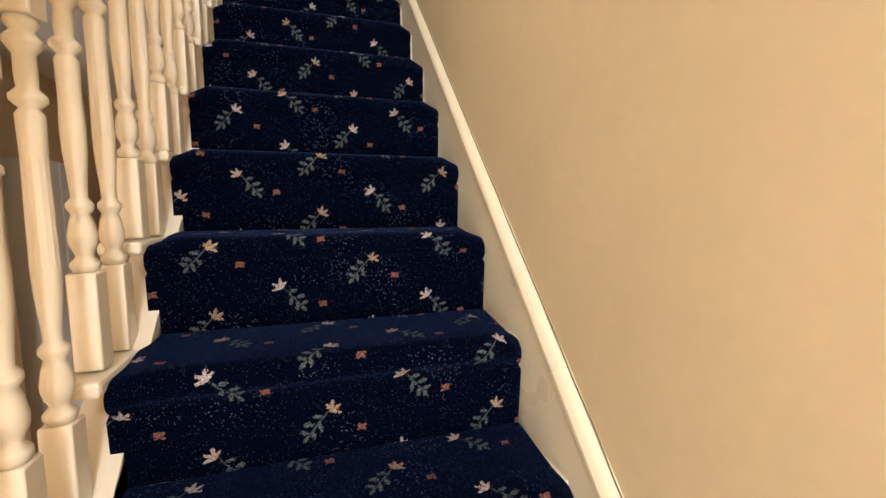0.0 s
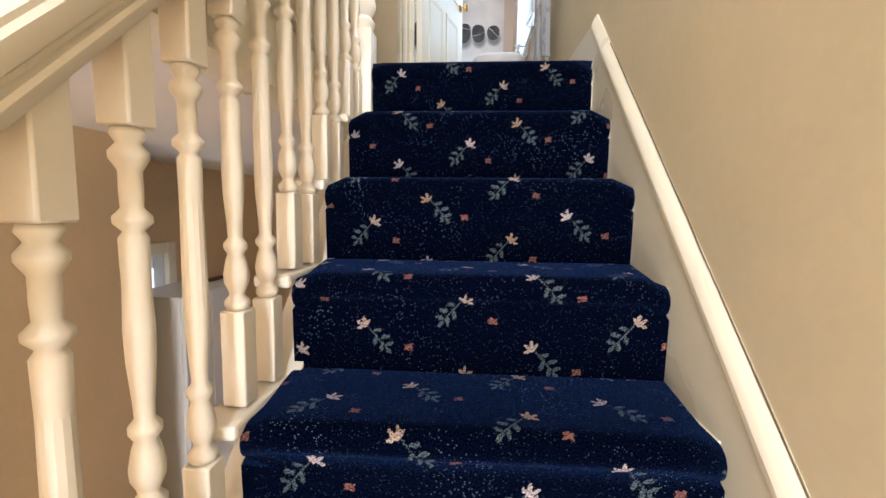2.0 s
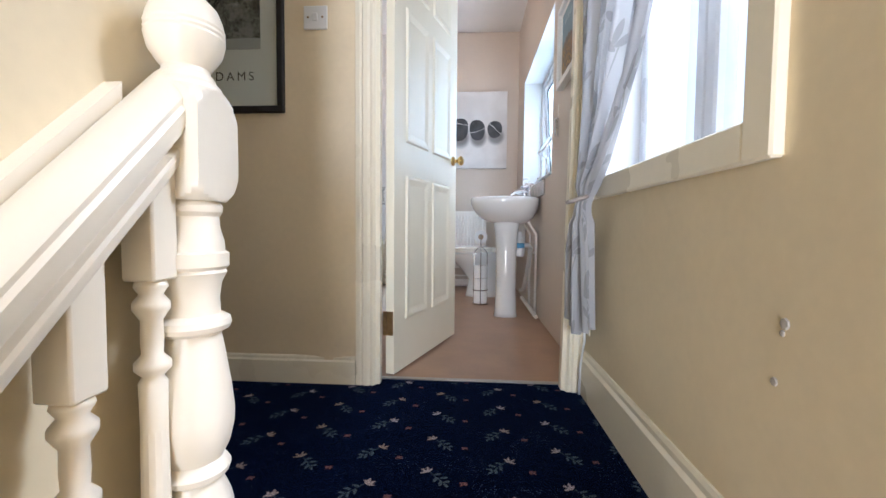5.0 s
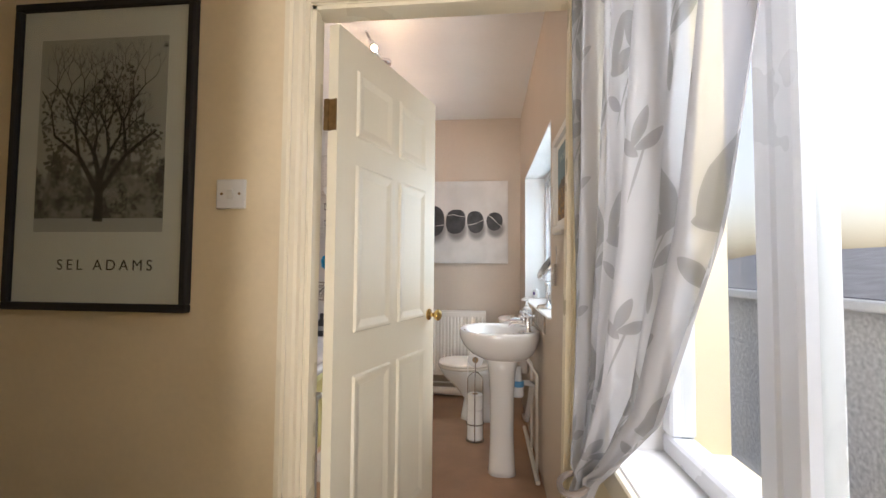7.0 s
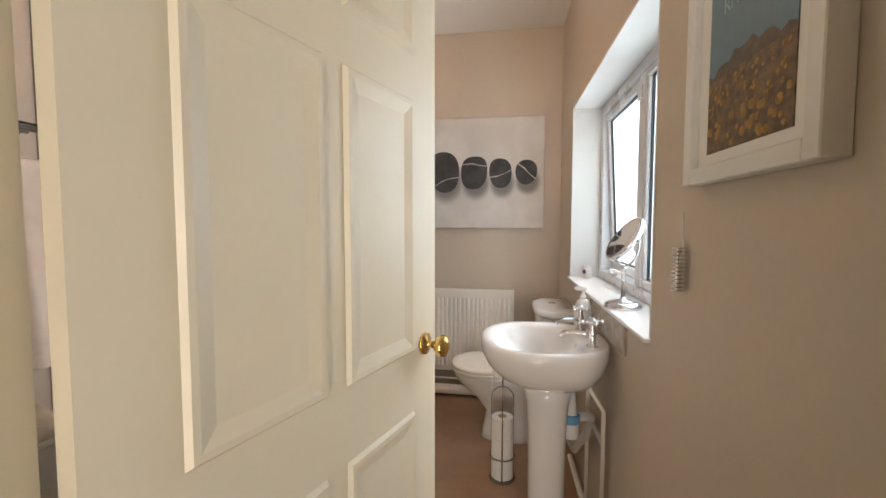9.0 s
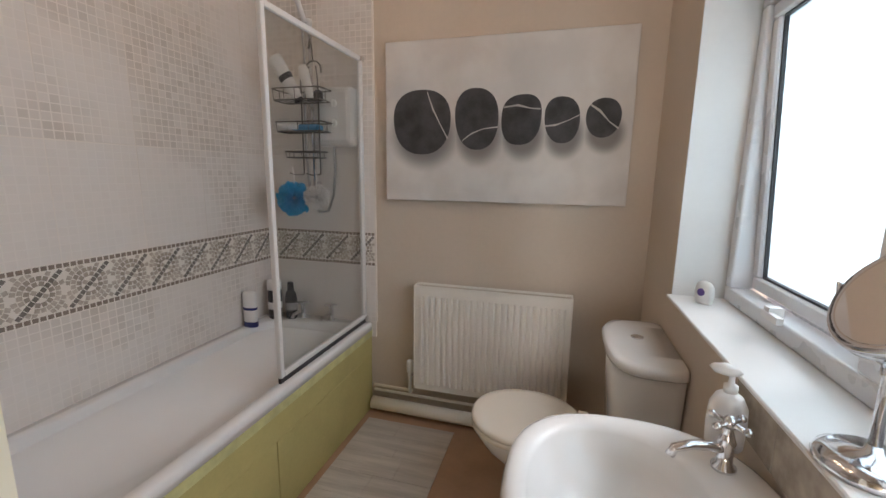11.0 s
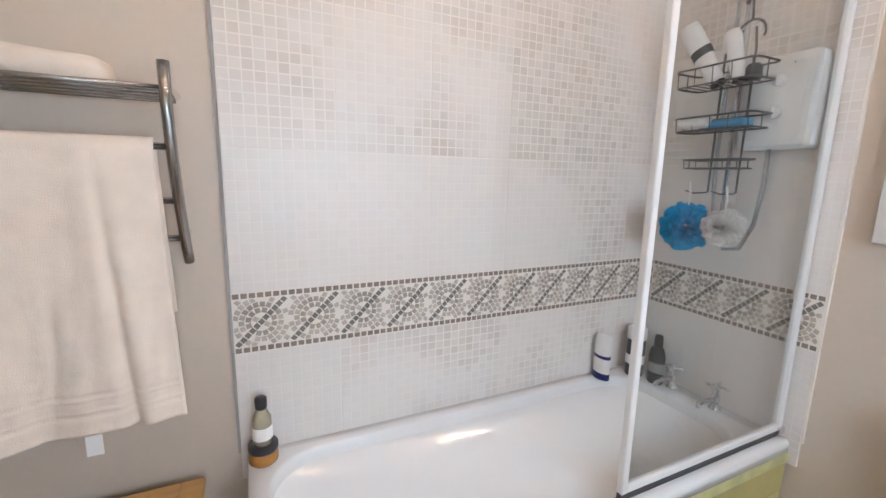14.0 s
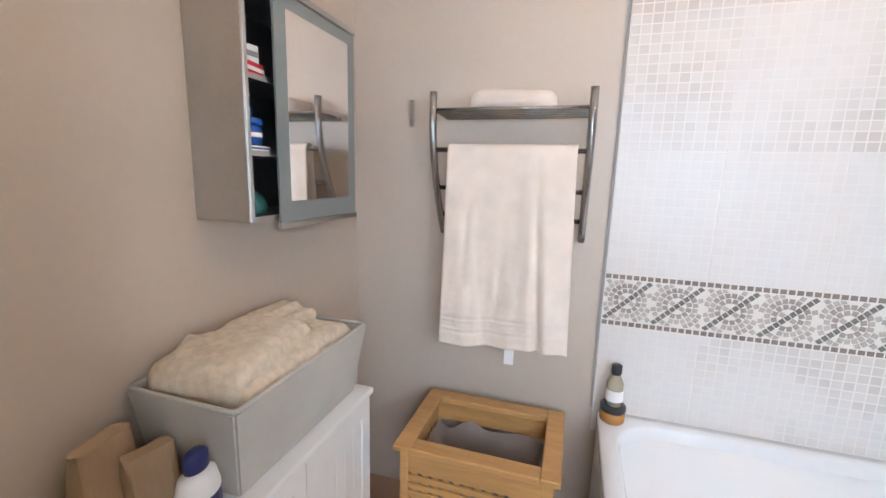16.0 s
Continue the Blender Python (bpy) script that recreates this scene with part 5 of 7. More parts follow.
# framed print and ribbed holders
sf = empty("framed_print", "white box frame with a print of blue sky over sunflowers", "picture")
x0 = BX1
part("frame", boxes((x0 - 0.036, x0, 0.305, 0.335, 1.35, 1.755, 0.002), (x0 - 0.036, x0, 0.650, 0.680, 1.35, 1.755, 0.002), (x0 - 0.0358, x0, 0.335, 0.650, 1.35, 1.38, 0.002), (x0 - 0.0358, x0, 0.335, 0.650, 1.725, 1.755, 0.002)), M_WHITE, sf)
part("mount", box(x0 - 0.02, x0 - 0.012, 0.335, 0.650, 1.38, 1.725), M_PAPER, sf)
PY0, PY1, PH = 0.375, 0.612, 1.535
part("print_sky", box(x0 - 0.0215, x0 - 0.02, PY0, PY1, PH, 1.70), plain("sky_print", (0.13, 0.235, 0.31), 0.5, 0.16, 8, 40), sf, "blue sky of the print")
part("print_field", box(x0 - 0.0215, x0 - 0.02, PY0, PY1, 1.402, PH), plain("sunflower_print", (0.17, 0.11, 0.055), 0.5, 0.6, 60, 130), sf, "brown and yellow flower field of the print")
hill = bmesh.new()
nh = 14
crest = [0.004 + 0.022 * math.sin(math.pi * i / nh) ** 1.5 + 0.006 * math.sin(i * 2.3) for i in range(nh + 1)]
for i in range(nh):
    ya, yb = PY0 + (PY1 - PY0) * i / nh, PY0 + (PY1 - PY0) * (i + 1) / nh
    hill.faces.new([hill.verts.new((x0 - 0.0219, y, z)) for y, z in ((ya, PH - 0.004), (yb, PH - 0.004), (yb, PH + max(0, crest[i + 1])), (ya, PH + max(0, crest[i])))])
part("print_headland", hill, plain("brown_headland_print", (0.11, 0.085, 0.06), 0.5, 0.4, 50, 120), sf, "dark headland along the printed horizon")
hz = bmesh.new()
rt = random.Random(8)
for i in range(80):
    y, z = rt.uniform(PY0 + 0.006, PY1 - 0.006), 1.408 + 0.115 * rt.random() ** 0.8
    r = rt.uniform(0.003, 0.006) * (1.5 if z < 1.46 else 0.9)
    add_lathe(hz, [(r, 0), (r * 0.8, 0.0008)], 7, (x0 - 0.0216, y, z), Matrix.Rotation(radians(-90), 4, "Y"))
part("print_flower_field", hz, plain("yellow_petal_print", (0.42, 0.24, 0.06), 0.5, 0.6, 50, 150), sf)
ttl = bpy.data.curves.new("print_title", "FONT")
ttl.body, ttl.size, ttl.align_x, ttl.extrude = "RHOSSILI", 0.036, "CENTER", 0.0003
tmp = new("title_shape", ttl)
bpy.context.view_layer.update()
ttm = bpy.data.meshes.new_from_object(tmp.evaluated_get(bpy.context.evaluated_depsgraph_get()))
bpy.data.objects.remove(tmp)
ttm.materials.clear()
ttm.materials.append(plain("faded_print_ink", (0.36, 0.46, 0.52), 0.6))
tto = new("print_title", ttm)
tto.parent = sf
tto.matrix_world = pose(x0 - 0.0222, (PY0 + PY1) / 2, 1.635, 90, 0, -90)


def ribbed(at):
    h = empty("toothbrush_holder", "ribbed chrome holder fixed to the wall", "holder", group="ribbed chrome wall holders")
    pr = []
    for i in range(12):
        z = i * 0.0086
        pr += [(0.006, z), (0.0135, z + 0.0006), (0.0155, z + 0.0022), (0.0135, z + 0.0038), (0.006, z + 0.0046)]
    part("ribs", lathe(pr, 14), M_CHROME, h)
    h.location = at
    return h


r1 = ribbed((BX0 + 0.016, 0.336, 1.555))
copy_thing(r1, pose(BX1 - 0.016, 0.735, 1.125))
tagged(part("pull_cord", tube([(BX1 - 0.0095, 0.735, 1.222), (BX1 - 0.0095, 0.735, 1.30)], 0.0015, 6), M_WHITE), "short white cord above the chrome holder", "cord")

# ==== bathroom: back wall ====
cv = empty("pebble_canvas", "large pale canvas print of five dark veined pebbles in a row", "picture")
VX0, VX1, VZ0, VZ1, VY = -0.481, 0.706, 1.243, 2.027, 2.772
PEB = [(0.033, 0.297, 0.30, 0.69, 2.3, -8), (0.31, 0.495, 0.30, 0.665, 2.3, 10), (0.505, 0.663, 0.345, 0.64, 2.5, 0), (0.674, 0.81, 0.368, 0.63, 2.3, 10), (0.828, 0.96, 0.385, 0.60, 2.1, -20)]


def canvas_mat():
    """Pale printed ground with the soft printed shade under each pebble."""
    m, nt, b = nodes("canvas_print")
    g = nt.nodes.new("ShaderNodeNewGeometry")
    s = nt.nodes.new("ShaderNodeSeparateXYZ")
    link(nt, g.outputs["Position"], s.inputs[0])
    acc = None
    for u0, u1, v0, v1, p, d in PEB:
        cx = VX0 + (u0 + u1) / 2 * (VX1 - VX0) + 0.012
        cz = VZ1 - ((v0 + v1) / 2 + 0.09) * (VZ1 - VZ0)
        rx, rz = (u1 - u0) / 2 * (VX1 - VX0) * 1.22, (v1 - v0) / 2 * (VZ1 - VZ0) * 1.15
        p_ = mth(nt, "DIVIDE", mth(nt, "SUBTRACT", s.outputs[0], cx), rx)
        q_ = mth(nt, "DIVIDE", mth(nt, "SUBTRACT", s.outputs[2], cz), rz)
        dd = mth(nt, "ADD", mth(nt, "MULTIPLY", p_, p_), mth(nt, "MULTIPLY", q_, q_))
        k = mth(nt, "SUBTRACT", 1.0, ramp(nt, dd, 0.25, 1.15))
        acc = k if acc is None else mth(nt, "MAXIMUM", acc, k)
    mott = tex_noise(nt, 4, 4)
    ground = mixc(nt, ramp(nt, mott, 0.35, 0.7), (0.60, 0.575, 0.55), (0.70, 0.68, 0.655))
    link(nt, mixc(nt, mth(nt, "MULTIPLY", acc, 0.8), ground, (0.12, 0.115, 0.11)), b.inputs["Base Color"])
    b.inputs["Roughness"].default_value = 0.75
    bump(nt, b, tex_noise(nt, 700, 1), 0.3)
    return m


part("canvas", box(VX0, VX1, VY, BY1, VZ0, VZ1, 0.003), canvas_mat(), cv)
M_STONE = plain("printed_dark_stone", (0.055, 0.055, 0.058), 0.7, 0.5, 14, 160, 0.3)
M_VEIN = plain("printed_white_vein", (0.5, 0.48, 0.45), 0.7, 0.2, 20, 100, 0.1)


def vein(u, v):
    return VX0 + u * (VX1 - VX0), VZ1 - v * (VZ1 - VZ0)


VEINS = [[(0.19, 0.315), (0.215, 0.42), (0.25, 0.52), (0.28, 0.60)], [(0.345, 0.615), (0.38, 0.575), (0.43, 0.545), (0.49, 0.535)], [(0.515, 0.42), (0.57, 0.41), (0.62, 0.43), (0.658, 0.435)], [(0.678, 0.535), (0.72, 0.53), (0.765, 0.505), (0.806, 0.475)], [(0.845, 0.42), (0.88, 0.455), (0.915, 0.515), (0.95, 0.555)]]
for (u0, u1, v0, v1, p, deg), vn in zip(PEB, VEINS):
    bm = bmesh.new()
    cx, cz = vein((u0 + u1) / 2, (v0 + v1) / 2)
    rx, rz = (u1 - u0) / 2 * (VX1 - VX0), (v1 - v0) / 2 * (VZ1 - VZ0)
    vs = []
    for i in range(36):
        a = 2 * math.pi * i / 36
        c, s = math.cos(a), math.sin(a)
        k = 1 + 0.035 * math.sin(2 * a + deg) + 0.02 * math.sin(3 * a)
        vs.append(bm.verts.new((cx + rx * k * math.copysign(abs(c) ** (2 / p), c), VY - 0.0012, cz + rz * k * math.copysign(abs(s) ** (2 / p), s))))
    bm.faces.new(vs)
    part("pebble_image", bm, M_STONE, cv, "dark grey pebble on the print")
    bm = bmesh.new()
    row = []
    for i, (u, v) in enumerate(vn):
        x, z = vein(u, v)
        w = 0.0035 + 0.0015 * math.sin(i * 2.1)
        row.append((bm.verts.new((x - w * 0.5, VY - 0.0024, z - w)), bm.verts.new((x + w * 0.5, VY - 0.0024, z + w))))
    for a, b in zip(row, row[1:]):
        bm.faces.new((a[0], b[0], b[1], a[1]))
    part("vein_image", bm, M_VEIN, cv)

# radiator
rad = empty("radiator", "white panel radiator with vertical ribs below the canvas", "radiator")
RX0, RX1, RZ0, RZ1, RY = -0.305, 0.502, 0.205, 0.797, 2.712
bm = bmesh.new()
prof = []
nr = 24
pitch = (RX1 - RX0 - 0.05) / nr
prof.append((RX0, RY + 0.006))
prof.append((RX0 + 0.025, RY + 0.006))
for i in range(nr):
    xx = RX0 + 0.025 + i * pitch
    prof += [(xx + pitch * 0.08, RY + 0.006), (xx + pitch * 0.22, RY - 0.004), (xx + pitch * 0.30, RY - 0.006), (xx + pitch * 0.70, RY - 0.006), (xx + pitch * 0.78, RY - 0.004), (xx + pitch * 0.92, RY + 0.006)]
prof.append((RX1, RY + 0.006))
zs = [RZ0 + 0.04, RZ1 - 0.055]
lo = [bm.verts.new((x, y, zs[0])) for x, y in prof]
hi = [bm.verts.new((x, y, zs[1])) for x, y in prof]
for i in range(len(prof) - 1):
    bm.faces.new((lo[i], lo[i + 1], hi[i + 1], hi[i]))
add_box(bm, RX0, RX1, RY + 0.0085, RY + 0.028, RZ0, RZ1 - 0.012, 0.004, 2)
part("front_panel", bm, M_RADIATOR, rad)
part("side_cover", boxes((RX0 - 0.003, RX0 + 0.004, RY + 0.004, BY1 - 0.02, RZ0 + 0.02, RZ1, 0.002)), M_RADIATOR, rad)
part("side_cover", boxes((RX1 - 0.004, RX1 + 0.003, RY + 0.004, BY1 - 0.02, RZ0 + 0.02, RZ1, 0.002)), M_RADIATOR, rad)
gr = bmesh.new()
for i in range(44):
    xx = RX0 + 0.012 + i * (RX1 - RX0 - 0.024) / 43
    add_box(gr, xx - 0.002, xx + 0.002, RY + 0.03, BY1 - 0.022, RZ1 - 0.022, RZ1 - 0.014)
add_box(gr, RX0, RX1, RY + 0.004, RY + 0.011, RZ1 - 0.012, RZ1)
add_box(gr, RX0, RX1, BY1 - 0.026, BY1 - 0.02, RZ1 - 0.012, RZ1)
part("top_grille", gr, M_RADIATOR, rad)
part("back_panel", box(RX0 + 0.01, RX1 - 0.01, BY1 - 0.045, BY1 - 0.03, RZ0, RZ1 - 0.02), M_RADIATOR, rad)
for xb in (RX0 + 0.1, RX1 - 0.13):
    part("bracket", box(xb, xb + 0.03, BY1 - 0.032, BY1, RZ0 + 0.1, RZ1 - 0.1), M_STEEL, rad)
vx = RX0 - 0.035
part("valve", lathe([(0.009, 0.16), (0.009, 0.25), (0.013, 0.255), (0.013, 0.28), (0.018, 0.285), (0.020, 0.30), (0.020, 0.345), (0.016, 0.352), (0.004, 0.355)], 16, (vx, 2.75, 0)), M_WHITE, rad, "white radiator valve head", smooth=True)
part("tail_pipe", tube([(vx, 2.75, 0.27), (RX0 + 0.01, 2.75, 0.27)], 0.009, 8), M_CHROME, rad)
pp = empty("pipe_run", "white painted pipes along the foot of the wall", "pipes", kind="structure")
part("soil_pipe", tube([(-0.575, 2.755, 0.06), (0.62, 2.755, 0.045)], 0.036, 16), M_RADIATOR, pp, smooth=True)
part("pipe", tube([(-0.575, 2.785, 0.125), (0.60, 2.785, 0.12)], 0.0085, 8), M_RADIATOR, pp, smooth=True)
part("pipe", tube([(-0.575, 2.785, 0.155), (vx, 2.785, 0.152), (vx, 2.755, 0.158), (vx, 2.75, 0.2)], 0.0085, 8), M_RADIATOR, pp, smooth=True)

# toilet
wc = empty("toilet", "white close-coupled toilet with its seat lid down", "toilet")
TY = 2.24
rings = []
for z, x0_, x1_, ry in ((0.0, 0.30, 0.66, 0.105), (0.04, 0.31, 0.66, 0.095), (0.16, 0.33, 0.66, 0.09), (0.25, 0.26, 0.66, 0.125), (0.33, 0.17, 0.66, 0.168), (0.385, 0.135, 0.64, 0.182), (0.405, 0.135, 0.62, 0.184)):
    rings.append(oval((x0_ + x1_) / 2, TY, z, (x1_ - x0_) / 2, ry, 36, 2.3))
part("pan", loft(rings), M_CERAMIC, wc, smooth=True)


def seat_ring(z, k):
    return oval(0.335, TY, z, 0.215 * k, 0.198 * k, 40, 2.15)


part("seat", loft([seat_ring(0.406, 0.97), seat_ring(0.412, 1.0), seat_ring(0.422, 1.0), seat_ring(0.426, 0.98)]), M_SEAT, wc, smooth=True)
part("lid", loft([seat_ring(0.428, 0.98), seat_ring(0.433, 1.0), seat_ring(0.443, 0.995), seat_ring(0.450, 0.95), seat_ring(0.453, 0.8)]), M_SEAT, wc, "cream toilet lid, closed", smooth=True)
for yh in (TY - 0.09, TY + 0.06):
    part("lid_hinge", box(0.535, 0.575, yh, yh + 0.03, 0.405, 0.45, 0.005), M_SEAT, wc)


def cist(z, x0_, ry, p=3.2):
    return [(min(x, BX1 - 0.004), y, z) for x, y, z in oval((x0_ + BX1 + 0.06) / 2, TY, z, (BX1 + 0.06 - x0_) / 2, ry, 40, p)]


part("cistern", loft([cist(0.405, 0.635, 0.185), cist(0.42, 0.63, 0.19), cist(0.6, 0.622, 0.212), cist(0.765, 0.616, 0.226), cist(0.77, 0.63, 0.22)]), M_CERAMIC, wc, smooth=True)
part("cistern_lid", loft([cist(0.768, 0.604, 0.236), cist(0.774, 0.598, 0.242), cist(0.79, 0.598, 0.242), cist(0.800, 0.606, 0.235), cist(0.804, 0.63, 0.214), cist(0.806, 0.67, 0.15)]), M_CERAMIC, wc, "white cistern lid", smooth=True)
part("flush_button", lathe([(0.022, 0), (0.022, 0.004), (0.018, 0.006), (0.002, 0.006)], 20, (0.712, TY + 0.02, 0.806)), M_CHROME, wc, "chrome flush button")

# toilet roll stand
rs = empty("toilet_roll_stand", "chrome wire toilet roll stand beside the toilet", "roll stand")
c0 = (0.43, 1.80)
part("ring", tube([(c0[0] + 0.062 * math.cos(a), c0[1] + 0.062 * math.sin(a), 0.006) for a in [2 * math.pi * k / 28 for k in range(28)]], 0.004, 8, True), M_WIRE, rs)
part("ring", tube([(c0[0] + 0.062 * math.cos(a), c0[1] + 0.062 * math.sin(a), 0.12) for a in [2 * math.pi * k / 28 for k in range(28)]], 0.0035, 8, True), M_WIRE, rs)
for k in range(3):
    a = radians(30 + 120 * k)
    part("upright", tube([(c0[0] + 0.062 * math.cos(a), c0[1] + 0.062 * math.sin(a), 0.006), (c0[0] + 0.062 * math.cos(a), c0[1] + 0.062 * math.sin(a), 0.42)] + [(c0[0] + 0.062 * math.cos(a) * (1 - t), c0[1] + 0.062 * math.sin(a) * (1 - t), 0.42 + 0.05 * math.sin(t * 1.57)) for t in (0.3, 0.6, 1.0)], 0.0035, 8), M_WIRE, rs)
part("holder_arm", tube([(c0[0], c0[1], 0.47), (c0[0], c0[1], 0.56), (c0[0], c0[1] + 0.02, 0.575), (c0[0], c0[1] + 0.12, 0.575)], 0.004, 8), M_WIRE, rs)


def paper_roll(name, m, lb):
    r = empty(name, lb, "toilet roll", group="toilet rolls")
    part("paper", lathe([(0.021, 0), (0.052, 0.0), (0.054, 0.003), (0.054, 0.097), (0.052, 0.1), (0.021, 0.1)], 28), M_PAPER, r)
    part("core", lathe([(0.02, 0.001), (0.0215, 0.001), (0.0215, 0.1005), (0.02, 0.1005)], 18), M_CARDBOARD, r, "brown card core")
    r.matrix_world = m
    return r


q = paper_roll("toilet_roll", pose(c0[0], c0[1], 0.012), "white toilet roll stored in the wire stand")
copy_thing(q, pose(c0[0], c0[1], 0.115))
copy_thing(q, pose(c0[0], c0[1], 0.218))
hang = paper_roll("toilet_roll", pose(c0[0], c0[1] + 0.115, 0.55, 90, 0, 0), "white toilet roll hanging on the stand's arm")
part("loose_sheet", box(-0.0545, -0.0535, -0.13, 0.0, 0.002, 0.098), M_PAPER, hang)

# ==== bathroom: ceiling lamp ====
spot_bar = empty("ceiling_spotlight", "chrome ceiling spotlight bar with four lit bulbs", "ceiling light")
LX = -0.205
part("rose", lathe([(0.045, 0.0), (0.045, -0.018), (0.03, -0.026)], 20, (LX, 1.62, CEIL)), M_CHROME, spot_bar, smooth=True)
part("bar", tube([(LX, 1.16, 2.585), (LX, 1.62, 2.59), (LX, 2.08, 2.585)], 0.009, 10), M_CHROME, spot_bar, smooth=True)
part("post", tube([(LX, 1.62, CEIL - 0.02), (LX, 1.62, 2.59)], 0.008, 10), M_CHROME, spot_bar)
M_BULB, nt_b, b_b = nodes("lit_bulb")
b_b.inputs["Emission Color"].default_value = (1.0, 0.62, 0.32, 1)
b_b.inputs["Emission Strength"].default_value = 60
for y, dx, dy in ((1.2, 0.5, -0.5), (1.46, -0.45, -0.15), (1.75, -0.5, 0.1), (2.05, -0.4, 0.2)):
    d = Vector((dx, dy, -0.9)).normalized()
    p0 = Vector((LX, y, 2.575))
    p1 = p0 + d * 0.055
    m = d.to_track_quat("Z", "Y").to_matrix().to_4x4()
    part("lamp_holder", lathe([(0.008, -0.01), (0.016, 0.0), (0.018, 0.03), (0.020, 0.052)], 14, p1, m), M_CHROME, spot_bar, smooth=True)
    part("bulb", lathe([(0.010, 0.05), (0.016, 0.062), (0.017, 0.075), (0.010, 0.09), (0.002, 0.094)], 14, p1, m), M_BULB, spot_bar, "lit warm bulb", smooth=True)
    lamp = bpy.data.lights.new("bulb_light", "POINT")
    lamp.energy, lamp.color, lamp.shadow_soft_size = 1.2, (1.0, 0.68, 0.42), 0.02
    new("bulb_light", lamp).location = p1 + d * 0.13
    part("arm", tube([p0 + Vector((0, 0, 0.012)), p0, p1], 0.006, 8), M_CHROME, spot_bar)

# ==== bath ====
EX0, EX1, EY0, EY1, EZ = -1.256, -0.592, 1.095, 2.804, 0.532
bath = empty("bathtub", "white acrylic bathtub fitted into the corner", "bathtub")


def rrect(x0, x1, y0, y1, z, r, n=7, taper=0.0):
    out = []
    for cx, cy, a0 in ((x1 - r, y1 - r, 0), (x0 + r, y1 - r, 90), (x0 + r, y0 + r, 180), (x1 - r, y0 + r, 270)):
        for i in range(n):
            a = radians(a0 + 90 * i / (n - 1))
            out.append((cx + r * math.cos(a), cy + r * math.sin(a), z))
    return out


rg = [rrect(EX0, EX1, EY0, EY1, EZ - 0.045, 0.012), rrect(EX0, EX1, EY0, EY1, EZ - 0.008, 0.014), rrect(EX0 + 0.004, EX1 - 0.006, EY0 + 0.005, EY1 - 0.004, EZ, 0.016)]
rg.append(rrect(EX0 + 0.048, EX1 - 0.050, EY0 + 0.050, EY1 - 0.115, EZ, 0.16, 13))
rg[:3] = [rrect(EX0, EX1, EY0, EY1, EZ - 0.045, 0.012, 13), rrect(EX0, EX1, EY0, EY1, EZ - 0.008, 0.014, 13), rrect(EX0 + 0.004, EX1 - 0.006, EY0 + 0.005, EY1 - 0.004, EZ, 0.016, 13)]
for k in range(17):
    q = radians(90 * k / 16)
    g, dp = 1 - math.cos(q), 0.010 + 0.372 * math.sin(q) ** 0.85
    if k == 0:
        dp = 0.006
    rg.append(rrect(EX0 + 0.056 + 0.15 * g, EX1 - 0.058 - 0.15 * g, EY0 + 0.060 + 0.40 * g, EY1 - 0.125 - 0.15 * g, EZ - dp, 0.16 - 0.05 * g, 13))
part("tub", loft(rg), M_ENAMEL, bath, smooth=True)
part("overflow", lathe([(0.026, 0), (0.026, 0.005), (0.02, 0.008), (0.018, 0.005), (0.010, 0.006)], 20, (-0.955, EY1 - 0.135, 0.455), Matrix.Rotation(radians(82), 4, "X")), M_CHROME, bath, "chrome overflow plate")
part("drain", lathe([(0.03, 0), (0.03, 0.003), (0.015, 0.004)], 20, (-0.955, EY1 - 0.32, EZ - 0.379)), M_CHROME, bath, "chrome drain")
for y0, y1 in ((EY0 + 0.002, 1.943), (1.947, EY1)):
    part("side_panel", box(EX1 - 0.018, EX1 - 0.006, y0, y1, 0.0, 0.333, 0.002), M_GREENBOARD, bath, "unpainted yellow-green board")
part("top_rail", box(EX1 - 0.018, EX1 - 0.004, EY0 + 0.002, EY1, 0.336, EZ - 0.047, 0.002), M_GREENBOARD, bath)
part("end_board", box(EX0, EX1 - 0.02, EY0 + 0.004, EY0 + 0.016, 0.0, EZ - 0.046, 0.002), M_WHITE, bath, "white board closing the bath end")
part("trim_strip", box(EX1 - 0.006, EX1 - 0.001, EY0 + 0.002, EY1, EZ - 0.085, EZ - 0.047), plain("yellowed_sealant", (0.6, 0.58, 0.28), 0.5, 0.2, 12, 60), bath)
for x in (-0.825, -1.01):
    t = pillar_tap("bath_tap", (x, EY1 - 0.055, EZ), 90, "chrome pillar tap with cross head on the bath rim")
    tagged(t, group="bath taps")

# shower screen on the bath rim
ss = empty("shower_screen", "glass shower screen in a white frame on the bath", "shower screen")
SX, SY0, SY1, SZ0, SZ1 = -0.631, 2.022, 2.800, 0.556, 1.972
w = 0.011
part("frame_bar", box(SX - w, SX + w, SY0, SY0 + 0.022, SZ0, SZ1, 0.003), M_WHITE, ss)
part("frame_bar", box(SX - w, SX + w, SY1 - 0.030, SY1 - 0.005, SZ0, SZ1, 0.003), M_WHITE, ss)
part("frame_bar", box(SX - w + 0.001, SX + w - 0.001, SY0 + 0.022, SY1 - 0.03, SZ0, SZ0 + 0.024, 0.003), M_WHITE, ss)
part("frame_bar", box(SX - w + 0.001, SX + w - 0.001, SY0 + 0.022, SY1 - 0.03, SZ1 - 0.024, SZ1, 0.003), M_WHITE, ss)
g = part("pane", box(SX - 0.002, SX + 0.002, SY0 + 0.022, SY1 - 0.03, SZ0 + 0.024, SZ1 - 0.024), M_SCREENGLASS, ss, "slightly grey clear glass")
g.visible_shadow = False
part("seal", box(SX - 0.006, SX + 0.006, SY0, SY1 - 0.01, SZ0 - 0.022, SZ0 - 0.0005), M_DARK, ss, "dark rubber seal")
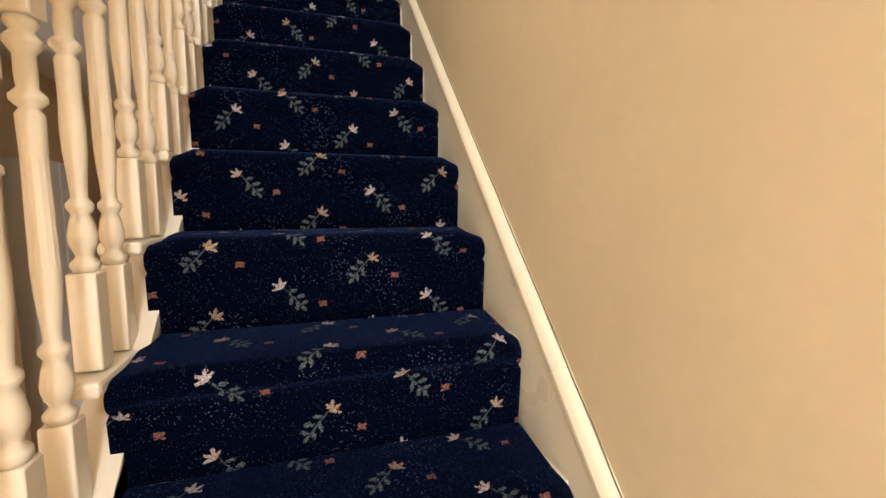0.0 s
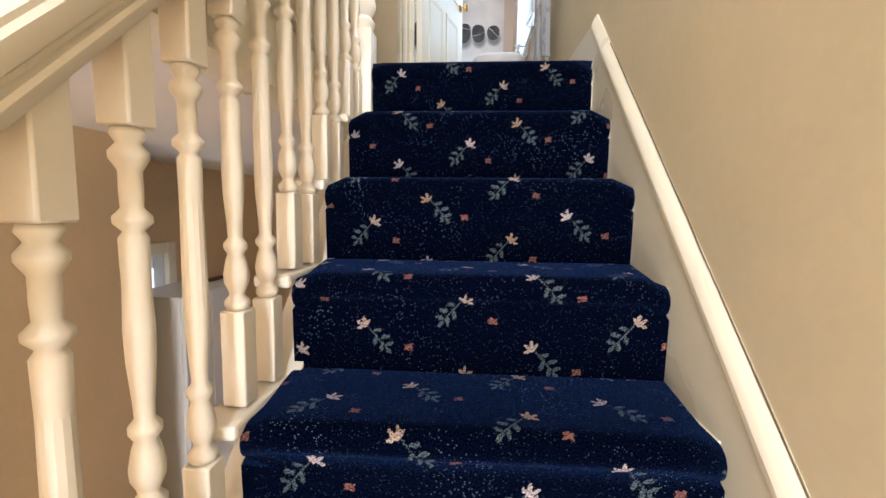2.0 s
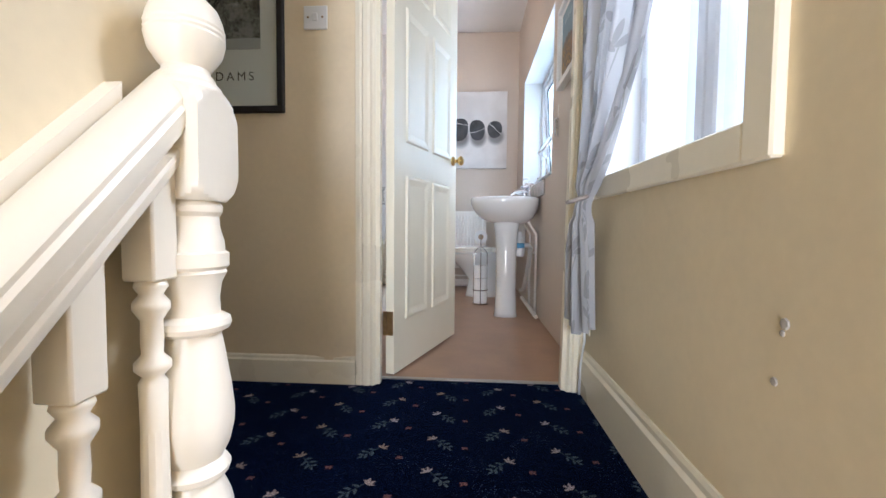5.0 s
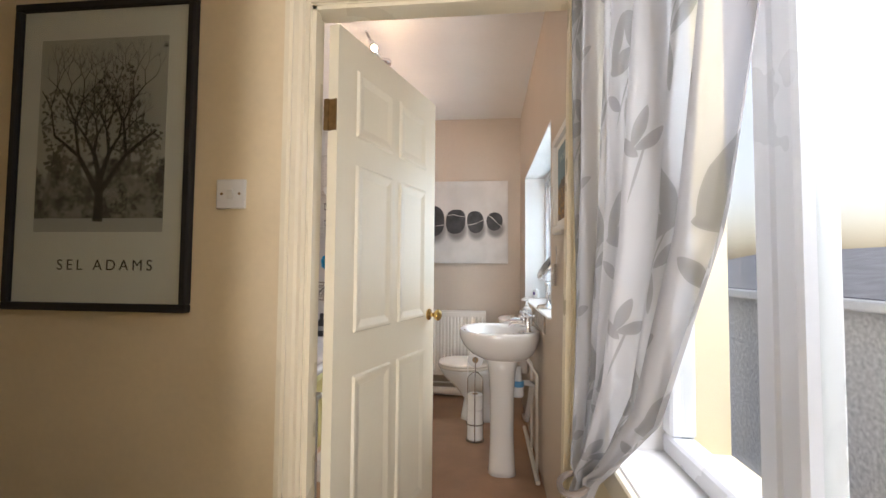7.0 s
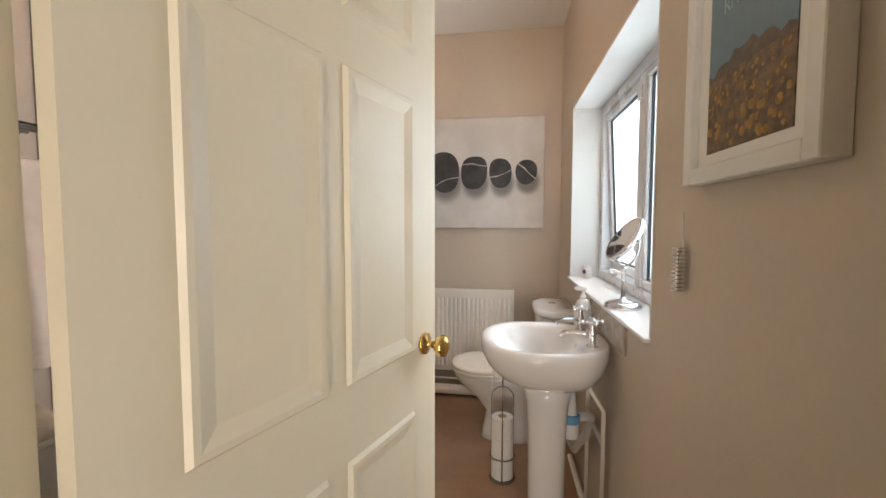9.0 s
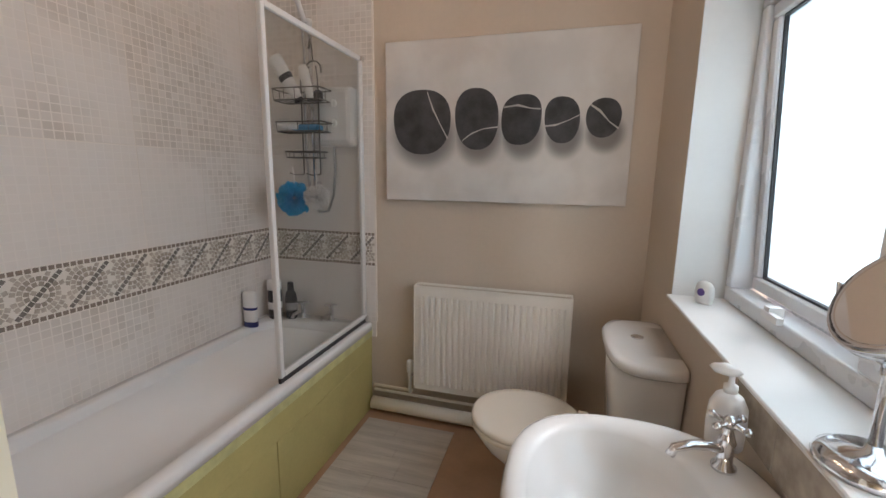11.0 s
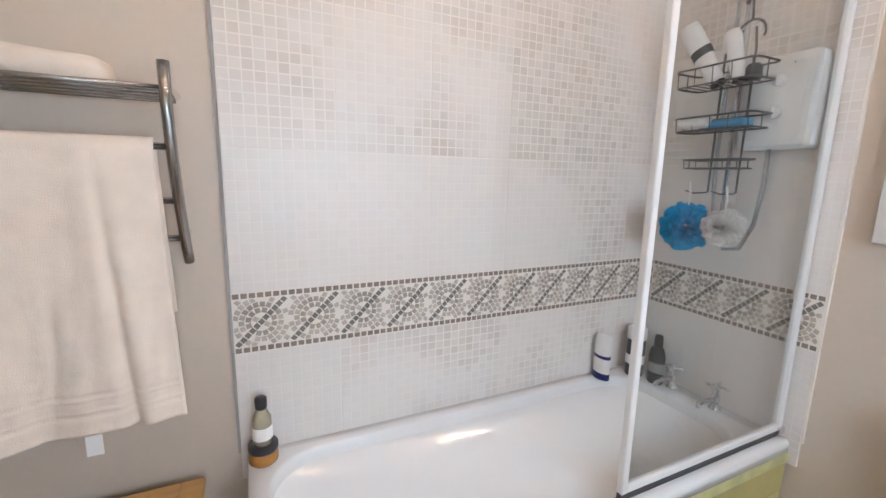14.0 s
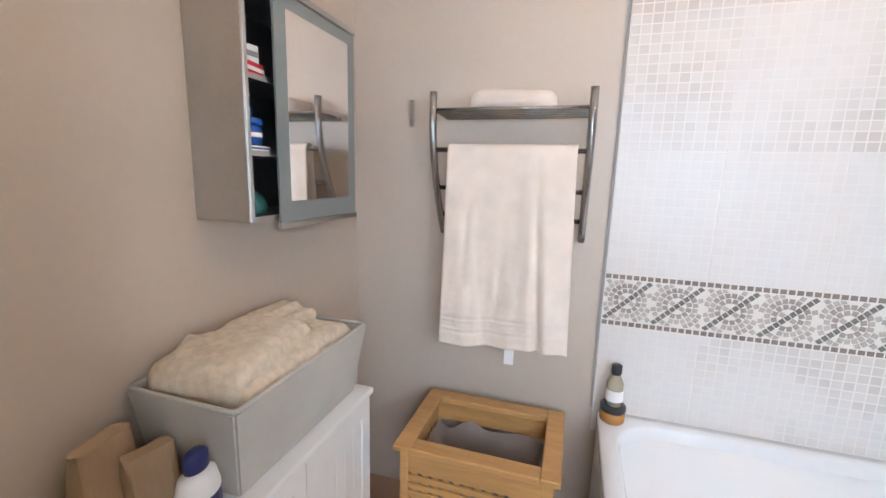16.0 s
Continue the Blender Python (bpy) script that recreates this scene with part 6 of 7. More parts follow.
for z in (SZ0 - 0.004, SZ1 - 0.015):
    part("pivot", boxes((SX - 0.014, SX + 0.018, SY1 - 0.034, SY1 + 0.004, z - 0.008, z + 0.018, 0.004)), M_CHROME, ss, "chrome pivot")

# shower unit, riser, hose
su = empty("electric_shower", "white electric shower unit on the tiled wall", "shower unit")
bm = loft([[(x, 2.805 - d, z) for x, z in [(cx + r_ * math.cos(a), cz + r_ * math.sin(a)) for cx, cz, a0 in ((-0.655 - ins, 1.80 - ins, 0), (-0.835 + ins, 1.80 - ins, 90), (-0.835 + ins, 1.54 + ins, 180), (-0.655 - ins, 1.54 + ins, 270)) for a in [radians(a0 + 90 * i / 4) for i in range(5)]]] for d, ins, r_ in ((0.0, 0.0, 0.02), (0.06, 0.0, 0.02), (0.075, 0.008, 0.016), (0.082, 0.022, 0.012))])
part("case", bm, M_WHITE, su)
for z in (1.735, 1.635):
    part("dial", lathe([(0.020, 0), (0.019, 0.014), (0.012, 0.017), (0.002, 0.018)], 18, (-0.735, 2.724, z), Matrix.Rotation(radians(90), 4, "X")), M_WHITE, su, smooth=True)
    part("dial_grip", box(-0.739, -0.731, 2.70, 2.71, z - 0.018, z + 0.018, 0.002), M_WHITE, su)
part("pilot_light", lathe([(0.003, 0), (0.002, 0.002)], 8, (-0.70, 2.723, 1.785), Matrix.Rotation(radians(90), 4, "X")), M_DARK, su)
su.location = (-0.02, 0, 0)
sr = empty("shower_riser", "chrome shower riser rail with its flexible hose", "shower rail")
part("rail", tube([(-0.90, 2.755, 1.30), (-0.90, 2.755, 2.12)], 0.010, 12), M_CHROME, sr, smooth=True)
for z in (1.32, 2.10):
    part("bracket", tube([(-0.90, 2.755, z), (-0.90, 2.805, z)], 0.012, 10), M_CHROME, sr)
part("hose", tube([(-0.775, 2.755, 1.54), (-0.775, 2.755, 1.40), (-0.785, 2.75, 1.26), (-0.82, 2.745, 1.17), (-0.87, 2.74, 1.16), (-0.92, 2.74, 1.24), (-0.935, 2.735, 1.45), (-0.93, 2.73, 1.75), (-0.915, 2.72, 2.0), (-0.91, 2.70, 2.12)], 0.0075, 10), M_SHEEN, sr, smooth=True)
part("head_clamp", lathe([(0.018, -0.02), (0.02, 0), (0.018, 0.02)], 12, (-0.90, 2.745, 2.14)), M_WHITE, sr, smooth=True)
part("shower_head", lathe([(0.012, 0), (0.014, 0.09), (0.03, 0.12), (0.04, 0.135), (0.038, 0.15), (0.01, 0.152)], 20, (-0.905, 2.72, 2.14), Matrix.Rotation(radians(35), 4, "X")), M_WHITE, sr, smooth=True)

# wire caddy
cad = empty("shower_caddy", "wire shower caddy of three baskets hanging on the riser", "shower caddy")


def rect_loop(x0, x1, y0, y1, z, r=0.02):
    return [(a, b, z) for a, b, _ in rrect(x0, x1, y0, y1, z, r, 5)]


for z, x0, x1, h, d in ((1.735, -1.015, -0.745, 0.055, 0.135), (1.585, -1.015, -0.745, 0.045, 0.12), (1.455, -0.985, -0.775, 0.03, 0.095)):
    y1 = 2.70
    part("basket_rim", tube(rect_loop(x0, x1, y1 - d, y1, z + h), 0.0035, 8, True), M_CADDYWIRE, cad)
    part("basket_rim", tube(rect_loop(x0 + 0.005, x1 - 0.005, y1 - d + 0.005, y1 - 0.004, z), 0.003, 8, True), M_CADDYWIRE, cad)
    bm = bmesh.new()
    for i in range(9):
        x = x0 + 0.012 + (x1 - x0 - 0.024) * i / 8
        add_tube(bm, [(x, y1 - d + 0.002, z + (h if i % 2 == 0 else 0)), (x, y1 - d + 0.006, z), (x, y1 - 0.005, z)], 0.002, 6)
    for e in (x0 + 0.002, x1 - 0.002):
        add_tube(bm, [(e, y1 - d * 0.5, z), (e, y1 - d * 0.5, z + h)], 0.002, 6)
    part("basket_wires", bm, M_CADDYWIRE, cad)
for x in (-0.93, -0.83):
    part("upright", tube([(x, 2.70, 1.37), (x, 2.702, 1.85), (x + (0.05 if x < -0.9 else -0.01), 2.705, 1.92)], 0.004, 8), M_CADDYWIRE, cad)
    part("hook", tube([(x, 2.70, 1.38), (x, 2.69, 1.368), (x - 0.03, 2.66, 1.365), (x - 0.055, 2.65, 1.375)], 0.003, 8), M_CADDYWIRE, cad)
part("hanger", tube(arc((-0.855, 2.705, 1.90), 0.045, -20, 200, 14), 0.004, 8), M_CADDYWIRE, cad)
part("hanger", tube([(-0.855, 2.705, 1.945), (-0.87, 2.72, 2.02), (-0.89, 2.74, 2.06), (-0.91, 2.75, 2.02)], 0.004, 8), M_CADDYWIRE, cad)


def bottle(name, at, prof, mats, label, cat="bottle", group="", tilt=None, squash=1.0, cap=None, band=None, size=1.0):
    """Turned bottle with an optional cap and label band; prof is the body."""
    e = empty(name, label, cat, group)
    o = part("body", lathe(prof, 22), mats[0], e, smooth=True)
    if cap:
        part("cap", lathe(cap, 18), mats[1], e, smooth=True)
    if band:
        part("label_band", lathe(band, 22), mats[2], e)
    e.matrix_basis = (tilt if tilt is not None else Matrix.Translation(at)) @ Matrix.Diagonal((size, squash * size, size, 1))
    return e


bottle("shampoo_tube", None, [(0.02, 0), (0.024, 0.02), (0.030, 0.1), (0.031, 0.17), (0.028, 0.20), (0.004, 0.205)], (M_WHITE, M_DARK, M_DARK), "white shampoo tube leaning upside down in the caddy", "shampoo", tilt=Matrix.Translation((-0.90, 2.63, 1.745)) @ Matrix.Rotation(radians(-28), 4, "Y") @ Matrix.Rotation(radians(8), 4, "X"), squash=0.7, cap=[(0.022, -0.012), (0.022, 0.002)], size=1.15, band=[(0.0310, 0.09), (0.0318, 0.10), (0.0322, 0.115)])
bottle("conditioner_tube", None, [(0.018, 0), (0.022, 0.02), (0.026, 0.1), (0.026, 0.15), (0.02, 0.17), (0.004, 0.174)], (M_WHITE, M_DARK, M_BLUE), "white tube standing in the caddy", "shampoo", tilt=Matrix.Translation((-0.835, 2.64, 1.742)) @ Matrix.Rotation(radians(-14), 4, "Y"), squash=0.7, cap=[(0.02, -0.004), (0.02, 0.004)])
bottle("razor_pot", (-0.80, 2.655, 1.738), [(0.022, 0), (0.024, 0.01), (0.024, 0.04), (0.016, 0.05)], (M_DARK, M_WHITE, M_BLUE), "dark small tub in the caddy", "tub")
sp = box(-0.075, 0.075, -0.035, 0.035, 0.0, 0.03, 0.01, 3)
so = tagged(part("sponge", sp, M_SKYBLUE, smooth=True), "pale blue sponge lying in the wire basket", "sponge")
so.location = (-0.86, 2.64, 1.589)
bottle("shower_gel", None, [(0.016, 0), (0.02, 0.01), (0.022, 0.09), (0.016, 0.11), (0.01, 0.115)], (M_WHITE, M_WHITE, M_BLUE), "small white bottle lying in the wire basket", "shower gel", tilt=Matrix.Translation((-0.89, 2.60, 1.612)) @ Matrix.Rotation(radians(-86), 4, "Y"), cap=[(0.011, 0.115), (0.011, 0.13)])


def puff(name, c, r, mat, label, seed):
    """Ruffled ball of folded netting hung by a cord."""
    e = empty(name, label, "bath puff", "bath puffs")
    rr_ = random.Random(seed)
    bm = bmesh.new()
    for i in range(300):
        d = Vector((rr_.gauss(0, 1), rr_.gauss(0, 1), rr_.gauss(0, 1))).normalized()
        s = d.orthogonal().normalized()
        s = Matrix.Rotation(rr_.uniform(0, 6.28), 3, d) @ s
        t = d.cross(s)
        base, rad_ = d * r * 0.35, r * rr_.uniform(0.82, 1.06)
        n, half = 7, r * 0.24
        prev = None
        for k in range(n):
            f = k / (n - 1) - 0.5
            wob = math.sin(f * 16 + i) * r * 0.11
            tip = d * rad_ + s * f * 2 * half + t * wob - d * (f * f) * r * 0.5
            row = (bm.verts.new(base + s * f * half * 0.6), bm.verts.new(tip))
            if prev:
                bm.faces.new((prev[0], row[0], row[1], prev[1]))
            prev = row
    part("netting", bm, mat, e)
    part("cord", tube([(0, 0, r * 0.5), (0.004, 0, r + 0.03), (-0.003, 0.0, r + 0.075)], 0.0035, 6), M_WHITEPUFF, e)
    e.location = c


puff("bath_puff", (-0.955, 2.635, 1.240), 0.092, M_BLUEPUFF, "bright blue mesh bath puff hanging from the caddy", 3)
puff("bath_puff", (-0.832, 2.655, 1.250), 0.070, M_WHITEPUFF, "white mesh bath puff hanging from the caddy", 5)

# bottles on the bath rim
bottle("lotion_bottle", (-1.20, 2.535, EZ), [(0.026, 0), (0.030, 0.006), (0.032, 0.02), (0.032, 0.13), (0.029, 0.152), (0.006, 0.156)], (M_WHITE, M_NAVY, M_NAVY), "white lotion bottle with a navy cap on the bath rim", "bottle", "bottles on the bath rim", size=1.3, squash=0.6, cap=[(0.0325, 0.0), (0.0335, 0.004), (0.0335, 0.022), (0.031, 0.024)], band=[(0.0325, 0.075), (0.0327, 0.08), (0.0325, 0.086)])
bottle("shampoo_bottle", (-1.165, 2.70, EZ), [(0.028, 0), (0.032, 0.006), (0.033, 0.05), (0.033, 0.11), (0.031, 0.15), (0.02, 0.17)], (M_DARK, M_WHITE, M_WHITE), "dark shampoo bottle with white top and label on the bath rim", "bottle", "bottles on the bath rim", size=1.2, cap=[(0.034, 0.145), (0.034, 0.185), (0.030, 0.19)], band=[(0.0337, 0.05), (0.0338, 0.085)])
bottle("shower_gel_bottle", (-1.07, 2.72, EZ), [(0.028, 0), (0.033, 0.008), (0.034, 0.11), (0.026, 0.145), (0.012, 0.155)], (M_DARK, M_DARK, M_CONCRETE), "black shower gel bottle on the bath rim", "bottle", "bottles on the bath rim", size=1.1, squash=0.75, cap=[(0.016, 0.155), (0.018, 0.16), (0.017, 0.195), (0.012, 0.2)], band=[(0.0345, 0.05), (0.0346, 0.09)])
bottle("wax_jar", (-1.195, 1.142, EZ), [(0.036, 0), (0.042, 0.006), (0.043, 0.02), (0.042, 0.042)], (M_AMBER, M_DARK, M_DARK), "amber jar with a black lid on the bath corner", "jar", cap=[(0.043, 0.042), (0.044, 0.045), (0.043, 0.06), (0.02, 0.061)])
M_CLEARB = glass("clear_bottle_plastic", 0.15, (0.75, 0.68, 0.5), 0.6)
bottle("bath_oil_bottle", (-1.195, 1.142, EZ + 0.061), [(0.024, 0), (0.028, 0.004), (0.029, 0.05), (0.027, 0.085), (0.016, 0.108), (0.013, 0.115)], (M_CLEARB, M_DARK, M_PAPER), "clear bottle with black cap standing on the amber jar", "bottle", cap=[(0.016, 0.115), (0.0175, 0.12), (0.0175, 0.148), (0.014, 0.151)], band=[(0.0294, 0.02), (0.0295, 0.04), (0.029, 0.06)])

# ==== towel rail ====
tr = empty("towel_rail", "curved chrome heated towel rail with a slatted shelf", "towel rail")


def side_curve(y):
    pts = [(-1.075, y, 1.648), (-1.075, y, 1.55)]
    for i in range(1, 11):
        t = i / 10
        pts.append((-1.075 - 0.155 * t ** 1.7, y, 1.55 - 0.385 * t))
    return pts


TY0, TY1 = 0.482, 0.986
for y in (TY0, TY1):
    part("side_tube", tube(side_curve(y), 0.0125, 14), M_WIRE, tr, smooth=True)
    for z, x in ((1.60, -1.075), (1.24, -1.19)):
        part("wall_bracket", tube([(BX0, y, z), (x, y, z)], 0.009, 10), M_CHROME, tr)
for i in range(5):
    x = -1.085 - i * 0.036
    part("shelf_bar", tube([(x, TY0, 1.592 - 0.002 * i), (x, TY1, 1.592 - 0.002 * i)], 0.0065, 10), M_WIRE, tr, smooth=True)
for z, x in ((1.463, -1.094), (1.335, -1.143), (1.235, -1.19)):
    part("bar", tube([(x, TY0, z), (x, TY1, z)], 0.0085, 10), M_WIRE, tr, smooth=True)


def hung_towel():
    """Bath towel folded over the upper bar, front fall longer than the back."""
    bm = bmesh.new()
    ny, path = 56, []
    nf = 110
    for i in range(nf + 1):
        path.append((-1.075, 0.792 + (1.455 - 0.792) * i / nf))
    path += [(-1.082, 1.474), (-1.094, 1.479), (-1.106, 1.474)]
    for i in range(16):
        path.append((-1.115 - 0.001 * i, 1.455 - 0.40 * i / 15))
    grid = []
    for i, (x, z) in enumerate(path):
        row = []
        front = i <= nf
        low = max(0.0, (1.43 - z) / 0.6)
        for j in range(ny + 1):
            f = j / ny
            fan = 0.018 * low
            y = 0.537 - fan * 0.6 + (0.415 + fan * 1.5) * f
            crease = -0.030 * math.exp(-((f - 0.72 - 0.05 * low) / 0.035) ** 2) - 0.016 * math.exp(-((f - 0.20 + 0.06 * low) / 0.03) ** 2) * max(0, 1 - abs(z - 1.2) / 0.2) - 0.014 * math.exp(-((f - 0.46 - 0.16 * (z - 1.0)) / 0.03) ** 2) * max(0, 1 - abs(z - 1.02) / 0.16)
            fold = (math.sin(f * 9 + 1.0) * 0.014 + math.sin(f * 21 + z * 4) * 0.005 + crease + 0.008 * noise.noise((f * 5, z * 3, 3.0)) + 0.003 * noise.noise((f * 16, z * 9, 8.0)) + 0.002 * noise.noise((f * 50, z * 60, 1.0))) * min(1.0, low + 0.12)
            sag = (0.010 * math.sin(f * 5 + 0.4) + 0.014 * (f - 0.3) ** 2) * max(0.0, 1 - (z - 0.792) / 0.2)
            band = 0.0
            if front:
                for zc in (0.842, 0.857, 0.872, 0.887):
                    band -= 0.0042 * math.exp(-((z - zc) / 0.0035) ** 2)
            row.append(bm.verts.new((x + fold * (1 if i < nf + 2 else 0.3) + band, y, z - sag)))
        grid.append(row)
    for a, b in zip(grid, grid[1:]):
        for j in range(ny):
            bm.faces.new((a[j], a[j + 1], b[j + 1], b[j]))
    return bm


tw = empty("bath_towel", "cream terry bath towel hanging over the rail", "towel")
cl = part("cloth", hung_towel(), M_TOWEL, tw, smooth=True)
md = cl.modifiers.new("thickness", "SOLIDIFY")
md.thickness, md.offset = 0.008, 0.0
part("tag", box(-1.078, -1.076, 0.762, 0.795, 0.735, 0.79, 0.0008), M_PAPER, tw, "small white label")
tagged(part("folded_towel", loft([[(x + 0.006 * math.sin(y * 40), y, z + 0.004 * math.sin(y * 23 + x * 30)) for x, y, z in oval(-1.155, 0.735, zz, rx, ry, 36, 4)] for zz, rx, ry in ((1.598, 0.065, 0.130), (1.602, 0.075, 0.138), (1.622, 0.078, 0.140), (1.640, 0.076, 0.138), (1.649, 0.068, 0.130), (1.653, 0.05, 0.105), (1.654, 0.02, 0.05))]), M_TOWEL, smooth=True), "folded cream towel lying on the rail shelf", "towel")

# ==== mirror cabinet ====
cab = empty("mirror_cabinet", "steel bathroom cabinet with one sliding mirror door open", "cabinet")
KX0, KX1, KY0, KY1, KZ0, KZ1 = -0.95, -0.487, BY0, 0.248, 1.258, 1.79
t = 0.012
part("side", box(KX1 - t, KX1, KY0, KY1, KZ0, KZ1, 0.002), M_STEEL, cab)
part("side", box(KX0, KX0 + t, KY0, KY1, KZ0, KZ1, 0.002), M_STEEL, cab)
part("base", box(KX0 + t, KX1 - t, KY0, KY1 - 0.001, KZ0, KZ0 + t), M_STEEL, cab)
part("top", box(KX0 + t, KX1 - t, KY0, KY1 - 0.001, KZ1 - t, KZ1), M_STEEL, cab)
part("back", box(KX0 + t, KX1 - t, KY0, KY0 + 0.006, KZ0 + t, KZ1 - t), M_STEEL, cab)
SH = (1.42, 1.59)
for z in SH:
    part("shelf", box(KX0 + t, KX1 - t, KY0 + 0.006, KY1 - 0.006, z - 0.008, z + 0.004), M_STEEL, cab)
part("front_stile", box(KX1 - 0.013, KX1 - 0.001, KY1 - 0.004, KY1 + 0.002, KZ0, KZ1, 0.001), M_STEEL, cab)
dy = 0.253
md_ = part("door", box(KX0 + 0.004, -0.578, dy, dy + 0.006, KZ0 - 0.008, KZ1 + 0.004), M_FROSTSTRIP, cab, "sliding mirror door with frosted border, toned dark for what it reflects")
part("mirror", box(KX0 + 0.045, -0.618, dy + 0.0065, dy + 0.0078, KZ0 + 0.045, KZ1 - 0.03), M_MIRRORGLASS, md_, "clear mirror glass")
part("rail", box(KX0 + 0.002, -0.576, dy - 0.004, dy + 0.012, KZ0 - 0.024, KZ0 - 0.008, 0.002), M_STEEL, md_)
part("rail", box(KX0 + 0.002, -0.576, dy - 0.004, dy + 0.012, KZ1 + 0.004, KZ1 + 0.022, 0.002), M_STEEL, md_)
part("door", box(KX0 + 0.02, -0.60, dy - 0.014, dy - 0.009, KZ0 + 0.004, KZ1 - 0.004), M_FROSTSTRIP, cab, "second door slid behind the first")


def small_box(name, x, y, z, sx, sy, sz, mat, label, turn=0, mark=None):
    e = empty(name, label, "box", "things in the cabinet")
    part("carton", box(-sx / 2, sx / 2, -sy / 2, sy / 2, 0, sz, 0.001), mat, e)
    if mark is not None:
        part("printed_band", box(-sx / 2 - 0.0006, sx / 2 + 0.0006, -sy / 2 - 0.0006, sy / 2 + 0.0006, sz * 0.35, sz * 0.65), mark, e)
    e.matrix_world = pose(x, y, z, 0, 0, turn)


small_box("medicine_box", -0.545, 0.20, SH[1] + 0.004, 0.075, 0.05, 0.03, M_RED, "red carton on the cabinet shelf", 8, M_PAPER)
small_box("medicine_box", -0.55, 0.20, SH[1] + 0.034, 0.05, 0.03, 0.04, M_PAPER, "white carton on the red one", -6, M_CONCRETE)
small_box("medicine_box", -0.507, 0.17, SH[1] + 0.004, 0.012, 0.06, 0.06, M_ORANGE, "orange carton at the cabinet side", 0)
bottle("dark_bottle", (-0.575, 0.15, SH[1] + 0.004), [(0.025, 0), (0.028, 0.01), (0.028, 0.09), (0.015, 0.11)], (M_DARK, M_DARK, M_DARK), "dark bottle at the back of the cabinet", "bottle")
bottle("cream_jar", (-0.548, 0.195, SH[0] + 0.016), [(0.028, 0), (0.032, 0.004), (0.034, 0.04), (0.03, 0.048)], (M_BLUE, M_BLUE, M_PAPER), "blue cream jar on the cabinet shelf", "jar", cap=[(0.035, 0.048), (0.035, 0.062), (0.03, 0.064)], band=[(0.0345, 0.02), (0.0348, 0.03)])
small_box("medicine_box", -0.548, 0.20, SH[0] + 0.004, 0.08, 0.055, 0.012, M_PAPER, "flat white carton under the jar", 4, M_BLUE)
bottle("blue_bottle", (-0.575, 0.155, SH[0] + 0.004), [(0.024, 0), (0.026, 0.01), (0.026, 0.1), (0.014, 0.12)], (M_BLUE, M_BLUE, M_BLUE), "blue plastic bottle in the cabinet", "bottle")
small_box("medicine_box", -0.506, 0.175, SH[0] + 0.004, 0.012, 0.05, 0.05, M_ORANGE, "orange carton at the cabinet side", 0)
tagged(part("wash_bag", loft([[(x, y, z) for x, y, z in oval(-0.55, 0.18, zz, rx, ry, 18, 2.4)] for zz, rx, ry in ((KZ0 + t, 0.045, 0.04), (KZ0 + t + 0.02, 0.05, 0.045), (KZ0 + t + 0.045, 0.04, 0.035), (KZ0 + t + 0.06, 0.015, 0.02))]), M_TEAL, smooth=True), "dark green wash bag on the cabinet floor", "bag")
small_box("tall_carton", -0.70, 0.15, KZ1 + 0.001, 0.06, 0.05, 0.08, M_PAPER, "white carton standing on the cabinet", 5, M_NAVY)
small_box("tall_carton", -0.62, 0.16, KZ1 + 0.001, 0.05, 0.05, 0.05, M_NAVY, "navy carton standing on the cabinet", -8, M_PAPER)

# ==== laundry hamper ====
ham = empty("laundry_hamper", "oak laundry hamper with an open framed top", "laundry hamper")
HX0, HX1, HY0, HY1, HZ = -1.205, -0.815, 0.458, 0.982, 0.522
tw_ = 0.06
part("top_frame", box(HX0, HX1, HY0, HY0 + tw_, HZ - 0.022, HZ, 0.004), M_OAK, ham)
part("top_frame", box(HX0, HX1, HY1 - tw_, HY1, HZ - 0.022, HZ, 0.004), M_OAK, ham)
part("top_frame", box(HX0, HX0 + tw_, HY0 + tw_, HY1 - tw_, HZ - 0.022, HZ - 0.0005, 0.004), M_OAK, ham)
part("top_frame", box(HX1 - tw_, HX1, HY0 + tw_, HY1 - tw_, HZ - 0.022, HZ - 0.0005, 0.004), M_OAK, ham)
ix0, ix1, iy0, iy1 = HX0 + 0.02, HX1 - 0.018, HY0 + 0.018, HY1 - 0.018
for x in (ix0, ix1 - 0.03):
    for y in (iy0, iy1 - 0.03):
        part("leg", box(x, x + 0.03, y, y + 0.03, 0.0, HZ - 0.022, 0.003), M_OAK, ham)
for z0, z1 in ((HZ - 0.10, HZ - 0.022), (0.05, 0.11)):
    part("rail", box(ix1 - 0.024, ix1 - 0.004, iy0 + 0.03, iy1 - 0.03, z0, z1, 0.002), M_OAK, ham)
    part("rail", box(ix0 + 0.004, ix0 + 0.024, iy0 + 0.03, iy1 - 0.03, z0, z1, 0.002), M_OAK, ham)
    part("rail", box(ix0 + 0.03, ix1 - 0.03, iy0 + 0.004, iy0 + 0.024, z0, z1, 0.002), M_OAK, ham)
    part("rail", box(ix0 + 0.03, ix1 - 0.03, iy1 - 0.024, iy1 - 0.004, z0, z1, 0.002), M_OAK, ham)
nsl = 12
for i in range(nsl):
    y = iy0 + 0.05 + (iy1 - iy0 - 0.1) * i / (nsl - 1)
    part("slat", box(ix1 - 0.018, ix1 - 0.010, y - 0.009, y + 0.009, 0.11, HZ - 0.10), M_OAK, ham)
for i in range(10):
    z = 0.14 + 0.029 * i
    part("cross_slat", box(ix1 - 0.010, ix1 - 0.004, iy0 + 0.03, iy1 - 0.03, z - 0.009, z + 0.009), M_OAK, ham)
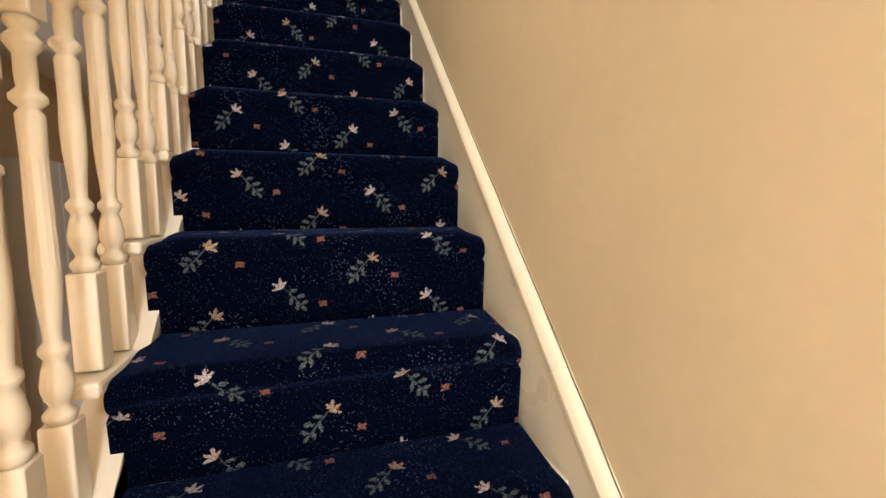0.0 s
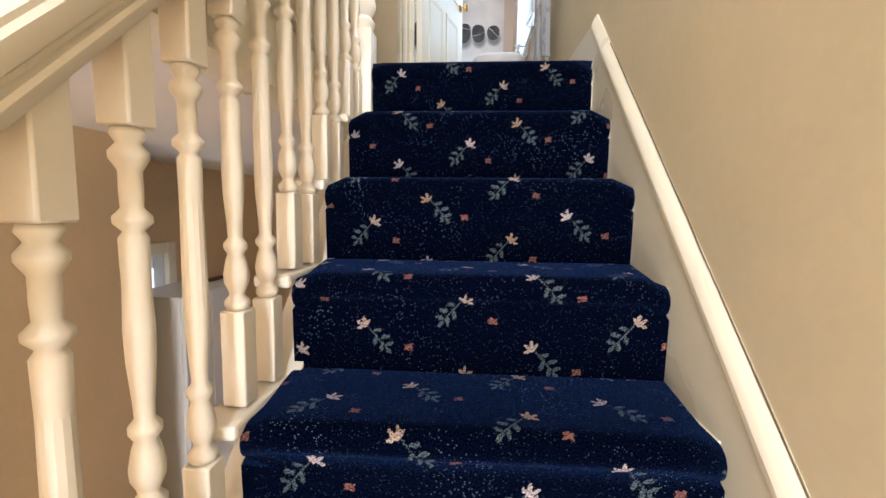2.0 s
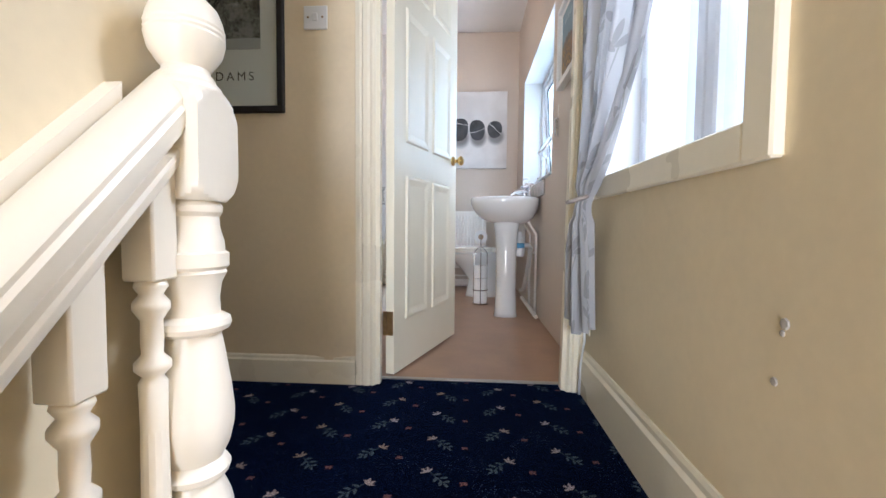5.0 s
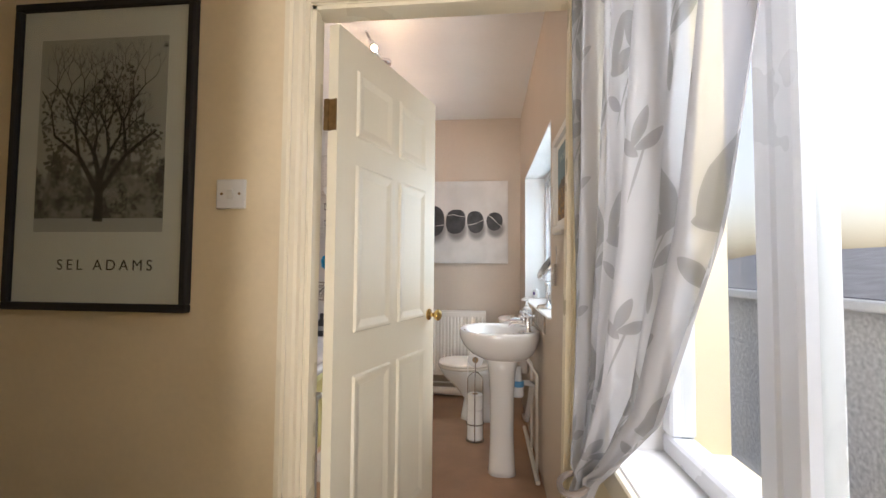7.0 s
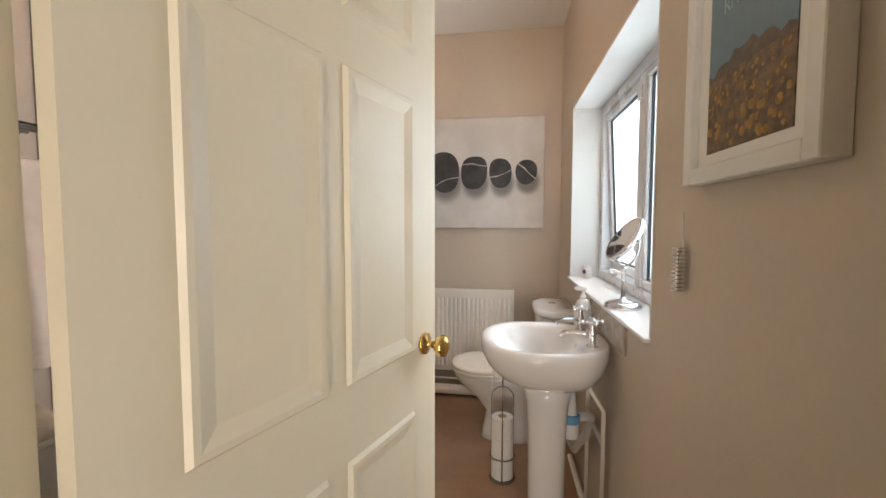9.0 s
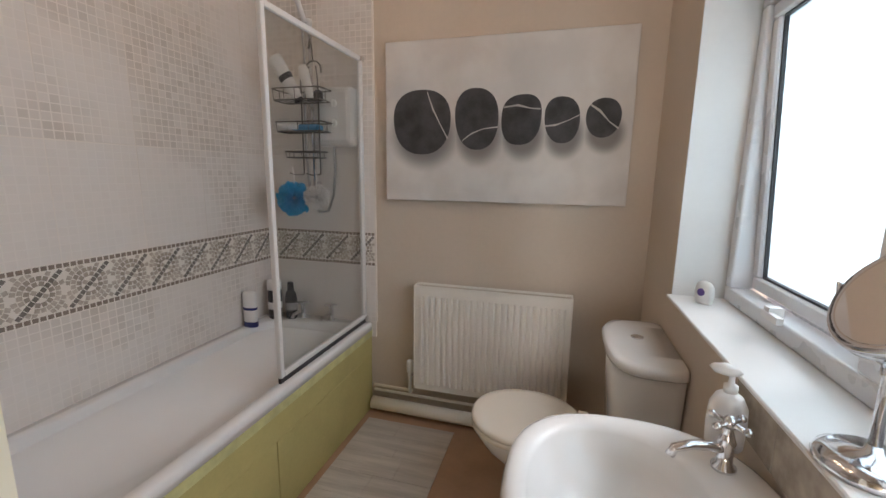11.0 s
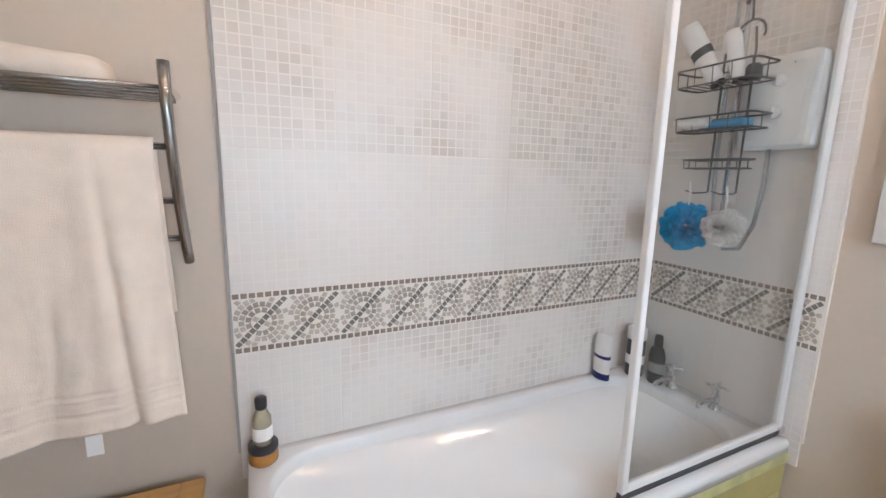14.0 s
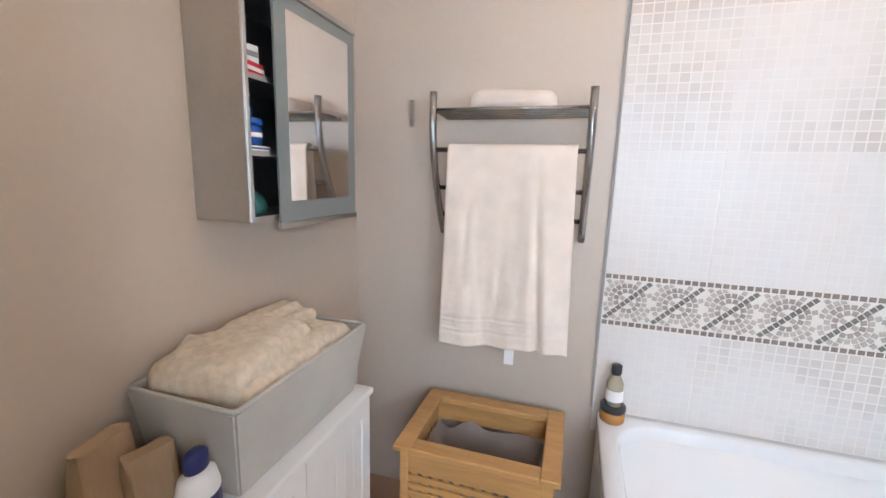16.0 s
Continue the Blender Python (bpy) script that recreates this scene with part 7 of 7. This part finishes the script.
for i in range(8):
    x = ix0 + 0.055 + (ix1 - ix0 - 0.11) * i / 7
    part("slat", box(x - 0.009, x + 0.009, iy0 + 0.008, iy0 + 0.016, 0.11, HZ - 0.10), M_OAK, ham)
bm = bmesh.new()
grid = []
for i in range(25):
    row = []
    for j in range(25):
        u, v = i / 24, j / 24
        e = min(u, 1 - u, v, 1 - v)
        z = HZ - 0.105 - 0.23 * min(1, e / 0.22) ** 0.8 + 0.05 * noise.noise((u * 3.1, v * 4.7, 2)) + (0.03 * (1 - 2 * abs(noise.noise((u * 5, v * 7, 5)))) + 0.016 * noise.noise((u * 4, v * 20, 9))) * min(1, e / 0.06)
        row.append(bm.verts.new((ix0 + 0.03 + (ix1 - ix0 - 0.06) * u, iy0 + 0.03 + (iy1 - iy0 - 0.06) * v, min(z, HZ - 0.025))))
    grid.append(row)
for a, b in zip(grid, grid[1:]):
    for j in range(24):
        bm.faces.new((a[j], a[j + 1], b[j + 1], b[j]))
# the liner's dark colour stands in for the shade down inside
part("liner", bm, M_LINER, ham, "crumpled cotton liner, coloured dark for the shade inside the hamper", smooth=True)

# ==== white storage unit with the box of towels ====
un = empty("storage_unit", "white painted bathroom floor cupboard with panelled door", "cupboard")
UX0, UX1, UY0, UY1, UZ = -0.80, -0.12, BY0 + 0.004, 0.40, 0.72
part("top", box(UX0, UX1, UY0, UY1, UZ - 0.02, UZ, 0.004, 2), M_WHITE, un)
part("body", box(UX0 + 0.012, UX1 - 0.012, UY0, UY1 - 0.03, 0.0, UZ - 0.02, 0.002), M_WHITE, un)
for a, b in ((UX0 + 0.016, -0.462), (-0.458, UX1 - 0.016)):
    d_ = part("door", box(a, b, UY1 - 0.03, UY1 - 0.014, 0.06, UZ - 0.026, 0.003), M_WHITE, un)
    n = 5
    for i in range(n):
        xx = a + 0.045 + (b - a - 0.09) * (i + 0.5) / n
        part("tongue_board", box(xx - (b - a - 0.09) / n / 2 + 0.0015, xx + (b - a - 0.09) / n / 2 - 0.0015, UY1 - 0.014, UY1 - 0.0125, 0.11, UZ - 0.075), M_WHITE, d_)
    part("stile", boxes((a, a + 0.045, UY1 - 0.014, UY1 - 0.006, 0.06, UZ - 0.026), (b - 0.045, b, UY1 - 0.014, UY1 - 0.006, 0.06, UZ - 0.026), (a + 0.045, b - 0.045, UY1 - 0.014, UY1 - 0.006, 0.06, 0.11), (a + 0.045, b - 0.045, UY1 - 0.014, UY1 - 0.006, UZ - 0.075, UZ - 0.026)), M_WHITE, d_)
part("hinge", boxes((UX0 + 0.008, UX0 + 0.0165, UY1 - 0.034, UY1 - 0.02, 0.56, 0.60)), M_BRONZE, un, "small dark hinge")

tbx = empty("fabric_box", "grey-beige fabric storage box full of towels on the cupboard", "storage box")
bx0, bx1, by0, by1, bz0, bz1 = -0.785, -0.268, 0.105, 0.385, UZ, 0.93
th = 0.012
outer0, outer1 = (bx0 + 0.03, bx1 - 0.03, by0 + 0.012, by1 - 0.03), (bx0, bx1, by0, by1)


def q4(r, z):
    x0, x1, y0, y1 = r
    return [(x1, y1, z), (x0, y1, z), (x0, y0, z), (x1, y0, z)]


inn1 = (bx0 + th, bx1 - th, by0 + th, by1 - th)
inn0 = (bx0 + 0.04, bx1 - 0.04, by0 + 0.024, by1 - 0.042)
bm = loft([q4(outer0, bz0), q4(outer1, bz1), q4(inn1, bz1), q4(inn0, bz0 + 0.02)])
bmesh.ops.bevel(bm, geom=bm.edges[:], offset=0.005, segments=2, affect="EDGES")
part("box_body", bm, M_FABRICBOX, tbx)
part("rim_piping", tube([(x, y, bz1) for x, y, _ in rrect(bx0 + 0.005, bx1 - 0.005, by0 + 0.005, by1 - 0.005, bz1, 0.012, 4)], 0.006, 8, True), M_FABRICBOX, tbx)


def soft_towel(name, cx, cy, z, rx, ry, h, turn, tiltx, tilty, seed, mat, label):
    """Loosely folded towel: a soft slab with rounded folds and wrinkles."""
    n, rg_ = 44, []
    for zz, k in ((0.0, 0.9), (0.12, 0.97), (0.3, 1.0), (0.46, 0.965), (0.52, 0.955), (0.6, 0.985), (0.8, 0.98), (0.93, 0.93), (1.0, 0.8), (1.02, 0.6), (1.025, 0.4), (1.025, 0.18)):
        ring = []
        for x, y, _ in oval(0, 0, 0, rx * k, ry * k, n, 4.5):
            d = noise.noise((x * 9 + seed, y * 9, zz * 2)) * 0.016 + noise.noise((x * 26, y * 26 + seed, zz * 5)) * 0.006
            ring.append((x + d, y + d * 0.6, zz * h + d * (1.4 if zz > 0.3 else 0.2)))
        rg_.append(ring)
    o = tagged(part(name, loft(rg_), mat, smooth=True), label, "towel", "towels in the fabric box")
    o.matrix_world = pose(cx, cy, z, tiltx, tilty, turn)


M_TOWEL2 = plain("beige_terry_towel", (0.74, 0.635, 0.49), 0.95, 0.17, 48, 420, 1.0)
soft_towel("folded_towel", -0.526, 0.240, 0.80, 0.232, 0.118, 0.12, 1, 0, 1, 1, M_TOWEL2, "beige towel folded in the fabric box")
soft_towel("folded_towel", -0.515, 0.240, 0.872, 0.222, 0.118, 0.05, -2, -2, 2, 7, M_TOWEL2, "beige towel folded on top in the fabric box")


def heap_towel(name, cx, cy, z, w_, d_, h_, turn, seed, crumple, label):
    """Folded towel dropped in the box: a soft sheet with turned-down edges and some creases."""
    bm = bmesh.new()
    nu, nv, grid = 56, 40, []
    for i in range(nu + 1):
        row = []
        for j in range(nv + 1):
            u, v = 2 * i / nu - 1, 2 * j / nv - 1
            a, b = u * w_ / 2, v * d_ / 2
            edge = max(abs(u), abs(v))
            dome = h_ * (1 - abs(u) ** 9) * (1 - abs(v) ** 7) * (0.9 + 0.1 * u)
            along = a * math.cos(seed) + b * math.sin(seed)
            folds = (1 - abs(noise.noise((along * 9, seed, b * 3)))) ** 4
            zz = dome + crumple * (folds - 0.5) + 0.006 * noise.noise((a * 9, b * 9, seed)) + 0.0012 * noise.noise((a * 70, b * 70, seed))
            zz -= 0.05 * (max(0, edge - 0.84) / 0.16) ** 2
            sh = 0.009 * noise.noise((a * 8, b * 8, seed + 9))
            k = 1 - 0.05 * (edge > 0.93)
            row.append(bm.verts.new((a * k + sh, b * k - sh, zz)))
        grid.append(row)
    for a, b in zip(grid, grid[1:]):
        for j in range(nv):
            bm.faces.new((a[j], a[j + 1], b[j + 1], b[j]))
    o = tagged(part(name, bm, M_TOWEL2, smooth=True), label, "towel", "towels in the fabric box")
    sd2 = o.modifiers.new("thickness", "SOLIDIFY")
    sd2.thickness, sd2.offset = 0.010, -1.0
    o.matrix_world = pose(cx, cy, z, -4, 2, turn)


heap_towel("crumpled_towel", -0.530, 0.243, 0.922, 0.440, 0.238, 0.028, 0, 5.0, 0.010, "beige towel spread over the folded ones in the box")
heap_towel("crumpled_towel", -0.462, 0.226, 0.953, 0.335, 0.200, 0.034, 8, 3.0, 0.006, "worn beige towel folded flat on top of the box")
heap_towel("crumpled_towel", -0.655, 0.180, 0.952, 0.190, 0.130, 0.036, -6, 11.0, 0.030, "crumpled beige towel in the back of the box")
heap_towel("crumpled_towel", -0.395, 0.158, 0.950, 0.190, 0.080, 0.034, 5, 15.0, 0.026, "grey-beige towel tucked down the back of the box")

# bottle and paper bags on the cupboard
bottle("bleach_bottle", (-0.215, 0.345, UZ), [(0.036, 0), (0.042, 0.006), (0.043, 0.02), (0.043, 0.09), (0.036, 0.118), (0.02, 0.128)], (M_WHITE, M_NAVY, M_NAVY), "white bottle with navy cap and label on the cupboard", "bottle", cap=[(0.022, 0.128), (0.024, 0.132), (0.023, 0.16), (0.014, 0.166)], squash=0.7, band=[(0.0434, 0.02), (0.0436, 0.05), (0.0434, 0.08)])
for x, y, w_, h_, tn, sd_ in ((-0.185, 0.15, 0.055, 0.16, 10, 2), (-0.235, 0.20, 0.045, 0.12, -12, 9)):
    rg_ = []
    for i, zz in enumerate((0.0, 0.25, 0.5, 0.75, 0.93, 1.0)):
        rg_.append([(a + 0.006 * noise.noise((a * 20 + sd_, b * 20, zz * 4)), b * (1 - 0.55 * zz), zz * h_ + 0.01 * noise.noise((a * 30, b * 30, sd_))) for a, b, _ in oval(0, 0, 0, w_, 0.04, 20, 5)])
    o = tagged(part("paper_bag", loft(rg_), M_CARDBOARD, smooth=False), "brown paper bag folded shut on the cupboard", "paper bag", "paper bags")
    o.matrix_world = pose(x, y, UZ, 0, 0, tn)
bw = tagged(part("white_bowl", lathe([(0.04, 0), (0.07, 0.02), (0.085, 0.06), (0.088, 0.065), (0.08, 0.062), (0.06, 0.022), (0.001, 0.015)], 28, (-0.965, 0.26, 0.0)), M_CERAMIC, smooth=True), "white round bowl on the floor beside the hamper", "bowl")

# floor mat of pale planks
mat = empty("vinyl_mat", "pale ash plank-pattern vinyl laid on the bathroom floor", "floor mat")
MX0, MX1, MY0, MY1 = -0.565, -0.062, 1.12, 2.685
n = 11
for i in range(n):
    y0 = MY0 + (MY1 - MY0) * i / n
    y1 = MY0 + (MY1 - MY0) * (i + 1) / n
    cut = MX0 + (MX1 - MX0) * (0.35 + 0.3 * ((i * 0.618) % 1))
    for a, b in ((MX0, cut), (cut, MX1)):
        part("plank", box(a + 0.0006, b - 0.0006, y0 + 0.0006, y1 - 0.0006, 0.0005, 0.004, 0.0008), M_MATWOOD, mat)

# ==== wall tiles ====
tl_left = empty("tiles_side", "cream mosaic-pressed wall tiles along the bath", "wall tiles", kind="structure")
tl_back = empty("tiles_back", "cream mosaic-pressed wall tiles at the shower end", "wall tiles", kind="structure")


def wall_tile(parent, plane, u0, u1, z0, z1):
    bm = bmesh.new()
    gap = 0.0012
    u0, u1, z0, z1 = u0 + gap, u1 - gap, z0 + gap, z1 - gap
    if plane == "x":
        add_box(bm, BX0, BX0 + 0.009, u0, u1, z0, z1, 0.0012)
    else:
        add_box(bm, u0, u1, BY1 - 0.010, BY1, z0, z1, 0.0012)
    uvl = bm.loops.layers.uv.new("UVMap")
    for f in bm.faces:
        for lp in f.loops:
            c = lp.vert.co
            lp[uvl].uv = ((c.y if plane == "x" else c.x) - u0, c.z - z0)
    return part("tile", bm, M_MOSAIC if z0 > 1.4 else M_MOSAIC_WASHED, parent)


ZROWS = ((0.442, 0.863), (1.054, 1.475), (1.475, 1.896), (1.896, 2.317), (2.317, 2.638))
YS = [1.079, 1.395, 1.711, 2.027, 2.343, 2.659, 2.804]
XS = [-1.255, -1.201, -0.885, -0.569]
for z0, z1 in ZROWS:
    for a, b in zip(YS, YS[1:]):
        wall_tile(tl_left, "x", a, b, z0, z1)
    for a, b in zip(XS, XS[1:]):
        wall_tile(tl_back, "y", a, b, z0, z1)
part("grout", box(BX0, BX0 + 0.0082, 1.079, 2.804, 0.442, 2.638), M_GROUT, tl_left)
part("grout", box(-1.255, -0.569, BY1 - 0.0092, BY1, 0.442, 2.638), M_GROUT, tl_back)
part("edge_trim", box(BX0, BX0 + 0.011, 1.070, 1.078, 0.535, 2.638), M_CONCRETE, tl_left, "grey metal tile trim")
part("edge_trim", box(-0.568, -0.562, BY1 - 0.011, BY1, 0.535, 2.638), M_GROUT, tl_back)


def border_tile(w, flip):
    """Cream base with rows of brown squares, dark diagonals and fans of small chips, in a u, z plane."""
    h = 0.191
    bm = bmesh.new()
    add_box(bm, 0.001, w - 0.001, 0.0, 0.009, 0.001, h - 0.001)
    for f in bm.faces:
        f.material_index = 0

    def chip(cx, cz, sx, sz, ang, mi):
        c, s = math.cos(ang), math.sin(ang)
        vs = []
        if mi != 1 and not (0.005 < cx < w - 0.005 and 0.025 < cz < h - 0.025):
            return
        for dx, dz in ((-1, -1), (1, -1), (1, 1), (-1, 1)):
            x, z = cx + (dx * sx * c - dz * sz * s) / 2, cz + (dx * sx * s + dz * sz * c) / 2
            if mi != 1:
                x, z = min(max(x, 0.002), w - 0.002), min(max(z, 0.0215), h - 0.0215)
            vs.append((x, z))
        hi = [bm.verts.new((x, 0.0104, z)) for x, z in vs]
        lo = [bm.verts.new((cx + (x - cx) * 1.07, 0.009, cz + (z - cz) * 1.07)) for x, z in vs]
        fs = [bm.faces.new(hi)]
        for i in range(4):
            fs.append(bm.faces.new((lo[i], lo[(i + 1) % 4], hi[(i + 1) % 4], hi[i])))
        for f in fs:
            f.material_index = mi

    n = max(1, round(w / 0.0226))
    for i in range(n):
        for z in (0.0105, h - 0.0105):
            chip((i + 0.5) * w / n, z, 0.0165, 0.0145, 0, 1)
    hc, per, p = h / 2, 0.158, 0.0186

    def off(x, z):
        """Distance from the nearest of the dark diagonals, which pass through the ring centres."""
        q_ = (x - (z - hc) - 0.079 + per / 2) % per - per / 2
        return abs(q_) * 0.7071

    def ring_at(x, z):
        return min(math.hypot(x - c_, z - hc) for c_ in centres)

    centres = [0.079 + k * per for k in range(-1, 4)]
    for c_ in centres:
        for ri, r in enumerate((0.0185, 0.0370, 0.0555, 0.0740, 0.0925)):
            m_ = round(2 * math.pi * r / 0.0188)
            for i in range(m_):
                a = 2 * math.pi * (i + 0.5) / m_
                x, z = c_ + r * math.cos(a), hc + r * math.sin(a)
                if off(x, z) > 0.0145 and abs(x - c_) < per / 2 - 0.006:
                    chip(x, z, 0.0150, 0.0142, a, 4 if ri == 1 or (ri == 2 and math.sin(a) > 0.4) else 3)
    for i in range(-18, 40):
        for j in range(-18, 18):
            x, z = 0.079 + (i - j) * p * 0.7071, (i + j) * p * 0.7071 + hc
            if off(x, z) < 0.004:
                chip(x, z, 0.0150, 0.0150, math.pi / 4, 2)
            elif ring_at(x, z) > 0.109 and off(x, z) > 0.016:
                chip(x, z, 0.0146, 0.0146, math.pi / 4, 4 if (i * 3 + j) % 5 == 0 else 3)
    return bm


def border(parent, plane, edges):
    for a, b in zip(edges, edges[1:]):
        o = part("border_tile", border_tile(b - a, False), [M_BORDERBASE, M_CHIP_BROWN, M_CHIP_GREY, M_CHIP_PALE, M_CHIP_MID], parent, "border tile of brown and grey mosaic chips")
        if plane == "x":
            o.matrix_world = Matrix(((0, 1, 0, BX0), (1, 0, 0, a), (0, 0, 1, 0.863), (0, 0, 0, 1)))
        else:
            o.matrix_world = Matrix(((1, 0, 0, a), (0, -1, 0, BY1 - 0.001), (0, 0, 1, 0.863), (0, 0, 0, 1)))


border(tl_left, "x", YS)
border(tl_back, "y", XS)
